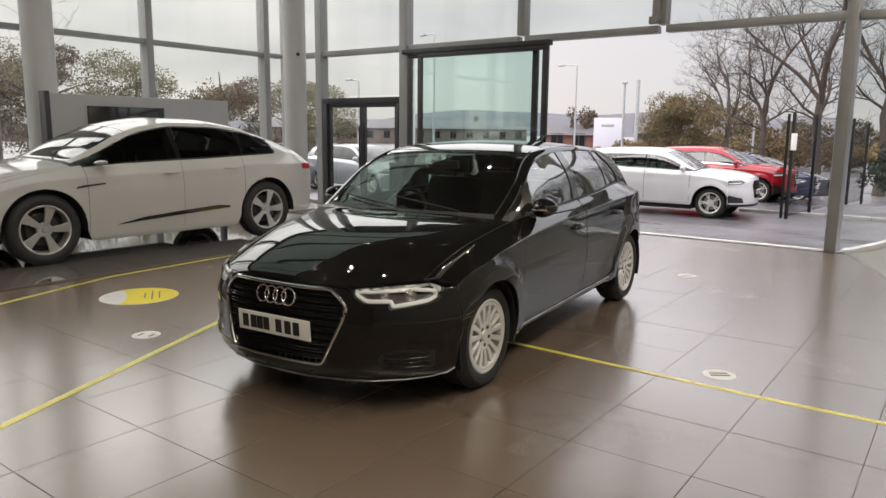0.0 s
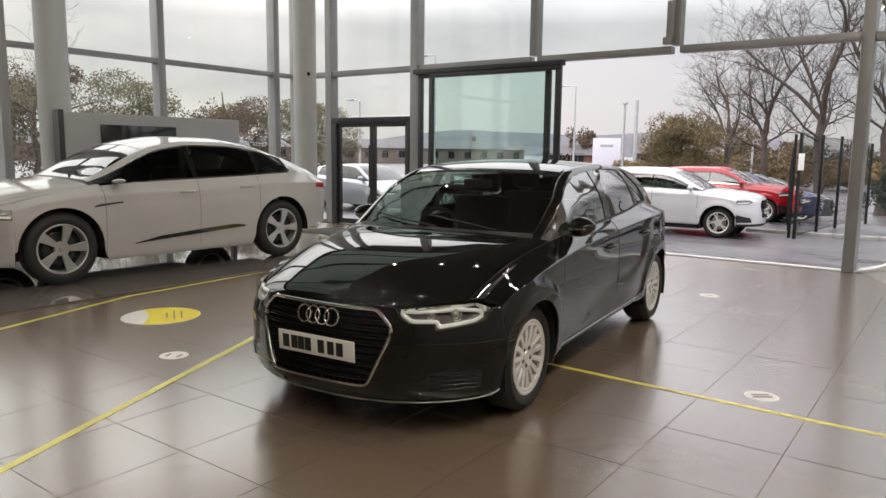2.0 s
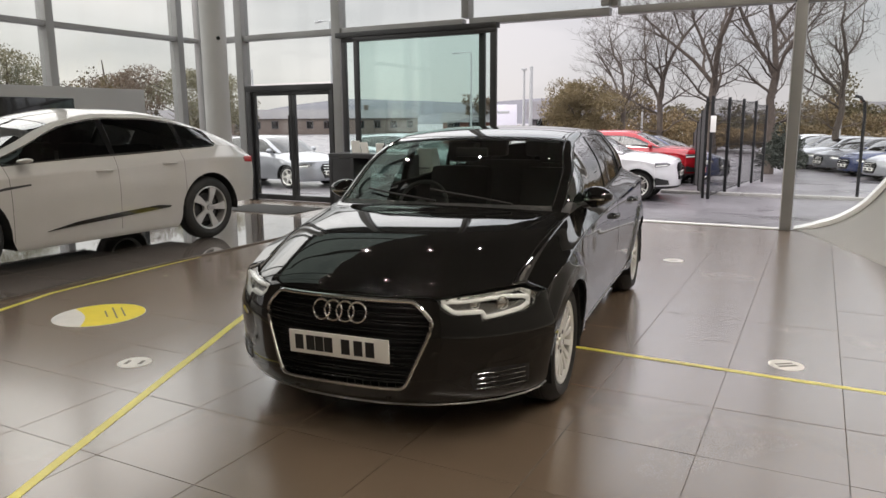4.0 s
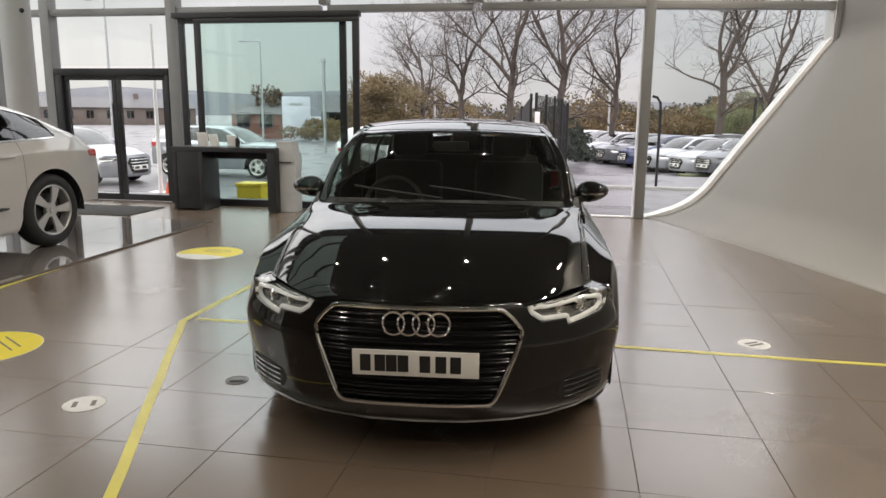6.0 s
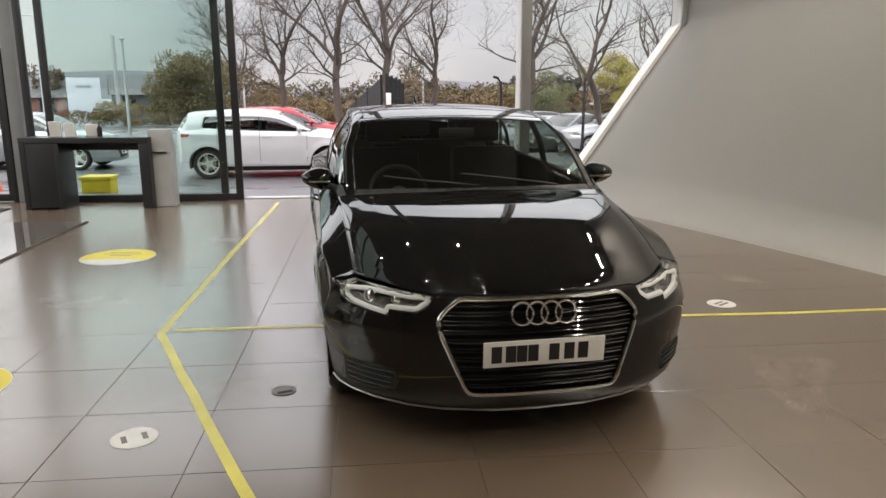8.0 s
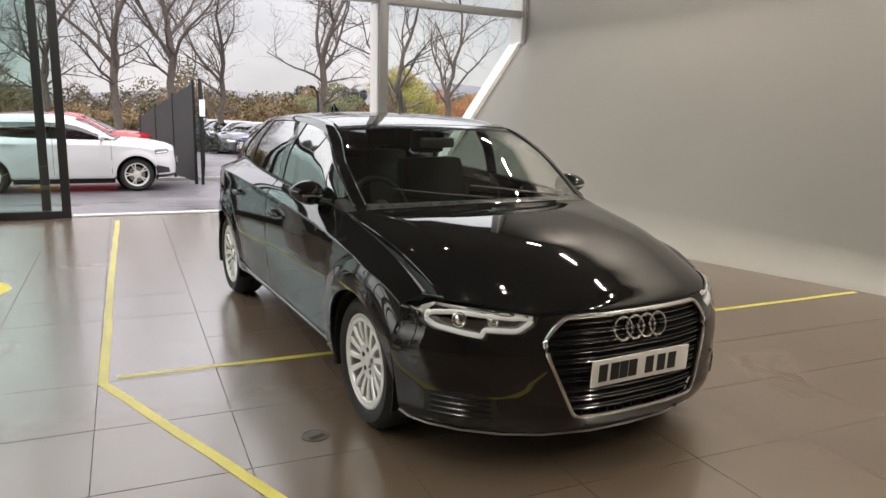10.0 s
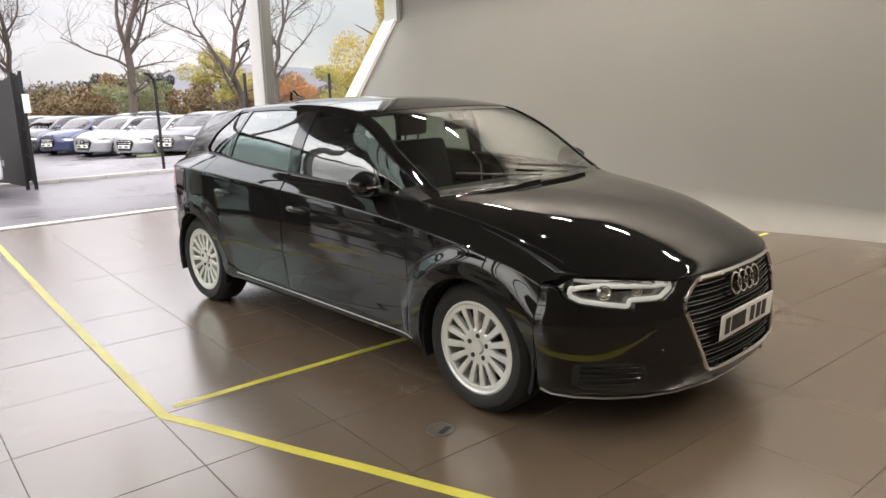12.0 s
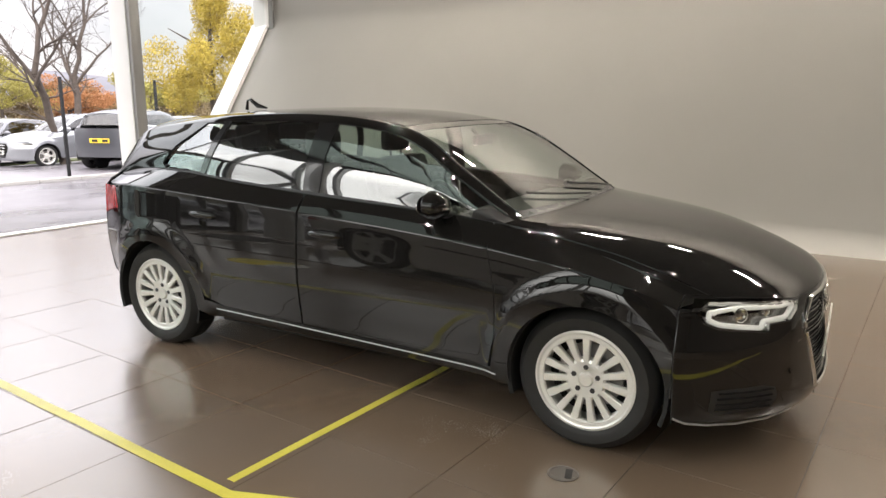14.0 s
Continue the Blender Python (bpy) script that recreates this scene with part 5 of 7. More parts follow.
def plain_car(name, label, base, fac, colour, wb, hub, r_tyre, r_rim, arch, q_end, marks, group="", place=I4, style="five", alloy=None, glass=None, cell=(0.12, 0.5), zwin=8.8, gap=0.004, slim_mirror=False):
    """A parked car: painted panels, glass, lamps, grille, plate, wheels. marks: door and window places along the car."""
    K2 = Scaled(base, *fac)
    fx, fy, fz, lift = fac[0], fac[1], fac[2], K2.lift
    ob = thing(name, label, "car", place, group)
    da, db = cell
    tall_front = len(fac) > 4
    q0 = base.q0
    cz = (hub - lift) / fz
    ra = arch / fz
    wbq = wb / fy

    def sq(q, z):
        return (q, base.s_at(q, z))

    def sw(y, z):
        """The surface place of a side-view point given in the car's own metres."""
        q, lo, hi = y / fy, 0.0, 1.6
        for _ in range(40):
            m = (lo + hi) / 2
            if K2.up(q, m) * fz + lift < z:
                lo = m
            else:
                hi = m
        return sq(q, lo)
    af = [sw(y, z) for y, z in arch_arc(0.0, hub, arch, 178, -4, 16)]
    ar = [sw(y, z) for y, z in arch_arc(wb, hub, arch, 184, 4, 16)]
    zs = base.lines(1.0)[0][1] + 0.02
    w0, d1, d2, d3, w1 = marks                    # window front, middle pillar, rear pillar, rear door edge, window end
    top = 8.95
    lower = [(q0, base.s_at(q0, cz))] + af + [sq(ra + 0.06, zs)] + [sq(q, zs) for q in np.linspace(ra + 0.1, wbq - ra - 0.1, 10)] + [sq(wbq - ra - 0.06, zs)] + ar + [sq(q_end, cz + 0.02)] + [(q_end, 7.0)] + [(q, 7.0) for q in np.linspace(q_end - 0.05, q0, 40)]
    glass = glass or M_DARKGLASS
    for mir in (False, True):
        k = dict(mirror=mir)
        sheet("side_panel", K2.at, [lower], da, db, colour, ob, **k)
        sheet("upper_panel", K2.at, [[(q, 7.005) for q in np.linspace(q0, 0.46, 10)] + [(0.46, 7.6), (q0, 7.6)]], da, db, colour, ob, **k)
        sheet("roof_rail", K2.at, [[(0.42, 8.5)] + [(q, zwin) for q in np.linspace(1.2, w1, 16)] + [(w1 + 0.08, 7.3), (w1 + 0.04, 7.01), (q_end, 7.01), (q_end, 9.2)] + [(q, 9.2) for q in np.linspace(q_end - 0.05, 0.44, 26)]], da, db, colour, ob, **k)
        sheet("window_seal", K2.at, [[(0.46, 7.0), (w1 + 0.05, 7.0), (w1 + 0.05, 7.09), (0.46, 7.09)]], 0.2, 0.1, M_CHROME if cell[0] < 0.1 else M_PLASTIC, ob, lift=0.003, rim=0.004, **k)
        for a, b in ((0.46, d1 - 0.03), (d1 + 0.03, d2 - 0.025), (d2 + 0.025, w1)):
            if a < 0.5:
                o = [(a, 7.05), (b, 7.05), (b + 0.02, zwin)] + [(q, zwin) for q in np.linspace(b, 1.2, 4)] + [(q, 8.5 + (zwin - 8.5) * (q - 0.42) / 0.78) for q in np.linspace(1.15, 0.44, 10)]
            elif b < w1:
                o = [(a, 7.05), (b, 7.05), (b - 0.02, zwin), (a + 0.02, zwin)]
            else:
                o = [(a, 7.05), (b, 7.05), (b + 0.05, 7.3), (b - 0.02, zwin - 0.4), (b - 0.12, zwin), (a - 0.04, zwin)]
            sheet("side_window", K2.at, [o], da, db, glass, ob, lift=-0.004, rim=0, **k)
        for a in (d1, d2):
            sheet("pillar", K2.at, [[(a - 0.03, 7.05), (a + 0.03, 7.05), (a + 0.03, zwin), (a - 0.03, zwin)]], da, db, M_GLOSSBLACK, ob, lift=-0.002, rim=0, **k)
        for a in (0.46, d1, d3):
            pts = [sq(a, z) for z in np.linspace(zs + 0.08, base.lines(a)[7][1] - 0.005, 8)]
            sheet("door_gap", K2.at, [[(q - gap, s) for q, s in pts] + [(q + gap, s) for q, s in pts[::-1]]], da, db, M_DARK, ob, lift=0.001, rim=0, **k)
        for a in (d1 - 0.16, d3 - 0.2):
            bm = bmesh.new()
            sgn = -1 if mir else 1
            zz = base.lines(a)[5][1] - 0.01
            sweep(bm, [Vector((sgn * K2.at(a + t, base.s_at(a + t, zz))[0] + sgn * 0.022 * math.sin(math.pi * (t + 0.1) / 0.2) ** 0.5, (a + t) * fy, K2.at(a + t, base.s_at(a + t, zz))[2])) for t in np.linspace(-0.1, 0.1, 7)], 0.011, 6, flat=1.3)
            part("door_handle", bm, colour, ob)
        sgn = -1 if mir else 1
        bm = bmesh.new()
        bmesh.ops.create_uvsphere(bm, u_segments=14, v_segments=10, radius=1)
        xb, zb = K2.at(0.62, 7)[0], K2.at(0.62, 7)[2] - 0.01
        for v in bm.verts:
            x, y, z = v.co
            if slim_mirror:
                v.co = (sgn * (xb + 0.13 + x * 0.13), 0.60 * fy + y * 0.075 - 0.03 * x, zb + 0.05 + z * 0.026 + 0.012 * x)
            else:
                v.co = (sgn * (xb + 0.115 + x * 0.10), 0.62 * fy + y * 0.06, zb + 0.07 + z * 0.066)
        if not slim_mirror:
            box(bm, min(sgn * (xb - 0.02), sgn * (xb + 0.06)), max(sgn * (xb - 0.02), sgn * (xb + 0.06)), 0.60 * fy, 0.66 * fy, zb - 0.01, zb + 0.05, 0.008)
        part("door_mirror", bm, colour, ob)
        for cy in (0.0, wb):
            bm = bmesh.new()
            rows = []
            xo = base.lines(cy / fy)[3][0] * fx - 0.02
            for i in range(17):
                a = radians(186 - 192 * i / 16)
                rows.append([bm.verts.new((sgn * x, cy + arch * math.cos(a), hub + arch * math.sin(a))) for x in (xo - 0.36, xo)])
            for a, b in zip(rows, rows[1:]):
                bm.faces.new((a[0], a[1], b[1], b[0]))
            part("arch_liner", bm, M_DARK, ob)
            wheel_parts(ob, (sgn * (xo - 0.125), cy, hub), sgn, r_tyre, r_rim, 0.215, style, alloy or M_ALLOY)
        # lamps
        hz = base.lamp_z
        sg = [(0.50, hz - 0.03), (0.60, hz - 0.075), (0.96, hz - 0.09), (0.985, hz + 0.005), (0.60, hz + 0.015)]
        pp = [(sgn * a, b) for a, b in sg]
        lamp = sheet("headlamp", K2.nose_p, [pp if sgn > 0 else pp[::-1]], 0.06, 0.05, M_LAMPGREY if tall_front else M_LAMPDARK, ob, lift=0.003, rim=0.004)
        pp = [(sgn * a, b) for a, b in ((0.56, hz - 0.035), (0.62, hz - 0.06), (0.93, hz - 0.072), (0.94, hz - 0.048), (0.64, hz - 0.035))]
        sheet("light_guide", K2.nose_p, [pp if sgn > 0 else pp[::-1]], 0.06, 0.05, M_DRL, lamp, lift=0.008, rim=0.004)
        zt = base.f["zt"](q_end)
        td = 0.07 if cell[0] < 0.09 else 0.13
        sheet("tail_lamp", K2.at, [[sq(q_end - 0.20, zt), sq(q_end - 0.17, zt - td * 0.8), sq(q_end, zt - td), sq(q_end, zt + 0.01)]], da, db, M_REDLENS, ob, lift=0.003, **k)
    sheet("bonnet", K2.at, [[(q, 7.62) for q in np.linspace(q0 + 0.006, 0.36, 10)] + [(0.39, 11)] + [(q, 14.38) for q in np.linspace(0.36, q0 + 0.006, 10)]], da * 0.7, db, colour, ob)
    sheet("windscreen", K2.at, [[(q, 9.22) for q in np.linspace(0.44, 1.16, 10)] + [(q, 12.78) for q in np.linspace(1.16, 0.44, 10)]], da * 0.7, db, M_CARGLASS if cell[0] < 0.09 else glass, ob, lift=-0.003, rim=0)
    sheet("scuttle", K2.at, [[(0.37, 7.7), (0.445, 9.2), (0.445, 12.8), (0.37, 14.3), (0.40, 11)]], da, db, M_PLASTIC, ob, lift=-0.002, rim=0)
    r1 = q_end - 0.22
    sheet("roof", K2.at, [[(q, 9.21) for q in np.linspace(1.165, r1, 16)] + [(q, 12.79) for q in np.linspace(r1, 1.165, 16)]], da, db, colour, ob)
    sheet("rear_screen", K2.at, [[(r1 + 0.01, 8.6), (q_end - 0.04, 8.2), (q_end - 0.04, 13.8), (r1 + 0.01, 13.4)]], da * 0.6, db, M_DARKGLASS, ob, rim=0)

    def rear(p, z):
        w = base.xz(q_end, base.s_at(q_end, z, 0, 7))[0]
        x = -w * math.sin(p * math.pi / 2)
        return (x * fx, (q_end + 0.2 * bow(x / w)) * fy, z * fz + lift)
    zt = base.lines(q_end)[7][1]
    tail = sheet("rear_panel", rear, [dense([(-1, cz), (1, cz), (1, zt), (-1, zt)], 0.1)], 0.15, 0.1, colour, ob)
    zn = base.f["zc"](q0)
    zl = base.lines(q0)[0][1]
    sheet("front_bumper", K2.nose_p, [dense([(-1, zl + 0.02), (1, zl + 0.02), (1, base.lines(q0)[7][1]), (0.5, zn), (-0.5, zn), (-1, base.lines(q0)[7][1])], 0.08)], 0.08, 0.06, colour, ob)
    gz = base.lamp_z
    gr = [(-0.22, gz - 0.38), (0.22, gz - 0.38), (0.30, gz - 0.10), (0.24, gz), (-0.24, gz), (-0.30, gz - 0.10)]
    grille = sheet("grille", K2.nose_p, [dense(gr, 0.05)], 0.08, 0.06, M_GLOSSBLACK, ob, lift=0.005, rim=0.006)
    for k in range(4):
        bm = bmesh.new()
        z = gz - 0.05 - 0.07 * k
        sweep(bm, [Vector(K2.nose_p(t, z)) + Vector((0, -0.010, 0)) for t in np.linspace(-0.22, 0.22, 9)], 0.008, 6)
        part("grille_bar", bm, M_CHROME, grille)
    c = Vector(K2.nose_p(0, gz - 0.24))
    pl = part("number_plate", boxed(-0.26, 0.26, c.y - 0.022, c.y - 0.012, c.z - 0.055, c.z + 0.055, 0.003), M_PLATE, ob)
    for x in (-0.15, 0.12):
        part("bar", boxed(x - 0.08, x + 0.08, c.y - 0.0235, c.y - 0.0225, c.z - 0.034, c.z + 0.034), M_PRINT, pl)
    c = Vector(rear(0, zt - 0.30))
    pl = part("number_plate", boxed(-0.26, 0.26, c.y + 0.006, c.y + 0.016, c.z - 0.055, c.z + 0.055, 0.003), M_PLATEY, ob, "yellow rear number plate with bars")
    for x in (-0.15, 0.12):
        part("bar", boxed(x - 0.08, x + 0.08, c.y + 0.0165, c.y + 0.0175, c.z - 0.034, c.z + 0.034), M_PRINT, pl)
    bm = bmesh.new()
    wx = base.lines(1.0)[3][0] * fx
    box(bm, -wx + 0.34, wx - 0.34, (q0 - 0.25) * fy, (q_end - 0.22) * fy, zl * fz + lift + 0.03, hub + 0.12, 0.02)
    box(bm, -wx + 0.13, wx - 0.13, arch + 0.06, wb - arch - 0.06, zs * fz + lift, hub + 0.05, 0.02)
    part("underbody", bm, M_DARK, ob)
    zi = base.lines(1.0)[7][1] * fz + lift
    for cx in (-0.38, 0.38):
        bm = bmesh.new()
        box(bm, cx - 0.24, cx + 0.24, 1.45 * fy, 1.62 * fy, hub, zi + 0.16, 0.06)
        box(bm, cx - 0.12, cx + 0.12, 1.55 * fy, 1.64 * fy, zi + 0.15, zi + 0.30, 0.03)
        part("front_seat", bm, M_SEAT, ob)
    part("rear_bench", boxed(-0.6, 0.6, 2.4 * fy, 2.55 * fy, hub, zi + 0.10, 0.06), M_SEAT, ob)
    bm = bmesh.new()
    box(bm, -wx + 0.16, wx - 0.16, 0.45 * fy, 0.75 * fy, hub, zi - 0.02, 0.05)
    part("dashboard", bm, M_DASH, ob)
    return ob


def recolour(ob, old, colour):
    for o in ob.children_recursive:
        if o.type == "MESH" and o.data.materials and o.data.materials[0] is old:
            o.material_slots[0].link = "OBJECT"
            o.material_slots[0].material = colour


COUPE = Skin(-0.46, 3.72, lamp_z=0.80,
             zc=[(-.46, .885), (-.2, .985), (.1, 1.055), (.40, 1.105), (.75, 1.28), (1.05, 1.43), (1.35, 1.535), (1.7, 1.588), (2.1, 1.585), (2.6, 1.52), (3.0, 1.405), (3.35, 1.255), (3.6, 1.14), (3.72, 1.02)],
             zr=[(-.46, .875), (-.2, .965), (.1, 1.03), (.40, 1.075), (.75, 1.22), (1.05, 1.365), (1.35, 1.465), (1.7, 1.518), (2.1, 1.512), (2.6, 1.445), (3.0, 1.34), (3.35, 1.215), (3.6, 1.115), (3.72, 1.005)],
             xr=[(-.46, .50), (.1, .62), (.40, .70), (.75, .72), (1.35, .66), (2.0, .64), (2.8, .62), (3.72, .58)],
             xb=[(-.46, .80), (.4, .84), (1.0, .872), (2.0, .88), (2.8, .86), (3.72, .74)],
             zb=[(-.46, .862), (-.2, .925), (.1, .985), (.4, 1.02), (1.0, 1.055), (2.0, 1.085), (2.8, 1.115), (3.3, 1.13), (3.72, 1.0)],
             w=[(-.46, .93), (0, .965), (.5, .955), (2.0, .955), (2.87, .968), (3.3, .93), (3.72, .83)],
             zt=[(-.46, .80), (0, .90), (.6, .925), (2.0, .955), (2.8, 1.0), (3.72, .97)],
             zs=[(-.46, .22), (.4, .19), (2.5, .19), (3.72, .30)],
             mid=[(-.46, .60), (0, .68), (3.72, .70)],
             bulge=[(-.46, .02), (.4, .03), (.9, .012), (3.72, .012)],
             shift=[(-.46, .46), (0, .38), (.40, .16), (.9, .16), (1.35, .12), (1.9, 0.0), (3.0, -.08), (3.72, -.2)],
             deep=[(.24, .38), (.3, .45), (.45, .47), (.75, .47), (.885, .46)])

# white electric coupe on the plinth
EV = pose(-5.66, 0.742, 0.0225, 0, 0, -7.27)
ev = plain_car("coupe_car", "pearl white electric coupe SUV parked on the gloss plinth", COUPE, (1, 1, 1), M_PEARL, 2.87, 0.382, 0.382, 0.262, 0.435, 3.72, (0.46, 1.62, 2.55, 2.50, 3.02), place=EV, style="blade", alloy=M_ALLOY2, cell=(0.07, 0.25), gap=0.0022, slim_mirror=True)
for mir in (False, True):
    sgn = -1 if mir else 1
    bl = [(0.78, 0.372), (1.2, 0.400), (1.7, 0.428), (2.25, 0.46), (2.27, 0.478), (2.10, 0.498), (1.6, 0.470), (1.1, 0.432)]
    sheet("door_blade", COUPE.at, [[(q, COUPE.s_at(q, z)) for q, z in dense(bl, 0.08)]], 0.07, 0.2, M_GLOSSBLACK, ev, "black lower door blade", lift=0.012, rim=0.014, mirror=mir)
    bm = bmesh.new()
    arc = [(q, 8.5 + 0.3 * min(1.0, (q - 0.44) / 0.76)) for q in np.linspace(0.46, 2.85, 40)] + [(2.90, 8.78), (2.98, 8.45), (3.05, 7.9), (3.08, 7.4), (3.07, 7.12)]
    sweep(bm, [Vector(COUPE.at(q, s_)) for q, s_ in arc], 0.008, 6)
    ob = part("window_trim", bm, M_CHROME, ev, "bright metal strip round the side windows")
    if mir:
        ob.matrix_basis = Matrix.Diagonal((-1, 1, 1, 1))
    sheet("badge", COUPE.at, [[(q, COUPE.s_at(q, z)) for q, z in ((0.33, 0.80), (0.66, 0.835), (0.66, 0.852), (0.42, 0.836), (0.35, 0.822))]], 0.07, 0.2, M_PLASTIC, ev, lift=0.003, rim=0.004, mirror=mir)
bm = bmesh.new()
box(bm, 0.80, 0.835, -0.08, 0.11, 0.42, 0.55, 0.015)
part("brake_caliper", bm, M_AMBER, ev, "orange front brake caliper")

# cars outside
CROSS = Skin(-0.36, 3.2, lamp_z=0.835, arches=((0.0, 0.335, 0.42, 0.52, 0.020), (2.637, 0.335, 0.42, 0.52, 0.016)),
             zc=[(-.36, .895), (-.2, .965), (0, 1.01), (.25, 1.045), (.42, 1.065), (.75, 1.235), (1.0, 1.375), (1.2, 1.455), (1.5, 1.505), (1.8, 1.512), (2.3, 1.50), (2.75, 1.465), (2.95, 1.435), (3.1, 1.23), (3.2, 1.07)],
             zr=[(-.36, .885), (-.2, .95), (0, .992), (.25, 1.025), (.42, 1.045), (.75, 1.185), (1.0, 1.32), (1.2, 1.40), (1.5, 1.45), (1.8, 1.458), (2.3, 1.445), (2.75, 1.41), (2.95, 1.37), (3.2, 1.06)],
             xr=[(-.36, .50), (0, .58), (.3, .65), (.42, .715), (.75, .71), (1.0, .665), (1.28, .635), (1.7, .625), (2.3, .612), (2.95, .57), (3.2, .60)],
             xb=[(-.36, .77), (0, .78), (.5, .79), (.75, .80), (1.3, .808), (2.0, .805), (2.6, .785), (3.2, .73)],
             zb=[(-.36, .868), (-.2, .92), (0, .96), (.25, .992), (.45, 1.01), (.75, 1.025), (1.3, 1.04), (2.0, 1.06), (2.6, 1.095), (3.2, 1.05)],
             w=[(-.36, .862), (-.1, .888), (.2, .892), (1.5, .888), (2.64, .894), (2.95, .87), (3.2, .80)],
             zt=[(-.36, .82), (-.1, .875), (.2, .905), (.6, .925), (1.5, .935), (2.3, .955), (2.8, .975), (3.2, .98)],
             zs=[(-.36, .26), (.3, .25), (2.3, .26), (3.2, .31)],
             mid=[(-.36, .58), (0, .64), (3.2, .68)],
             bulge=[(-.36, .02), (.3, .03), (.8, .018), (3.0, .018)],
             shift=[(-.36, .42), (0, .34), (.3, .18), (.42, .14), (.9, .14), (1.28, .11), (1.8, 0.0), (2.5, -.06), (2.95, -.14), (3.2, -.18)],
             deep=[(.20, .38), (.26, .45), (.34, .475), (.50, .485), (.70, .475), (.84, .455), (.90, .43)])
suv = plain_car("suv_car", "small white SUV parked on the wet forecourt", CROSS, (1.0, 0.984, 1.0, 0.0, 0.0), M_WHITECAR, 2.595, 0.335, 0.335, 0.232, 0.385, 3.2, (0.46, 1.50, 2.30, 2.42, 2.66), place=pose(-0.40, 13.66, -0.364, 0, 0, 88), style="five", cell=(0.07, 0.25), zwin=8.5)
# dark box added under the body in place of the shade there
part("side_skirt", boxed(-0.78, 0.78, 0.40, 2.18, 0.17, 0.36, 0.02), M_DARK, suv)
for sd in (1, -1):
    for cy in (0.0, 2.595):
        bm = bmesh.new()
        rows = [[bm.verts.new((sd * x, cy + r * math.cos(a), 0.335 + r * math.sin(a))) for x, r in ((0.45, 0.383), (0.86, 0.383), (0.885, 0.40))] for a in np.linspace(radians(195), radians(-15), 22)]
        for a, b in zip(rows, rows[1:]):
            for k in range(2):
                bm.faces.new((a[k], a[k + 1], b[k + 1], b[k]))
        bm.faces.new([bm.verts.new((sd * 0.45, cy + 0.39 * math.cos(a), 0.335 + 0.39 * math.sin(a))) for a in np.linspace(0, 2 * math.pi, 24, endpoint=False)])
        part("arch_liner", bm, M_DARK, suv)
SUVSKIN = Scaled(CROSS, 1.0, 0.984, 1.0, 0.0)
for sd in (1, -1):
    vp = [(sd * a, b) for a, b in ((0.52, 0.36), (0.90, 0.36), (0.94, 0.48), (0.90, 0.53), (0.56, 0.46))]
    sheet("bumper_vent", SUVSKIN.nose_p, [dense(vp if sd > 0 else vp[::-1], 0.05)], 0.06, 0.05, M_PLASTIC, suv, lift=0.004, rim=0.004)
vp = [(-0.95, 0.275), (0.95, 0.275), (0.95, 0.325), (-0.95, 0.325)]
sheet("bumper_lip", SUVSKIN.nose_p, [dense(vp, 0.05)], 0.06, 0.05, M_PLASTIC, suv, lift=0.004, rim=0.004)
red = copy_thing(suv, pose(-0.05, 18.4, gz(-0.05, 18.4) - 0.02, 0, 0, 86))
red.name = "suv_car"
tagged(red, "bright red SUV parked behind the white one")
recolour(red, M_WHITECAR, M_REDCAR)
dark_suv = copy_thing(suv, pose(10.8, 16.75, gz(10.8, 16.75), 0, 0, 113))
tagged(dark_suv, "dark grey SUV seen from behind in the car park")
recolour(dark_suv, M_WHITECAR, M_GREYCAR)
ROWLAB = {M_SILVERCAR: "silver hatchback parked in the car park row", M_GREYCAR: "dark grey hatchback parked in the car park row", M_BLUECAR: "dark blue hatchback parked in the car park row", M_WHITECAR: "white hatchback parked in the car park row"}
hb = plain_car("parked_car", ROWLAB[M_SILVERCAR], HATCH, (0.99, 0.99, 1.0, 0.0), M_SILVERCAR, 2.60, 0.305, 0.305, 0.215, 0.345, 3.2, (0.46, 1.50, 2.30, 2.42, 2.66), "cars in the car park row", pose(7.4, 24.3, gz(7.4, 24.3), 0, 0, -66), cell=(0.16, 0.5))
for k, (x, y, rz, c) in enumerate(((6.7, 26.4, -66, M_SILVERCAR), (6.1, 28.5, -66, M_BLUECAR), (5.4, 30.6, -66, M_GREYCAR), (4.7, 32.7, -66, M_SILVERCAR), (4.1, 34.8, -66, M_GREYCAR), (3.4, 37.0, -66, M_WHITECAR),
                                   (8.1, 19.0, -96, M_SILVERCAR), (7.7, 21.6, -66, M_GREYCAR), (0.3, 20.2, 86, M_BLUECAR), (0.5, 23.3, 86, M_GREYCAR),
                                   (-9.5, 13.6, 80, M_SILVERCAR), (-12.3, 12.0, 80, M_GREYCAR), (-6.3, 16.2, 84, M_SILVERCAR), (16.5, 23.0, -100, M_BLUECAR), (14.0, 28.0, -66, M_SILVERCAR), (18.5, 26, -66, M_GREYCAR), (13.0, 33, 90, M_GREYCAR))):
    o = copy_thing(hb, pose(x, y, gz(x, y), 0, 0, rz))
    recolour(o, M_SILVERCAR, c)
    tagged(o, ROWLAB[c])


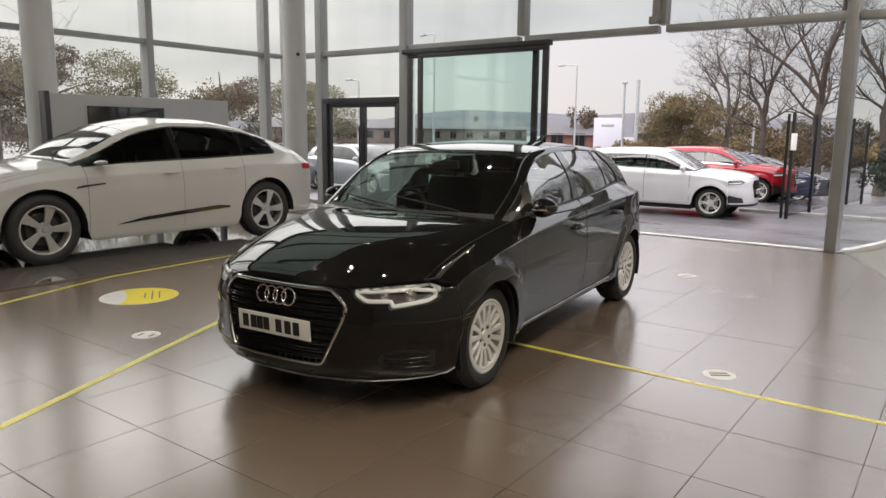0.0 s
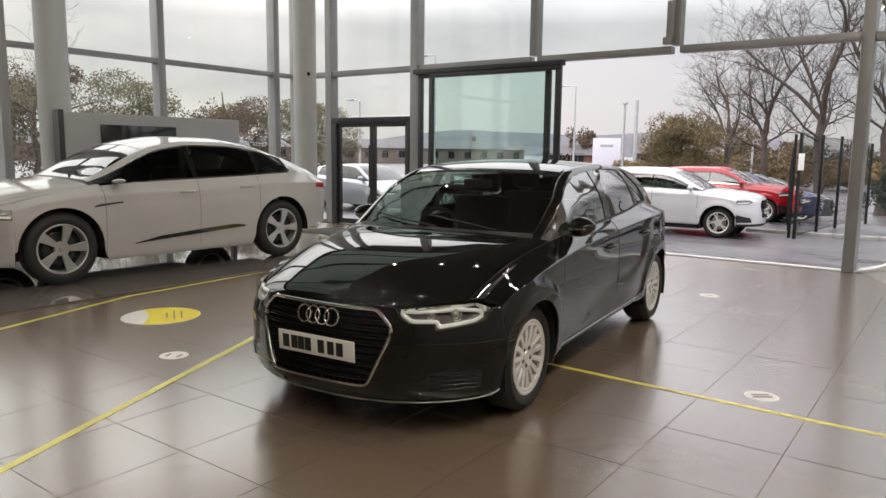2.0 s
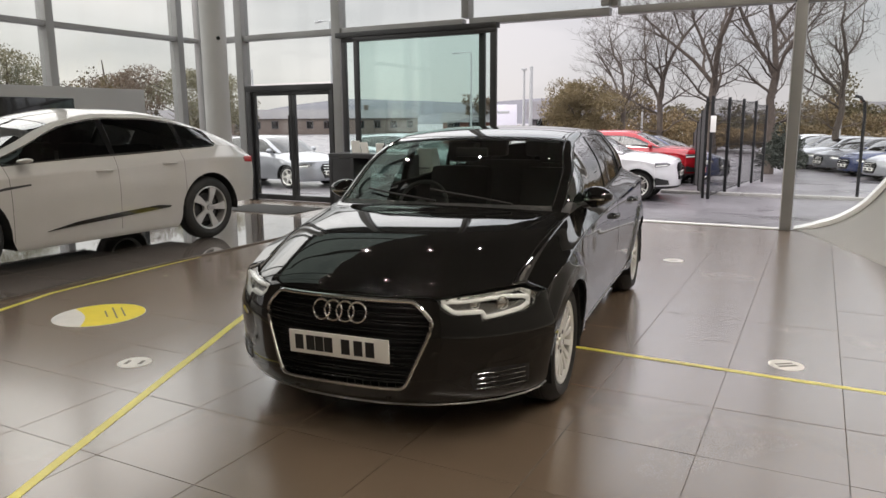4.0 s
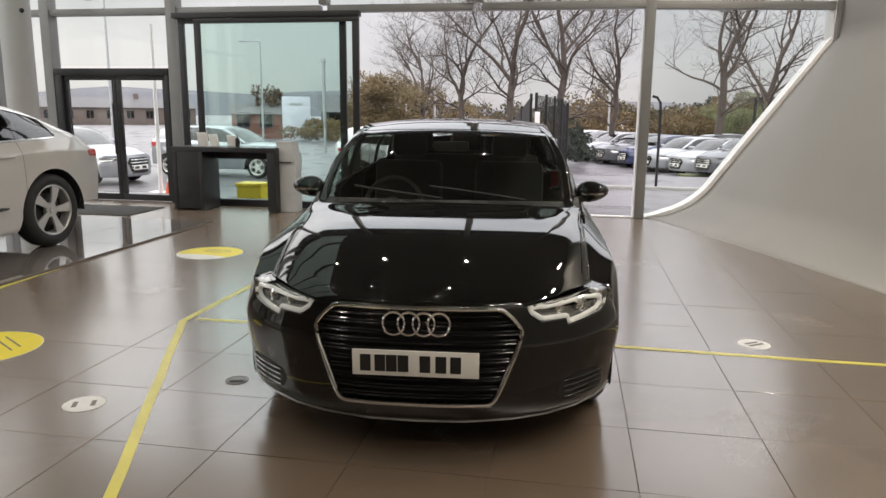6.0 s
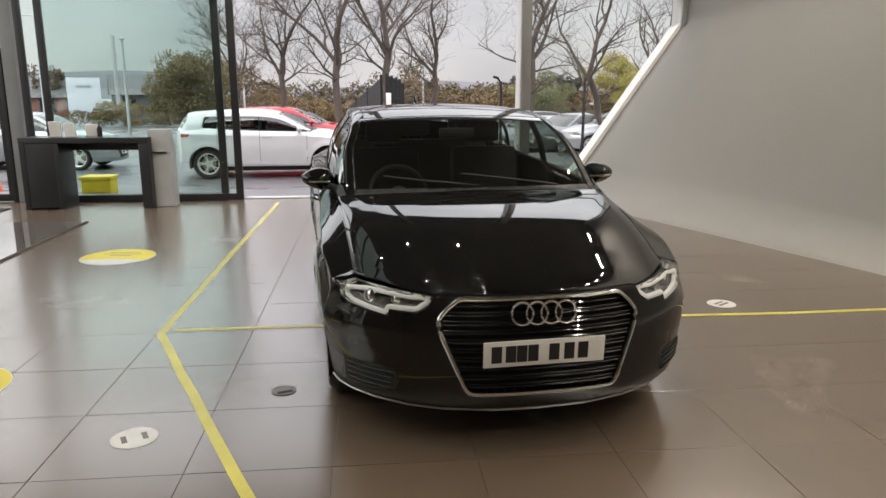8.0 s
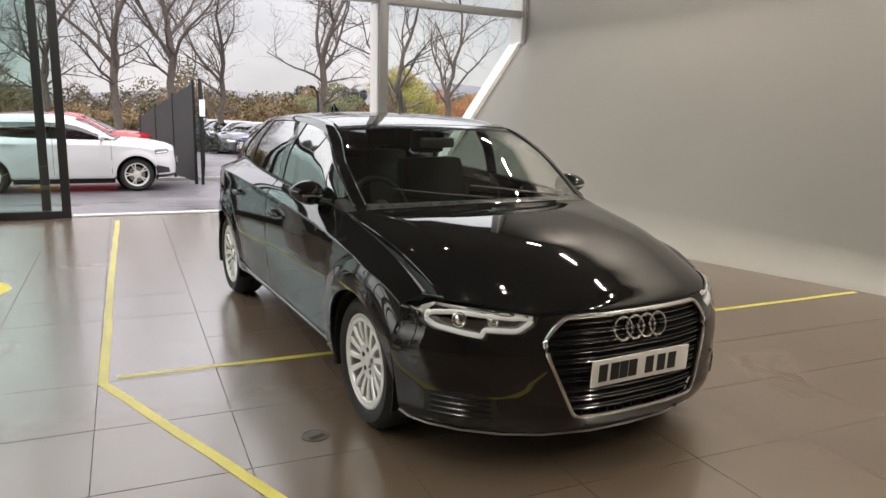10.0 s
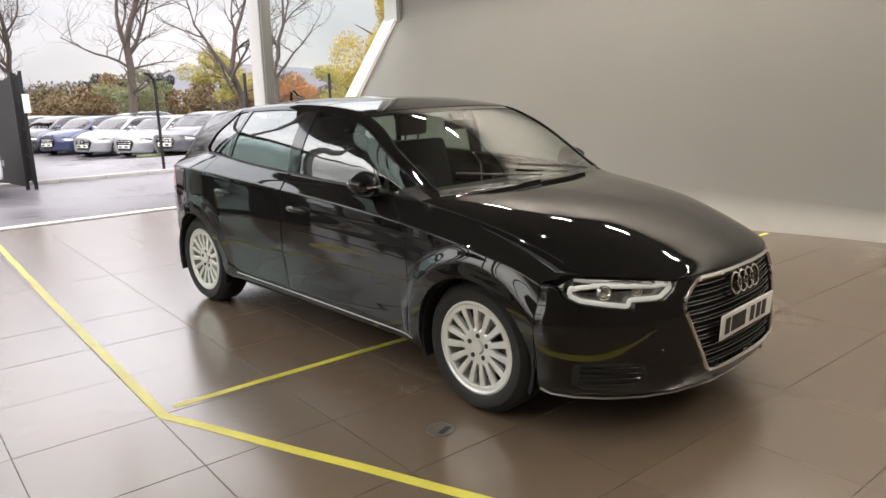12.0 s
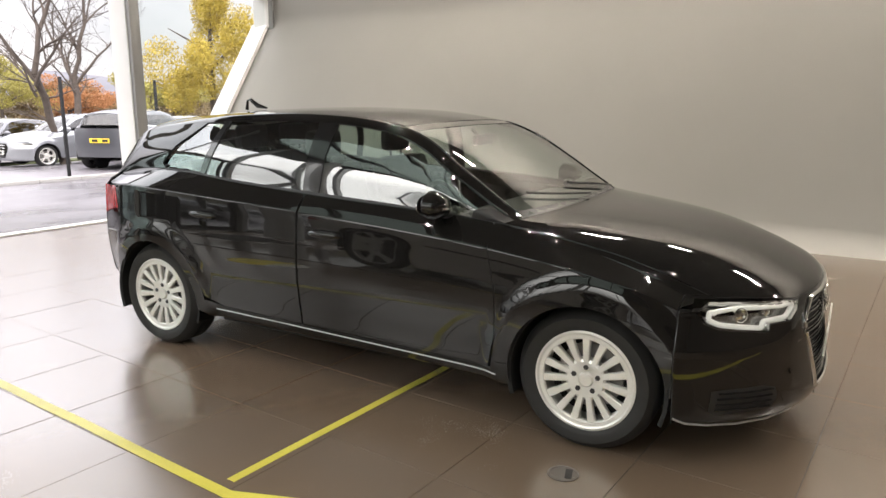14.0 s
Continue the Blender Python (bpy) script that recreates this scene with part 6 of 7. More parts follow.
# ---- things on the showroom floor ----
def tape(pts, width=0.05):
    """Flat floor tape along points, laid just proud of the tiles."""
    bm = bmesh.new()
    pts = [Vector((x, y, 0)) for x, y in pts]
    lo, hi = [], []
    for i, p in enumerate(pts):
        d1 = (p - pts[i - 1]).normalized() if i else None
        d2 = (pts[i + 1] - p).normalized() if i < len(pts) - 1 else None
        d = ((d1 or d2) + (d2 or d1)).normalized()
        n = Vector((-d.y, d.x, 0)) * width / 2 / max(0.5, abs(d.dot(d2 or d1)))
        lo.append(p - n)
        hi.append(p + n)
    top = [[bm.verts.new((v.x, v.y, 0.0022)) for v in row] for row in (lo, hi)]
    bot = [[bm.verts.new((v.x, v.y, 0.0004)) for v in row] for row in (lo, hi)]
    for i in range(len(pts) - 1):
        bm.faces.new((top[0][i], top[0][i + 1], top[1][i + 1], top[1][i]))
        bm.faces.new((bot[0][i], bot[0][i + 1], top[0][i + 1], top[0][i]))
        bm.faces.new((top[1][i], top[1][i + 1], bot[1][i + 1], bot[1][i]))
    return bm


def wavy(pts, step=0.25, amp=0.004):
    out = []
    for a, b in zip(pts, pts[1:]):
        n = max(1, int(math.dist(a, b) / step))
        out += [(a[0] + (b[0] - a[0]) * k / n + (random.uniform(-amp, amp) if k else 0), a[1] + (b[1] - a[1]) * k / n + (random.uniform(-amp, amp) if k else 0)) for k in range(n)]
    return out + [pts[-1]]


TAPE_LABEL = "yellow marking tape stuck on the floor tiles"
solo("floor_tape", tape(wavy([(-0.52, -3.05), (-1.28, -0.76), (-1.875, 1.03), (-1.67, 3.2), (-1.33, 6.6)])), M_TAPE, TAPE_LABEL, "floor tape", group="floor tapes", angle=None)
solo("floor_tape", tape(wavy([(-1.80, 1.095), (0.6, 0.885), (2.3, 0.69), (3.90, 0.58)]), 0.042), M_TAPE, TAPE_LABEL, "floor tape", group="floor tapes", angle=None)
solo("floor_tape", tape(wavy([(-3.30, -1.6), (-3.80, 0.70), (-3.74, 3.0)]), 0.045), M_TAPE, TAPE_LABEL, "floor tape", group="floor tapes", angle=None)


def sign_disc(x, y, rz, label):
    """Round social-distance floor sign: a yellow field over a white foot, with unreadable print."""
    ob = thing("floor_sign", label, "floor sign", pose(x, y, 0.0006, 0, 0, rz), "round floor signs")
    bm = bmesh.new()
    prism(bm, disc_pts(0.33, 56), 0.0012)
    part("base", bm, M_VINYL, ob)
    bm = bmesh.new()
    ch = [(0.325 * math.cos(a), 0.325 * math.sin(a)) for a in np.linspace(radians(-28), radians(208), 44)]
    wave = [(-0.287 + 0.574 * t, -0.152 + 0.05 * math.sin(t * math.pi)) for t in np.linspace(0.05, 0.95, 12)]
    prism(bm, ch + wave, 0.0008, Matrix.Translation((0, 0, 0.0013)))
    part("field", bm, M_YELLOW, ob)
    for k in range(3):
        w = (0.14, 0.18, 0.10)[k]
        part("bar", boxed(-w, w, 0.16 - 0.06 * k, 0.172 - 0.06 * k, 0.0022, 0.0027), M_INK, ob)
    return ob


sign_disc(-2.83, 0.335, -38, "yellow and white round vinyl sign on the floor")
sign_disc(-2.68, 3.42, -10, "yellow and white round vinyl sign near the doors")


def small_disc(x, y, rz, label, marks):
    ob = thing("floor_sticker", label, "floor sticker", pose(x, y, 0.0006, 0, 0, rz), "small round floor stickers")
    bm = bmesh.new()
    prism(bm, disc_pts(0.10, 40), 0.0012)
    part("base", bm, M_VINYL, ob)
    for a, b, c, d in marks:
        part("mark", boxed(a, b, c, d, 0.0013, 0.0018), M_INK, ob)


small_disc(-1.725, -0.41, 20, "small white round sticker with grey marks", ((-0.055, -0.032, -0.035, 0.035), (0.032, 0.055, -0.035, 0.035)))
small_disc(1.975, 0.98, 30, "small white round sticker with grey print", ((-0.06, 0.06, -0.030, -0.004), (-0.055, 0.055, 0.012, 0.034)))
small_disc(1.07, 4.09, 10, "small white round sticker with faded print", ((-0.04, 0.04, -0.015, 0.01),))
ob = thing("floor_socket", "small dark round floor socket lid", "floor socket", pose(-1.09, -0.01, 0.0004, 0, 0, 15))
bm = bmesh.new()
lathe(bm, [(0.062, 0.0), (0.062, 0.003), (0.052, 0.004), (0.050, 0.0025), (0.0, 0.0025)], 32)
part("lid", bm, mat("socket_lid", (0.13, 0.112, 0.098), 0.3), ob)
part("flap", boxed(-0.038, 0.038, -0.036, -0.008, 0.0026, 0.004, 0.001), M_MAT, ob)

# entrance mat
solo("door_mat", boxed(-6.25, -4.72, -1.62, -0.70, 0.0005, 0.011, 0.003), M_MAT, "black ribbed entrance mat inside the door", "door mat", HALL)

# black console table with leaflets
tbl = thing("console_table", "tall black console table beside the sliding doors", "table", HALL @ pose(-3.66, -0.62, 0))
part("tabletop", boxed(-0.80, 0.80, -0.25, 0.25, 0.86, 0.93, 0.004), M_BLACKLAM, tbl)
for x, w_ in ((-0.80, 0.07), (0.67, 0.13)):
    part("leg_panel", boxed(x, x + w_, -0.245, 0.245, 0.002, 0.858, 0.004), M_BLACKLAM, tbl)
part("leg_panel", boxed(-0.38, -0.32, -0.245, 0.245, 0.002, 0.858, 0.004), M_BLACKLAM, tbl)
part("cabinet_front", boxed(-0.728, -0.382, -0.24, -0.22, 0.03, 0.857, 0.003), M_BLACKLAM, tbl)
part("cabinet_back", boxed(-0.728, -0.382, 0.205, 0.225, 0.03, 0.857, 0.003), M_BLACKLAM, tbl)
part("back_rail", boxed(-0.318, 0.668, 0.17, 0.20, 0.74, 0.857, 0.003), M_BLACKLAM, tbl)
M_PAPER = mat("leaflet_paper", (0.72, 0.70, 0.66), 0.5, vary=0.06, scale=9)
for k, (x, y, rz) in enumerate(((-0.42, 0.0, 8), (-0.22, -0.04, -12), (0.02, 0.05, 5))):
    lf = thing("leaflet_holder", "clear leaflet holder with pale leaflets on the table", "leaflet holder", HALL @ pose(-3.66 + x, -0.62 + y, 0.931, 0, 0, rz), "leaflet holders on the table")
    part("leaflet", boxed(-0.075, 0.075, -0.012, 0.012, 0.01, 0.20 - 0.02 * k, 0.002), M_PAPER, lf, m=pose(0, 0, 0, 12, 0, 0))
    part("foot", boxed(-0.08, 0.08, -0.05, 0.05, 0.0, 0.008, 0.002), M_GREYLAM, lf)
bt = thing("sanitiser_bottle", "small dark pump bottle on the table", "bottle", HALL @ pose(-3.52, -0.66, 0.931))
bm = bmesh.new()
lathe(bm, [(0.0, 0.0), (0.03, 0.0), (0.032, 0.01), (0.032, 0.11), (0.014, 0.13), (0.012, 0.14), (0.0, 0.14)], 20)
part("body", bm, M_PLASTIC, bt)
bm = bmesh.new()
tube(bm, (0, 0, 0.138), (0, 0, 0.17), 0.005, seg=8)
tube(bm, (0, 0, 0.168), (0, -0.04, 0.165), 0.006, seg=8)
part("pump", bm, M_PLASTIC, bt)

# grey sanitiser stand beside the table
st = thing("dispenser_stand", "upright pale grey dispenser stand beside the table", "stand", HALL @ pose(-2.76, -0.60, 0))
bm = bmesh.new()
prism(bm, [(-0.14, 0.0), (0.14, 0.0), (0.14, 0.74), (0.10, 1.02), (-0.14, 1.02)], 0.24, pose(0, 0.12, 0.002, 90, 0, 0))
bmesh.ops.bevel(bm, geom=bm.edges[:], offset=0.006, segments=2, affect="EDGES")
part("body", bm, M_GREYLAM, st)
part("drip_tray", boxed(-0.09, 0.09, -0.16, -0.125, 0.72, 0.735, 0.003), M_PLASTIC, st)

# grey display wall with a screen, behind the white car
pn = thing("display_panel", "grey free-standing display panel with a dark screen", "display panel", HALL @ pose(-7.02, -4.05, 0))
part("panel", boxed(-0.06, 0.06, -1.25, 1.78, 0.98, 1.95, 0.008), mat("panel_grey", (0.30, 0.30, 0.29), 0.55, vary=0.06, scale=2), pn)
part("side_post", boxed(-0.07, 0.09, -1.33, -1.252, 0.002, 1.98, 0.006), M_BLACKALU, pn)
part("side_post", boxed(-0.05, 0.05, 1.60, 1.68, 0.002, 0.978, 0.006), M_BLACKALU, pn)
part("screen", boxed(0.062, 0.095, -0.72, 0.52, 1.08, 1.79, 0.006), M_GLOSSBLACK, pn, "black switched-off screen")
bm = bmesh.new()
bmesh.ops.create_uvsphere(bm, u_segments=16, v_segments=10, radius=0.035)
cam_ = thing("security_camera", "small dark dome camera on the column", "security camera", HALL @ pose(-6.74, -0.82, 2.86))
part("dome", bm, M_GLOSSBLACK, cam_, smooth=True)
part("bracket", boxed(-0.06, 0.0, -0.02, 0.02, -0.01, 0.03, 0.004), M_ALU, cam_)
# hanging bracket under the roof, over the wide opening
bk = thing("roller_bracket", "grey metal bracket on the glass front", "bracket", HALL @ pose(-0.16, -0.14, TR + 0.10))
part("plate", boxed(-0.05, 0.05, -0.04, 0.035, 0.02, 0.55, 0.006), M_ALU, bk)
part("foot", boxed(-0.09, 0.03, -0.05, 0.035, -0.04, 0.06, 0.006), M_ALU, bk)


# ---- outside ----
M_BARK = mat("bark", (0.075, 0.060, 0.050), 0.9, vary=0.3, scale=8, bump=0.5, bump_scale=40)
M_LEAFY = mat("yellow_leaves", (0.40, 0.30, 0.04), 0.7, vary=0.35, scale=1.4)
M_LEAFG = mat("green_leaves", (0.13, 0.145, 0.065), 0.7, vary=0.35, scale=1.2)
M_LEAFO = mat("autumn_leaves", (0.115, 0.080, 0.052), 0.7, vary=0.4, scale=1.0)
M_LEAFD = mat("olive_leaves", (0.085, 0.068, 0.03), 0.7, vary=0.35, scale=0.9)
M_LEAFL = mat("olive_yellow_leaves", (0.27, 0.24, 0.05), 0.7, vary=0.35, scale=1.0)
M_SCRUB = mat("autumn_scrub_leaves", (0.150, 0.105, 0.048), 0.75, vary=0.5, scale=0.35, world_grain=True)
# paler olive with some haze mixed into the leaf colour
M_LEAFM = mat("hazed_olive_leaves", (0.16, 0.145, 0.085), 0.7, vary=0.35, scale=1.2)
M_LEAFB = mat("olive_brown_leaves", (0.15, 0.115, 0.055), 0.7, vary=0.4, scale=0.9)
M_ORANGE = mat("orange_leaves", (0.30, 0.13, 0.045), 0.7, vary=0.35, scale=1.0)
M_HEDGE = mat("hedge_leaves", (0.016, 0.022, 0.014), 0.7, vary=0.35, scale=3)
M_BRICK = mat("red_brick", (0.19, 0.085, 0.065), 0.85, vary=0.25, scale=3, bump=0.3, bump_scale=20)
M_BROWN = mat("brown_brick", (0.14, 0.11, 0.095), 0.85, vary=0.25, scale=3, bump=0.3, bump_scale=20)
M_SLATE = mat("slate_roof", (0.085, 0.08, 0.085), 0.7, vary=0.25, scale=2)
M_STEEL = mat("galvanised_steel", (0.40, 0.41, 0.42), 0.5, metal=0.4, vary=0.12, scale=6)
M_FENCE = mat("black_fence_paint", (0.008, 0.008, 0.009), 0.85, vary=0.1)
M_KERB = mat("concrete_kerb", (0.36, 0.35, 0.33), 0.85, vary=0.18, scale=5, bump=0.3, bump_scale=60)
M_HILL = mat("far_hill", (0.085, 0.085, 0.10), 0.95, vary=0.2, scale=0.02)
M_GRASS = mat("grass", (0.07, 0.08, 0.035), 0.9, vary=0.3, scale=2, bump=0.5, bump_scale=60)
M_CONE = mat("orange_cone", (0.75, 0.10, 0.03), 0.5, vary=0.08)
M_GRIT = mat("yellow_plastic", (0.75, 0.55, 0.02), 0.45, vary=0.08)
GZ = -0.364


def branch(bm, a, d, length, r, depth, rng, seg=7):
    """A crooked limb with side limbs along its whole length."""
    pts, p, dd = [Vector(a)], Vector(a), Vector(d).normalized()
    n = 6 if depth > 1 else 4
    radii = [r]
    for k in range(n):
        dd = (dd + Vector((rng.uniform(-1, 1), rng.uniform(-1, 1), rng.uniform(-0.45, 0.6))) * 0.30).normalized()
        p = p + dd * length / n
        pts.append(p.copy())
        radii.append(max(0.004, r * (1 - 0.72 * (k + 1) / n)))
    sweep(bm, pts, radii, seg if depth > 2 else (4 if depth > 1 else 3))
    if depth <= 0:
        return
    kids = 5 if depth > 1 else 4
    for k in range(kids):
        at = min(n, 1 + int((k + rng.random()) * n / kids))
        along = (pts[at] - pts[at - 1]).normalized()
        side = Vector((rng.uniform(-1, 1), rng.uniform(-1, 1), rng.uniform(-0.35, 0.75))).normalized()
        nd = (along * 0.62 + side * 0.75).normalized()
        branch(bm, pts[at], nd, length * rng.uniform(0.42, 0.68), max(0.004, radii[at] * rng.uniform(0.55, 0.8)), depth - 1, rng, 5)


def bare_tree(x, y, h, seed, label="bare winter tree with dark forking branches", depth=4, lean=(0, 0)):
    rng = random.Random(seed)
    ob = thing("tree", label, "tree", pose(x, y, gz(x, y) - 0.05), "bare trees")
    bm = bmesh.new()
    r = h * 0.0155
    pts = [Vector((lean[0] * t * t, lean[1] * t * t, h * 0.38 * t)) + Vector((rng.uniform(-0.09, 0.09), rng.uniform(-0.09, 0.09), 0)) * (1 if t else 0) for t in (0, 0.25, 0.5, 0.75, 1)]
    sweep(bm, pts, [r * 1.5, r * 1.12, r, r * 0.95, r * 0.9], 10)
    part("trunk", bm, M_BARK, ob)
    bm = bmesh.new()
    for k in range(5):
        a = k * 2.4 + rng.uniform(0, 0.8)
        tilt = (0.18, 0.55, 0.8, 1.1, 1.5)[k]
        d = Vector((math.cos(a) * tilt, math.sin(a) * tilt, 1))
        branch(bm, pts[-1] - Vector((0, 0, 0.022 * h * k)), d, h * (0.50, 0.40, 0.36, 0.30, 0.26)[k], r * (0.80, 0.60, 0.52, 0.44, 0.38)[k], depth if k < 3 else depth - 1, rng)
    for k in range(3):
        a = rng.uniform(0, 6.3)
        branch(bm, pts[2 + k % 2], Vector((math.cos(a), math.sin(a), 0.35)), h * 0.18, r * 0.30, depth - 2, rng)
    part("crown", bm, M_BARK, ob, angle=60)
    return ob


def leaf_cloud(bm, centre, size, n, leaf, rng, blobs=14):
    """A crown of many small leaves gathered in uneven clumps."""
    cs = []
    for _ in range(blobs):
        v = Vector((rng.gauss(0, 0.45), rng.gauss(0, 0.45), rng.gauss(0, 0.42)))
        cs.append((Vector((v.x * size[0], v.y * size[1], v.z * size[2])), rng.uniform(0.22, 0.42)))
    for _ in range(n):
        c, r = rng.choice(cs)
        v = Vector((rng.gauss(0, 1), rng.gauss(0, 1), rng.gauss(0, 1))).normalized() * r * rng.uniform(0.55, 1.05)
        p = Vector(centre) + c + Vector((v.x * size[0], v.y * size[1], v.z * size[2]))
        if p.z < 0.1:
            continue
        q = Euler((rng.uniform(0, 6.3), rng.uniform(0, 6.3), rng.uniform(0, 6.3))).to_matrix()
        s = leaf * rng.uniform(0.6, 1.3)
        vs = [bm.verts.new(p + q @ Vector(o) * s) for o in ((-0.5, 0, 0), (0, -0.32, 0.06), (0.5, 0, 0), (0, 0.32, 0.06))]
        bm.faces.new(vs)


def leafy_tree(x, y, h, w, material, label, seed, n=2600, leaf=0.16, name="tree", low=0.45, group="leafy trees", blobs=14):
    rng = random.Random(seed)
    ob = thing(name, label, "tree" if name == "tree" else "bush", pose(x, y, gz(x, y) - 0.05), group)
    bm = bmesh.new()
    sweep(bm, [(0, 0, 0), (rng.uniform(-0.1, 0.1), 0, h * 0.3), (rng.uniform(-0.2, 0.2), 0.1, h * 0.6), (0.1, 0, h * 0.9)], [h * 0.024, h * 0.018, h * 0.012, h * 0.004], 8)
    for k in range(6):
        a, z = rng.uniform(0, 6.3), h * rng.uniform(0.3, 0.65)
        sweep(bm, [(0, 0, z), (math.cos(a) * w * 0.2, math.sin(a) * w * 0.2, z + h * 0.10), (math.cos(a) * w * 0.38, math.sin(a) * w * 0.38, z + h * 0.16)], [h * 0.010, h * 0.006, h * 0.002], 5)
    part("trunk", bm, M_BARK, ob)
    bm = bmesh.new()
    leaf_cloud(bm, (0, 0, h * (0.5 + low * 0.25)), (w * 0.5, w * 0.5, h * 0.36), n, leaf, rng, blobs)
    part("crown", bm, material, ob, angle=None)
    return ob


# bare trees along the far edge of the car park
bare_tree(0.5, 27.5, 10.0, 11)
bare_tree(2.7, 28.4, 10.5, 5)
bare_tree(-1.8, 30.5, 8.5, 23)
bare_tree(-4.2, 36.0, 8.5, 31)
bare_tree(10.8, 33.4, 12.0, 42)
bare_tree(5.6, 33.0, 9.0, 8)
bare_tree(13.6, 25.0, 8.0, 77, depth=3)
bare_tree(8.6, 18.3, 6.5, 64, "bare crooked tree with heavy leaning limbs", depth=3, lean=(-0.9, -0.3))
leafy_tree(17.4, 21.8, 7.2, 4.2, M_LEAFY, "bright yellow autumn tree beside the car park", 3, 34000, 0.085)
leafy_tree(18.3, 38.6, 4.6, 5.2, M_LEAFL, "low yellow-green tree beyond the parked cars", 4, 14000, 0.09)
leafy_tree(14.0, 41.0, 3.4, 4.4, M_LEAFG, "low green tree beyond the parked cars", 14, 9000, 0.10)
leafy_tree(17.7, 45.7, 3.4, 2.0, M_HEDGE, "small dark green conifer-like tree", 15, 4500, 0.12)
leafy_tree(13.6, 47.3, 3.8, 2.4, M_HEDGE, "small dark green conifer-like tree", 17, 5000, 0.12)
leafy_tree(21.0, 37.0, 3.6, 4.2, M_ORANGE, "rusty orange autumn tree beyond the parked cars", 16, 13000, 0.09)
leafy_tree(26.0, 36.5, 4.0, 5.2, M_LEAFL, "olive-green hedge tree beyond the parked cars", 18, 13000, 0.10)
leafy_tree(-6.6, 35.5, 5.0, 4.1, M_LEAFB, "large round olive-brown bush", 6, 30000, 0.10, "bush", 0.0, "bushes", 40)
leafy_tree(-19.5, 57.0, 5.0, 2.6, M_LEAFO, "thin brown autumn tree beside the road", 9, 1600, 0.22)
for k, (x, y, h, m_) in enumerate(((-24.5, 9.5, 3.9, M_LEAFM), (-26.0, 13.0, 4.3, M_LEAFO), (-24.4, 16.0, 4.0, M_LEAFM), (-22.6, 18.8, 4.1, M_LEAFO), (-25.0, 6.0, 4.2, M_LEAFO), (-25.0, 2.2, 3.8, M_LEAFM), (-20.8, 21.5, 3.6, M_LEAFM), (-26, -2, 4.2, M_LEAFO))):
    leafy_tree(x, y, h + 0.7, 6.0, m_, "misty autumn tree outside the side windows" if m_ is M_LEAFO else "olive tree outside the side windows, haze put into its leaf colour", 50 + k, 17000, 0.085)
bare_tree(-23.5, 11.0, 6.0, 91, depth=3)

# far hedge and scrub as one loose mass
rng = random.Random(99)
bm = bmesh.new()
for k in range(46):
    t = k / 45
    leaf_cloud(bm, (-14 + 60 * t, 52 - 14 * t + rng.uniform(-2, 2), 0.9), (2.2, 1.6, rng.uniform(1.0, 2.2)), 3000, 0.17, rng, 9)
solo("scrub", bm, M_SCRUB, "brown autumn scrub along the far edge", "scrub", pose(0, 0, GZ - 0.45), kind="stuff", angle=None)
bm = bmesh.new()
for k in range(40):
    t = k / 39
    leaf_cloud(bm, (-10 + 70 * t, 66 - 12 * t + rng.uniform(-3, 3), 1.2), (3.2, 2.0, rng.uniform(1.5, 3.0)), 2300, 0.24, rng, 9)
solo("scrub", bm, M_LEAFD, "olive brown scrub and far trees", "scrub", pose(0, 0, GZ - 0.45), kind="stuff", angle=None)

bm = bmesh.new()
for k in range(16):
    t = k / 15
    leaf_cloud(bm, (-27.5 + 5.5 * t + rng.uniform(-1, 1), -5 + 29 * t, 1.3), (1.8, 1.8, rng.uniform(1.6, 2.6)), 2200, 0.11, rng, 9)
solo("scrub", bm, M_LEAFD, "misty olive scrub outside the side windows", "scrub", pose(0, 0, GZ), kind="stuff", angle=None)

# far hills
bm = bmesh.new()
N = 90
rows = []
for i in range(N + 1):
    a = radians(-75 + 150 * i / N)
    h = 11 + 5 * math.sin(i * 0.21 + 1.0) + 3 * math.sin(i * 0.53) + 1.2 * noise.noise((i * 0.4, 0, 3))
    rows.append([bm.verts.new((d * math.sin(a), d * math.cos(a), z)) for d, z in ((330, GZ - 1), (400, h * 0.55), (520, h), (700, h * 0.4))])
for a, b in zip(rows, rows[1:]):
    for k in range(3):
        bm.faces.new((a[k], b[k], b[k + 1], a[k + 1]))
solo("hills", bm, M_HILL, "low blue-grey hills on the horizon", "hills", kind="structure")

# black mesh fence beside the parked cars
FEN = pose(1.02, 13.72, GZ, 0, 0, -11.0)
fence = thing("fence", "tall black mesh fence with square posts", "fence", FEN)
BAY = 1.68
for k in range(5):
    x, y = (FEN @ Vector((0, k * BAY, 0))).xy
    dz = gz(x, y) - GZ
    part("post", boxed(-0.032, 0.032, k * BAY - 0.032, k * BAY + 0.032, dz, dz + 2.30, 0.004), M_FENCE, fence)
for k in range(4):
    x, y = (FEN @ Vector((0, (k + 0.5) * BAY, 0))).xy
    dz = gz(x, y) - GZ
    bm = bmesh.new()
    y0, y1 = k * BAY + 0.033, (k + 1) * BAY - 0.033
    for i in range(31):
        y = y0 + (y1 - y0) * i / 30
        box(bm, -0.0025, 0.0025, y - 0.0015, y + 0.0015, dz + 0.05, dz + 2.25)
    for z in (0.08, 0.6, 1.15, 1.7, 2.22):
        box(bm, -0.008, 0.008, y0, y1, dz + z - 0.004, dz + z + 0.004)
    part("mesh_panel", bm, M_FENCE, fence)
part("sign_plate", boxed(-0.02, 0.10, -0.046, -0.034, 1.50, 1.86, 0.003), M_WHITE, fence, "small white sign plate on the end post")
screen = thing("fence_screen", "black close-boarded screen that steps down behind the parked cars", "fence", pose(0.90, 13.85, GZ, 0, 0, 6.0))
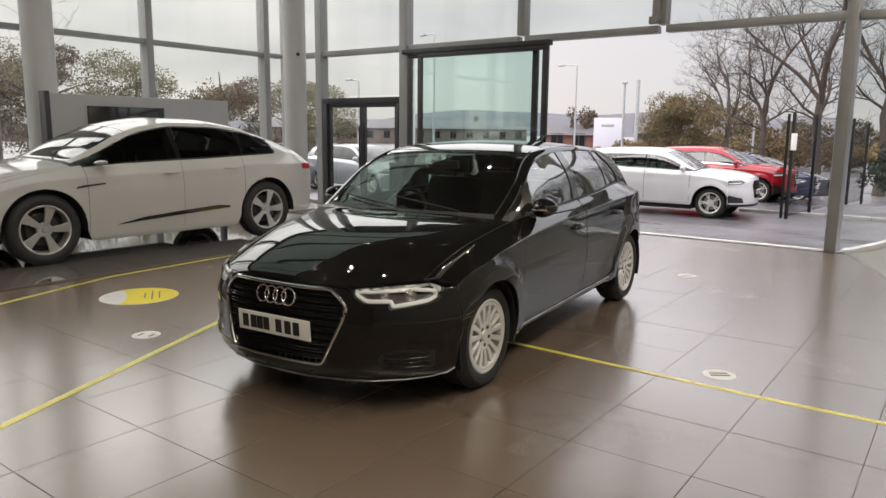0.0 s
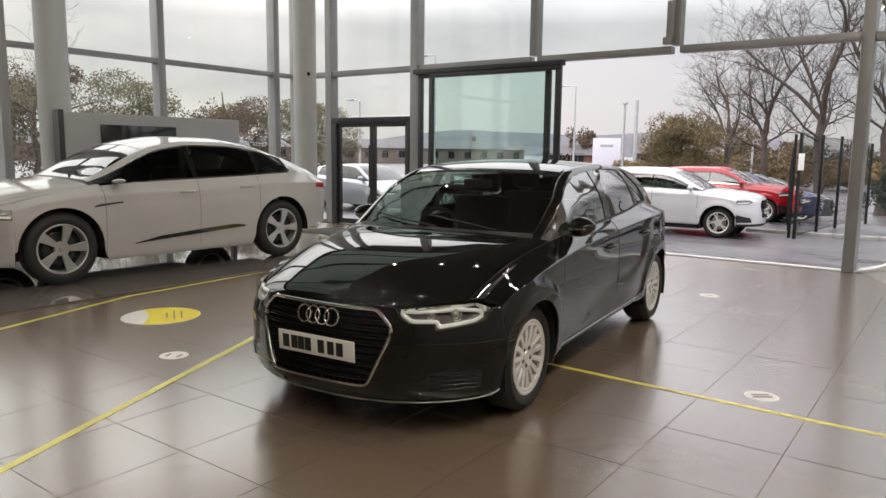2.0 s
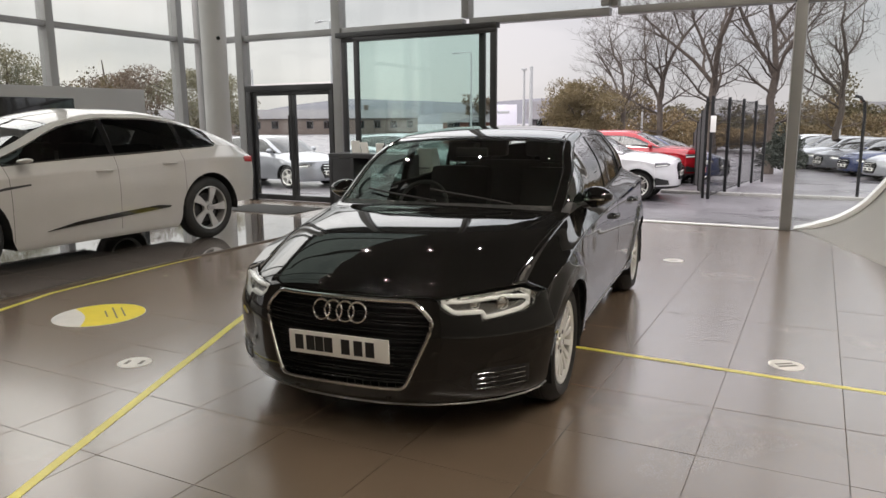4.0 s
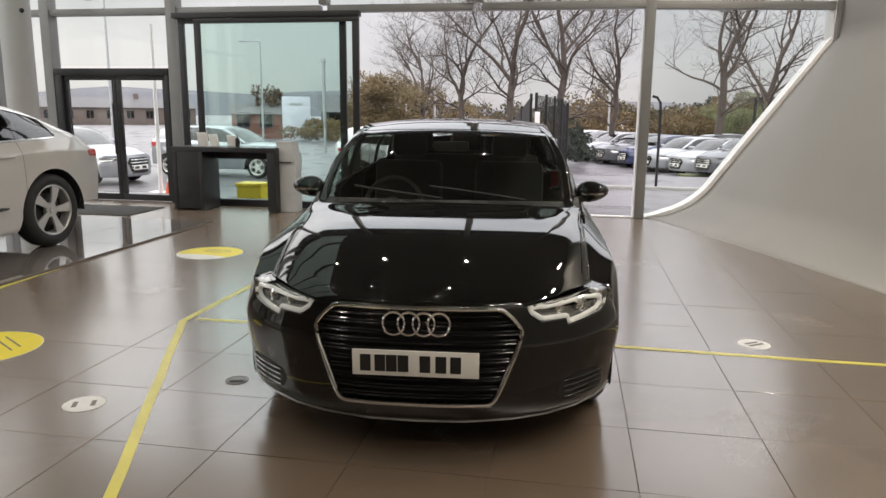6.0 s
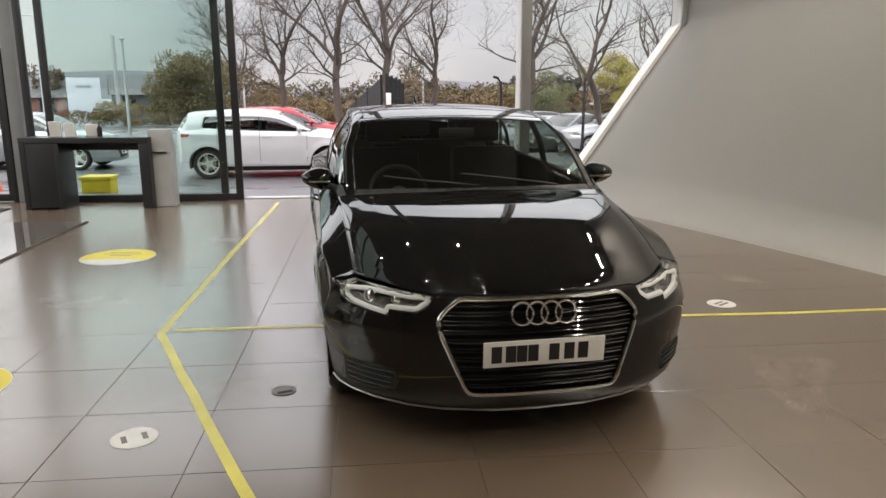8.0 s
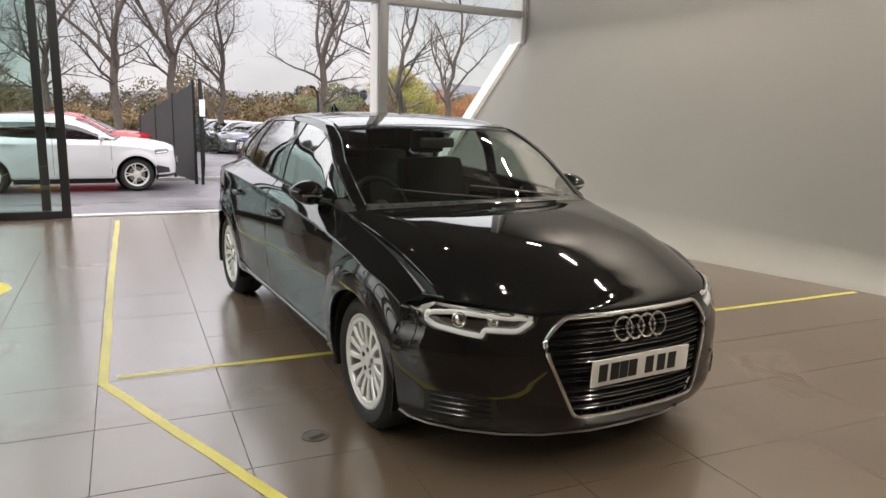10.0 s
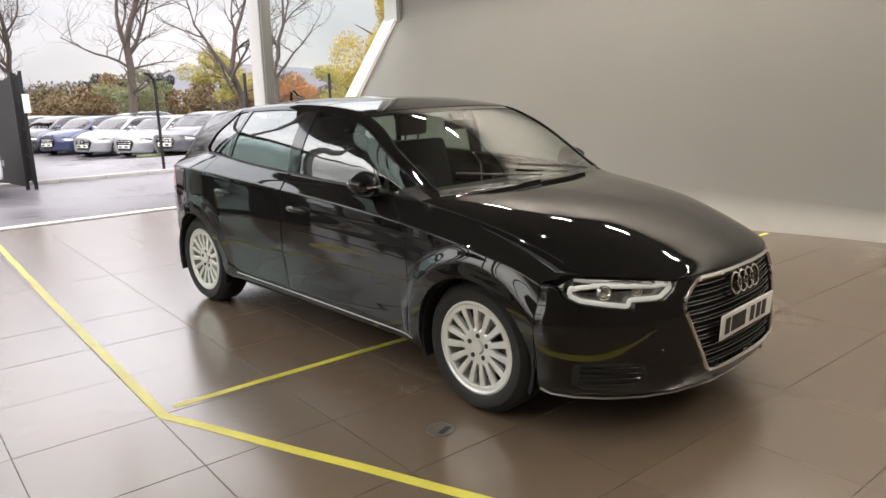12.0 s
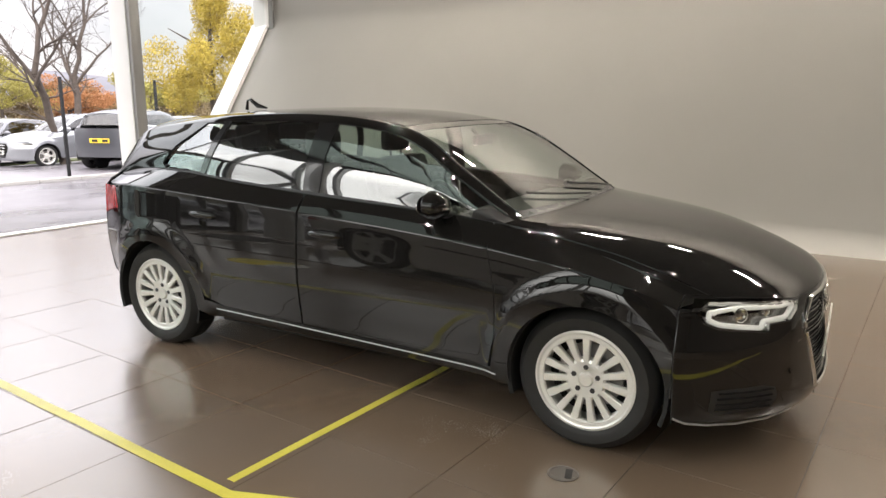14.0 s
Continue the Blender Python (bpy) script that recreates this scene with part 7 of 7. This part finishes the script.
for k in range(4):
    x, y = (screen.matrix_world @ Vector((0, k * 1.7, 0))).xy
    dz = gz(x, y) - GZ
    part("post", boxed(-0.03, 0.03, k * 1.7 - 0.03, k * 1.7 + 0.03, dz, dz + 2.28 - 0.28 * k, 0.004), M_FENCE, screen)
    if k < 3:
        for i in range(17):
            y0 = k * 1.7 + 0.032 + i * 0.0963
            part("board", boxed(-0.008, 0.008, y0, y0 + 0.092, dz + 0.06, dz + 2.2 - 0.165 * y0), M_FENCE, screen)
gp = thing("gate_post", "black steel gate post with a bent top", "post", pose(4.15, 14.95, GZ))
bm = bmesh.new()
sweep(bm, [(0, 0, 0), (0, 0, 1.9), (-0.02, 0, 2.12), (-0.10, 0, 2.24), (-0.22, 0, 2.27)], 0.035, 10)
part("shaft", bm, M_FENCE, gp)
part("foot", boxed(-0.09, 0.09, -0.09, 0.09, 0, 0.015, 0.003), M_FENCE, gp)
for x, y in ((6.3, 14.6), (9.6, 15.6)):
    p2 = thing("gate_post", "black steel fence post by the kerb", "post", pose(x, y, gz(x, y)))
    part("shaft", boxed(-0.03, 0.03, -0.03, 0.03, 0, 2.25, 0.004), M_FENCE, p2)
    part("foot", boxed(-0.09, 0.09, -0.09, 0.09, 0, 0.015, 0.003), M_FENCE, p2)

# dark clipped hedge past the fence
bm = bmesh.new()
rng = random.Random(5)
for k in range(14):
    leaf_cloud(bm, (0.3 + 0.07 * k, 0.7 * k, 0.75 + gz(2.8, 23 + 0.7 * k) - GZ), (0.55, 0.6, 0.8), 1000, 0.09, rng, 8)
solo("hedge", bm, M_HEDGE, "dense dark green clipped hedge along the fence", "hedge", pose(2.5, 23.0, GZ), angle=None)

# kerbs and road lines
bm = bmesh.new()
for k in range(22):
    box(bm, -2.2 + k * 0.92, -2.2 + k * 0.92 + 0.91, 0, 0.14, -0.05, 0.075, 0.01)
solo("kerb", bm, M_KERB, "grey concrete kerb stones across the forecourt", "kerb", HALL @ pose(1.4, 7.7, GZ), kind="structure")
solo("verge", boxed(5.0, 60, 15.2, 15.9, -0.03, 0.09, 0.02), M_GRASS, "strip of rough green grass", "grass", HALL @ pose(0, 0, ground_z(15.6)), kind="structure")

def street_lamp(x, y, h, arm, rz, label):
    ob = thing("street_lamp", label, "street lamp", pose(x, y, gz(x, y), 0, 0, rz), "street lamps")
    bm = bmesh.new()
    tube(bm, (0, 0, 0), (0, 0, h), 0.09, 0.05, 10)
    part("mast", bm, M_STEEL, ob)
    bm = bmesh.new()
    sweep(bm, [(0, 0, h - 0.05), (0.1, 0, h + 0.05), (arm, 0, h + 0.12)], 0.035, 8)
    part("arm", bm, M_STEEL, ob)
    part("lantern", boxed(arm - 0.1, arm + 0.55, -0.13, 0.13, h + 0.06, h + 0.18, 0.04), M_STEEL, ob)


street_lamp(-18.9, 52.4, 7.5, 1.6, 155, "tall grey street lamp beside the road")
street_lamp(-21.2, 34.5, 8.0, 1.2, 150, "tall grey street lamp by the houses")
street_lamp(-25.0, 31.9, 5.2, 0.8, 160, "grey street lamp by the houses")
for x, y, h in ((-14.3, 53.9, 6.3), (-8.7, 55.3, 4.8), (-9.6, 35.5, 4.9), (-7.9, 55.6, 6.1), (7.0, 45.0, 5.0), (-5.0, 50, 5.0)):
    ob = thing("pole", "plain grey steel pole", "pole", pose(x, y, gz(x, y)), "grey poles")
    bm = bmesh.new()
    tube(bm, (0, 0, 0), (0, 0, h), 0.16 if h > 6.2 else 0.08, 0.13 if h > 6.2 else 0.06, 10)
    part("shaft", bm, M_STEEL, ob)
    part("cap", boxed(-0.12, 0.12, -0.12, 0.12, h - 0.02, h + 0.1, 0.02), M_STEEL, ob)


def house(x, y, rz, w, d, h, roof, wall_m, label, nwin=3, storeys=1, chim=True, group="houses"):
    ob = thing("house", label, "house", pose(x, y, gz(x, y), 0, 0, rz), group)
    part("wall", boxed(-w / 2, w / 2, 0, d, 0, h, 0.01), wall_m, ob)
    bm = bmesh.new()
    prism(bm, [(-0.3, 0), (d + 0.3, 0), (d / 2, roof)], w + 0.5, pose(-w / 2 - 0.25, 0, h, 90, 0, 90))
    rf = part("roof", bm, M_SLATE, ob)
    if chim:
        for cx in (-w * 0.32, w * 0.32):
            part("chimney", boxed(cx - 0.35, cx + 0.35, d / 2 - 0.3, d / 2 + 0.3, h + roof * 0.6, h + roof + 0.7, 0.02), wall_m, rf)
    for s in range(storeys):
        for k in range(nwin):
            cx = -w / 2 + w * (k + 0.5) / nwin
            z0 = 0.9 + s * 2.6
            wn_ = part("window", boxed(cx - 0.55, cx + 0.55, -0.05, 0.03, z0, z0 + 1.25, 0.01), M_SLATE, ob)
            for a, b in ((cx - 0.48, cx - 0.03), (cx + 0.03, cx + 0.48)):
                part("pane", boxed(a, b, -0.062, -0.051, z0 + 0.08, z0 + 1.17), M_GLOSSBLACK, wn_)
    return ob


house(-66.0, 94.0, 38, 44, 9, 2.5, 1.5, M_BROWN, "long low brown brick building with a slate roof", 16, 1)
house(-100.0, 62.0, 54, 40, 9, 2.6, 1.6, M_BROWN, "terraced brown brick houses with chimneys", 14, 1)
house(-19.5, 55.0, 18, 5.5, 5, 2.0, 0.9, M_BRICK, "small red brick building with a low roof", 3, 1, False)
house(-13.4, 58.5, 15, 4.5, 6, 2.2, 1.6, M_SLATE, "low dark roofed shed beside the road", 2, 1, False)
house(64.0, 172.0, -20, 14, 8, 3.0, 2.6, M_BRICK, "far red brick house among the trees", 4, 1)
house(30.0, 186.0, -12, 12, 8, 3.0, 2.6, M_BRICK, "far red brick house behind the car park", 4, 1)
sg = thing("totem_sign", "plain pale lilac totem sign beside the road", "sign", pose(-16.4, 53.2, gz(-16.4, 53.2), 0, 0, 15))
part("slab", boxed(-1.1, 1.1, -0.15, 0.15, 0.0, 3.4, 0.03), mat("pale_sign", (0.60, 0.59, 0.66), 0.5, vary=0.04), sg)
part("mark", boxed(-0.5, 0.5, -0.165, -0.152, 2.7, 2.9, 0.004), M_STEEL, sg)

# by the doors: cone on a post base, and a grit bin
cn = thing("traffic_cone", "orange and white traffic cone outside the door", "traffic cone", pose(-6.4, 10.4, -0.26))
part("base", boxed(-0.19, 0.19, -0.19, 0.19, 0.0, 0.04, 0.01), M_RUBBER, cn)
bm = bmesh.new()
lathe(bm, [(0.15, 0.04), (0.105, 0.27)], 24)
part("lower_cone", bm, M_CONE, cn)
bm = bmesh.new()
lathe(bm, [(0.105, 0.27), (0.065, 0.47)], 24)
part("band", bm, M_WHITE, cn, "white reflective band")
bm = bmesh.new()
lathe(bm, [(0.065, 0.47), (0.025, 0.66), (0.0, 0.665)], 24)
part("upper_cone", bm, M_CONE, cn)
fl = thing("flag_pole", "slim white pole on a flat base outside", "pole", pose(-6.75, 10.6, -0.28))
bm = bmesh.new()
tube(bm, (0, 0, 0.03), (0, 0, 3.4), 0.045, 0.03, 12)
part("shaft", bm, M_WHITE, fl)
part("base", boxed(-0.3, 0.3, -0.3, 0.3, 0.0, 0.05, 0.01), M_WHITE, fl)
gb = thing("grit_bin", "bright yellow plastic grit bin outside the doors", "grit bin", pose(-4.35, 9.35, -0.19, 0, 0, -5))
part("body", boxed(-0.24, 0.24, -0.18, 0.18, 0.0, 0.26, 0.03), M_GRIT, gb)
part("lid", boxed(-0.26, 0.26, -0.20, 0.20, 0.262, 0.33, 0.025), M_GRIT, gb)
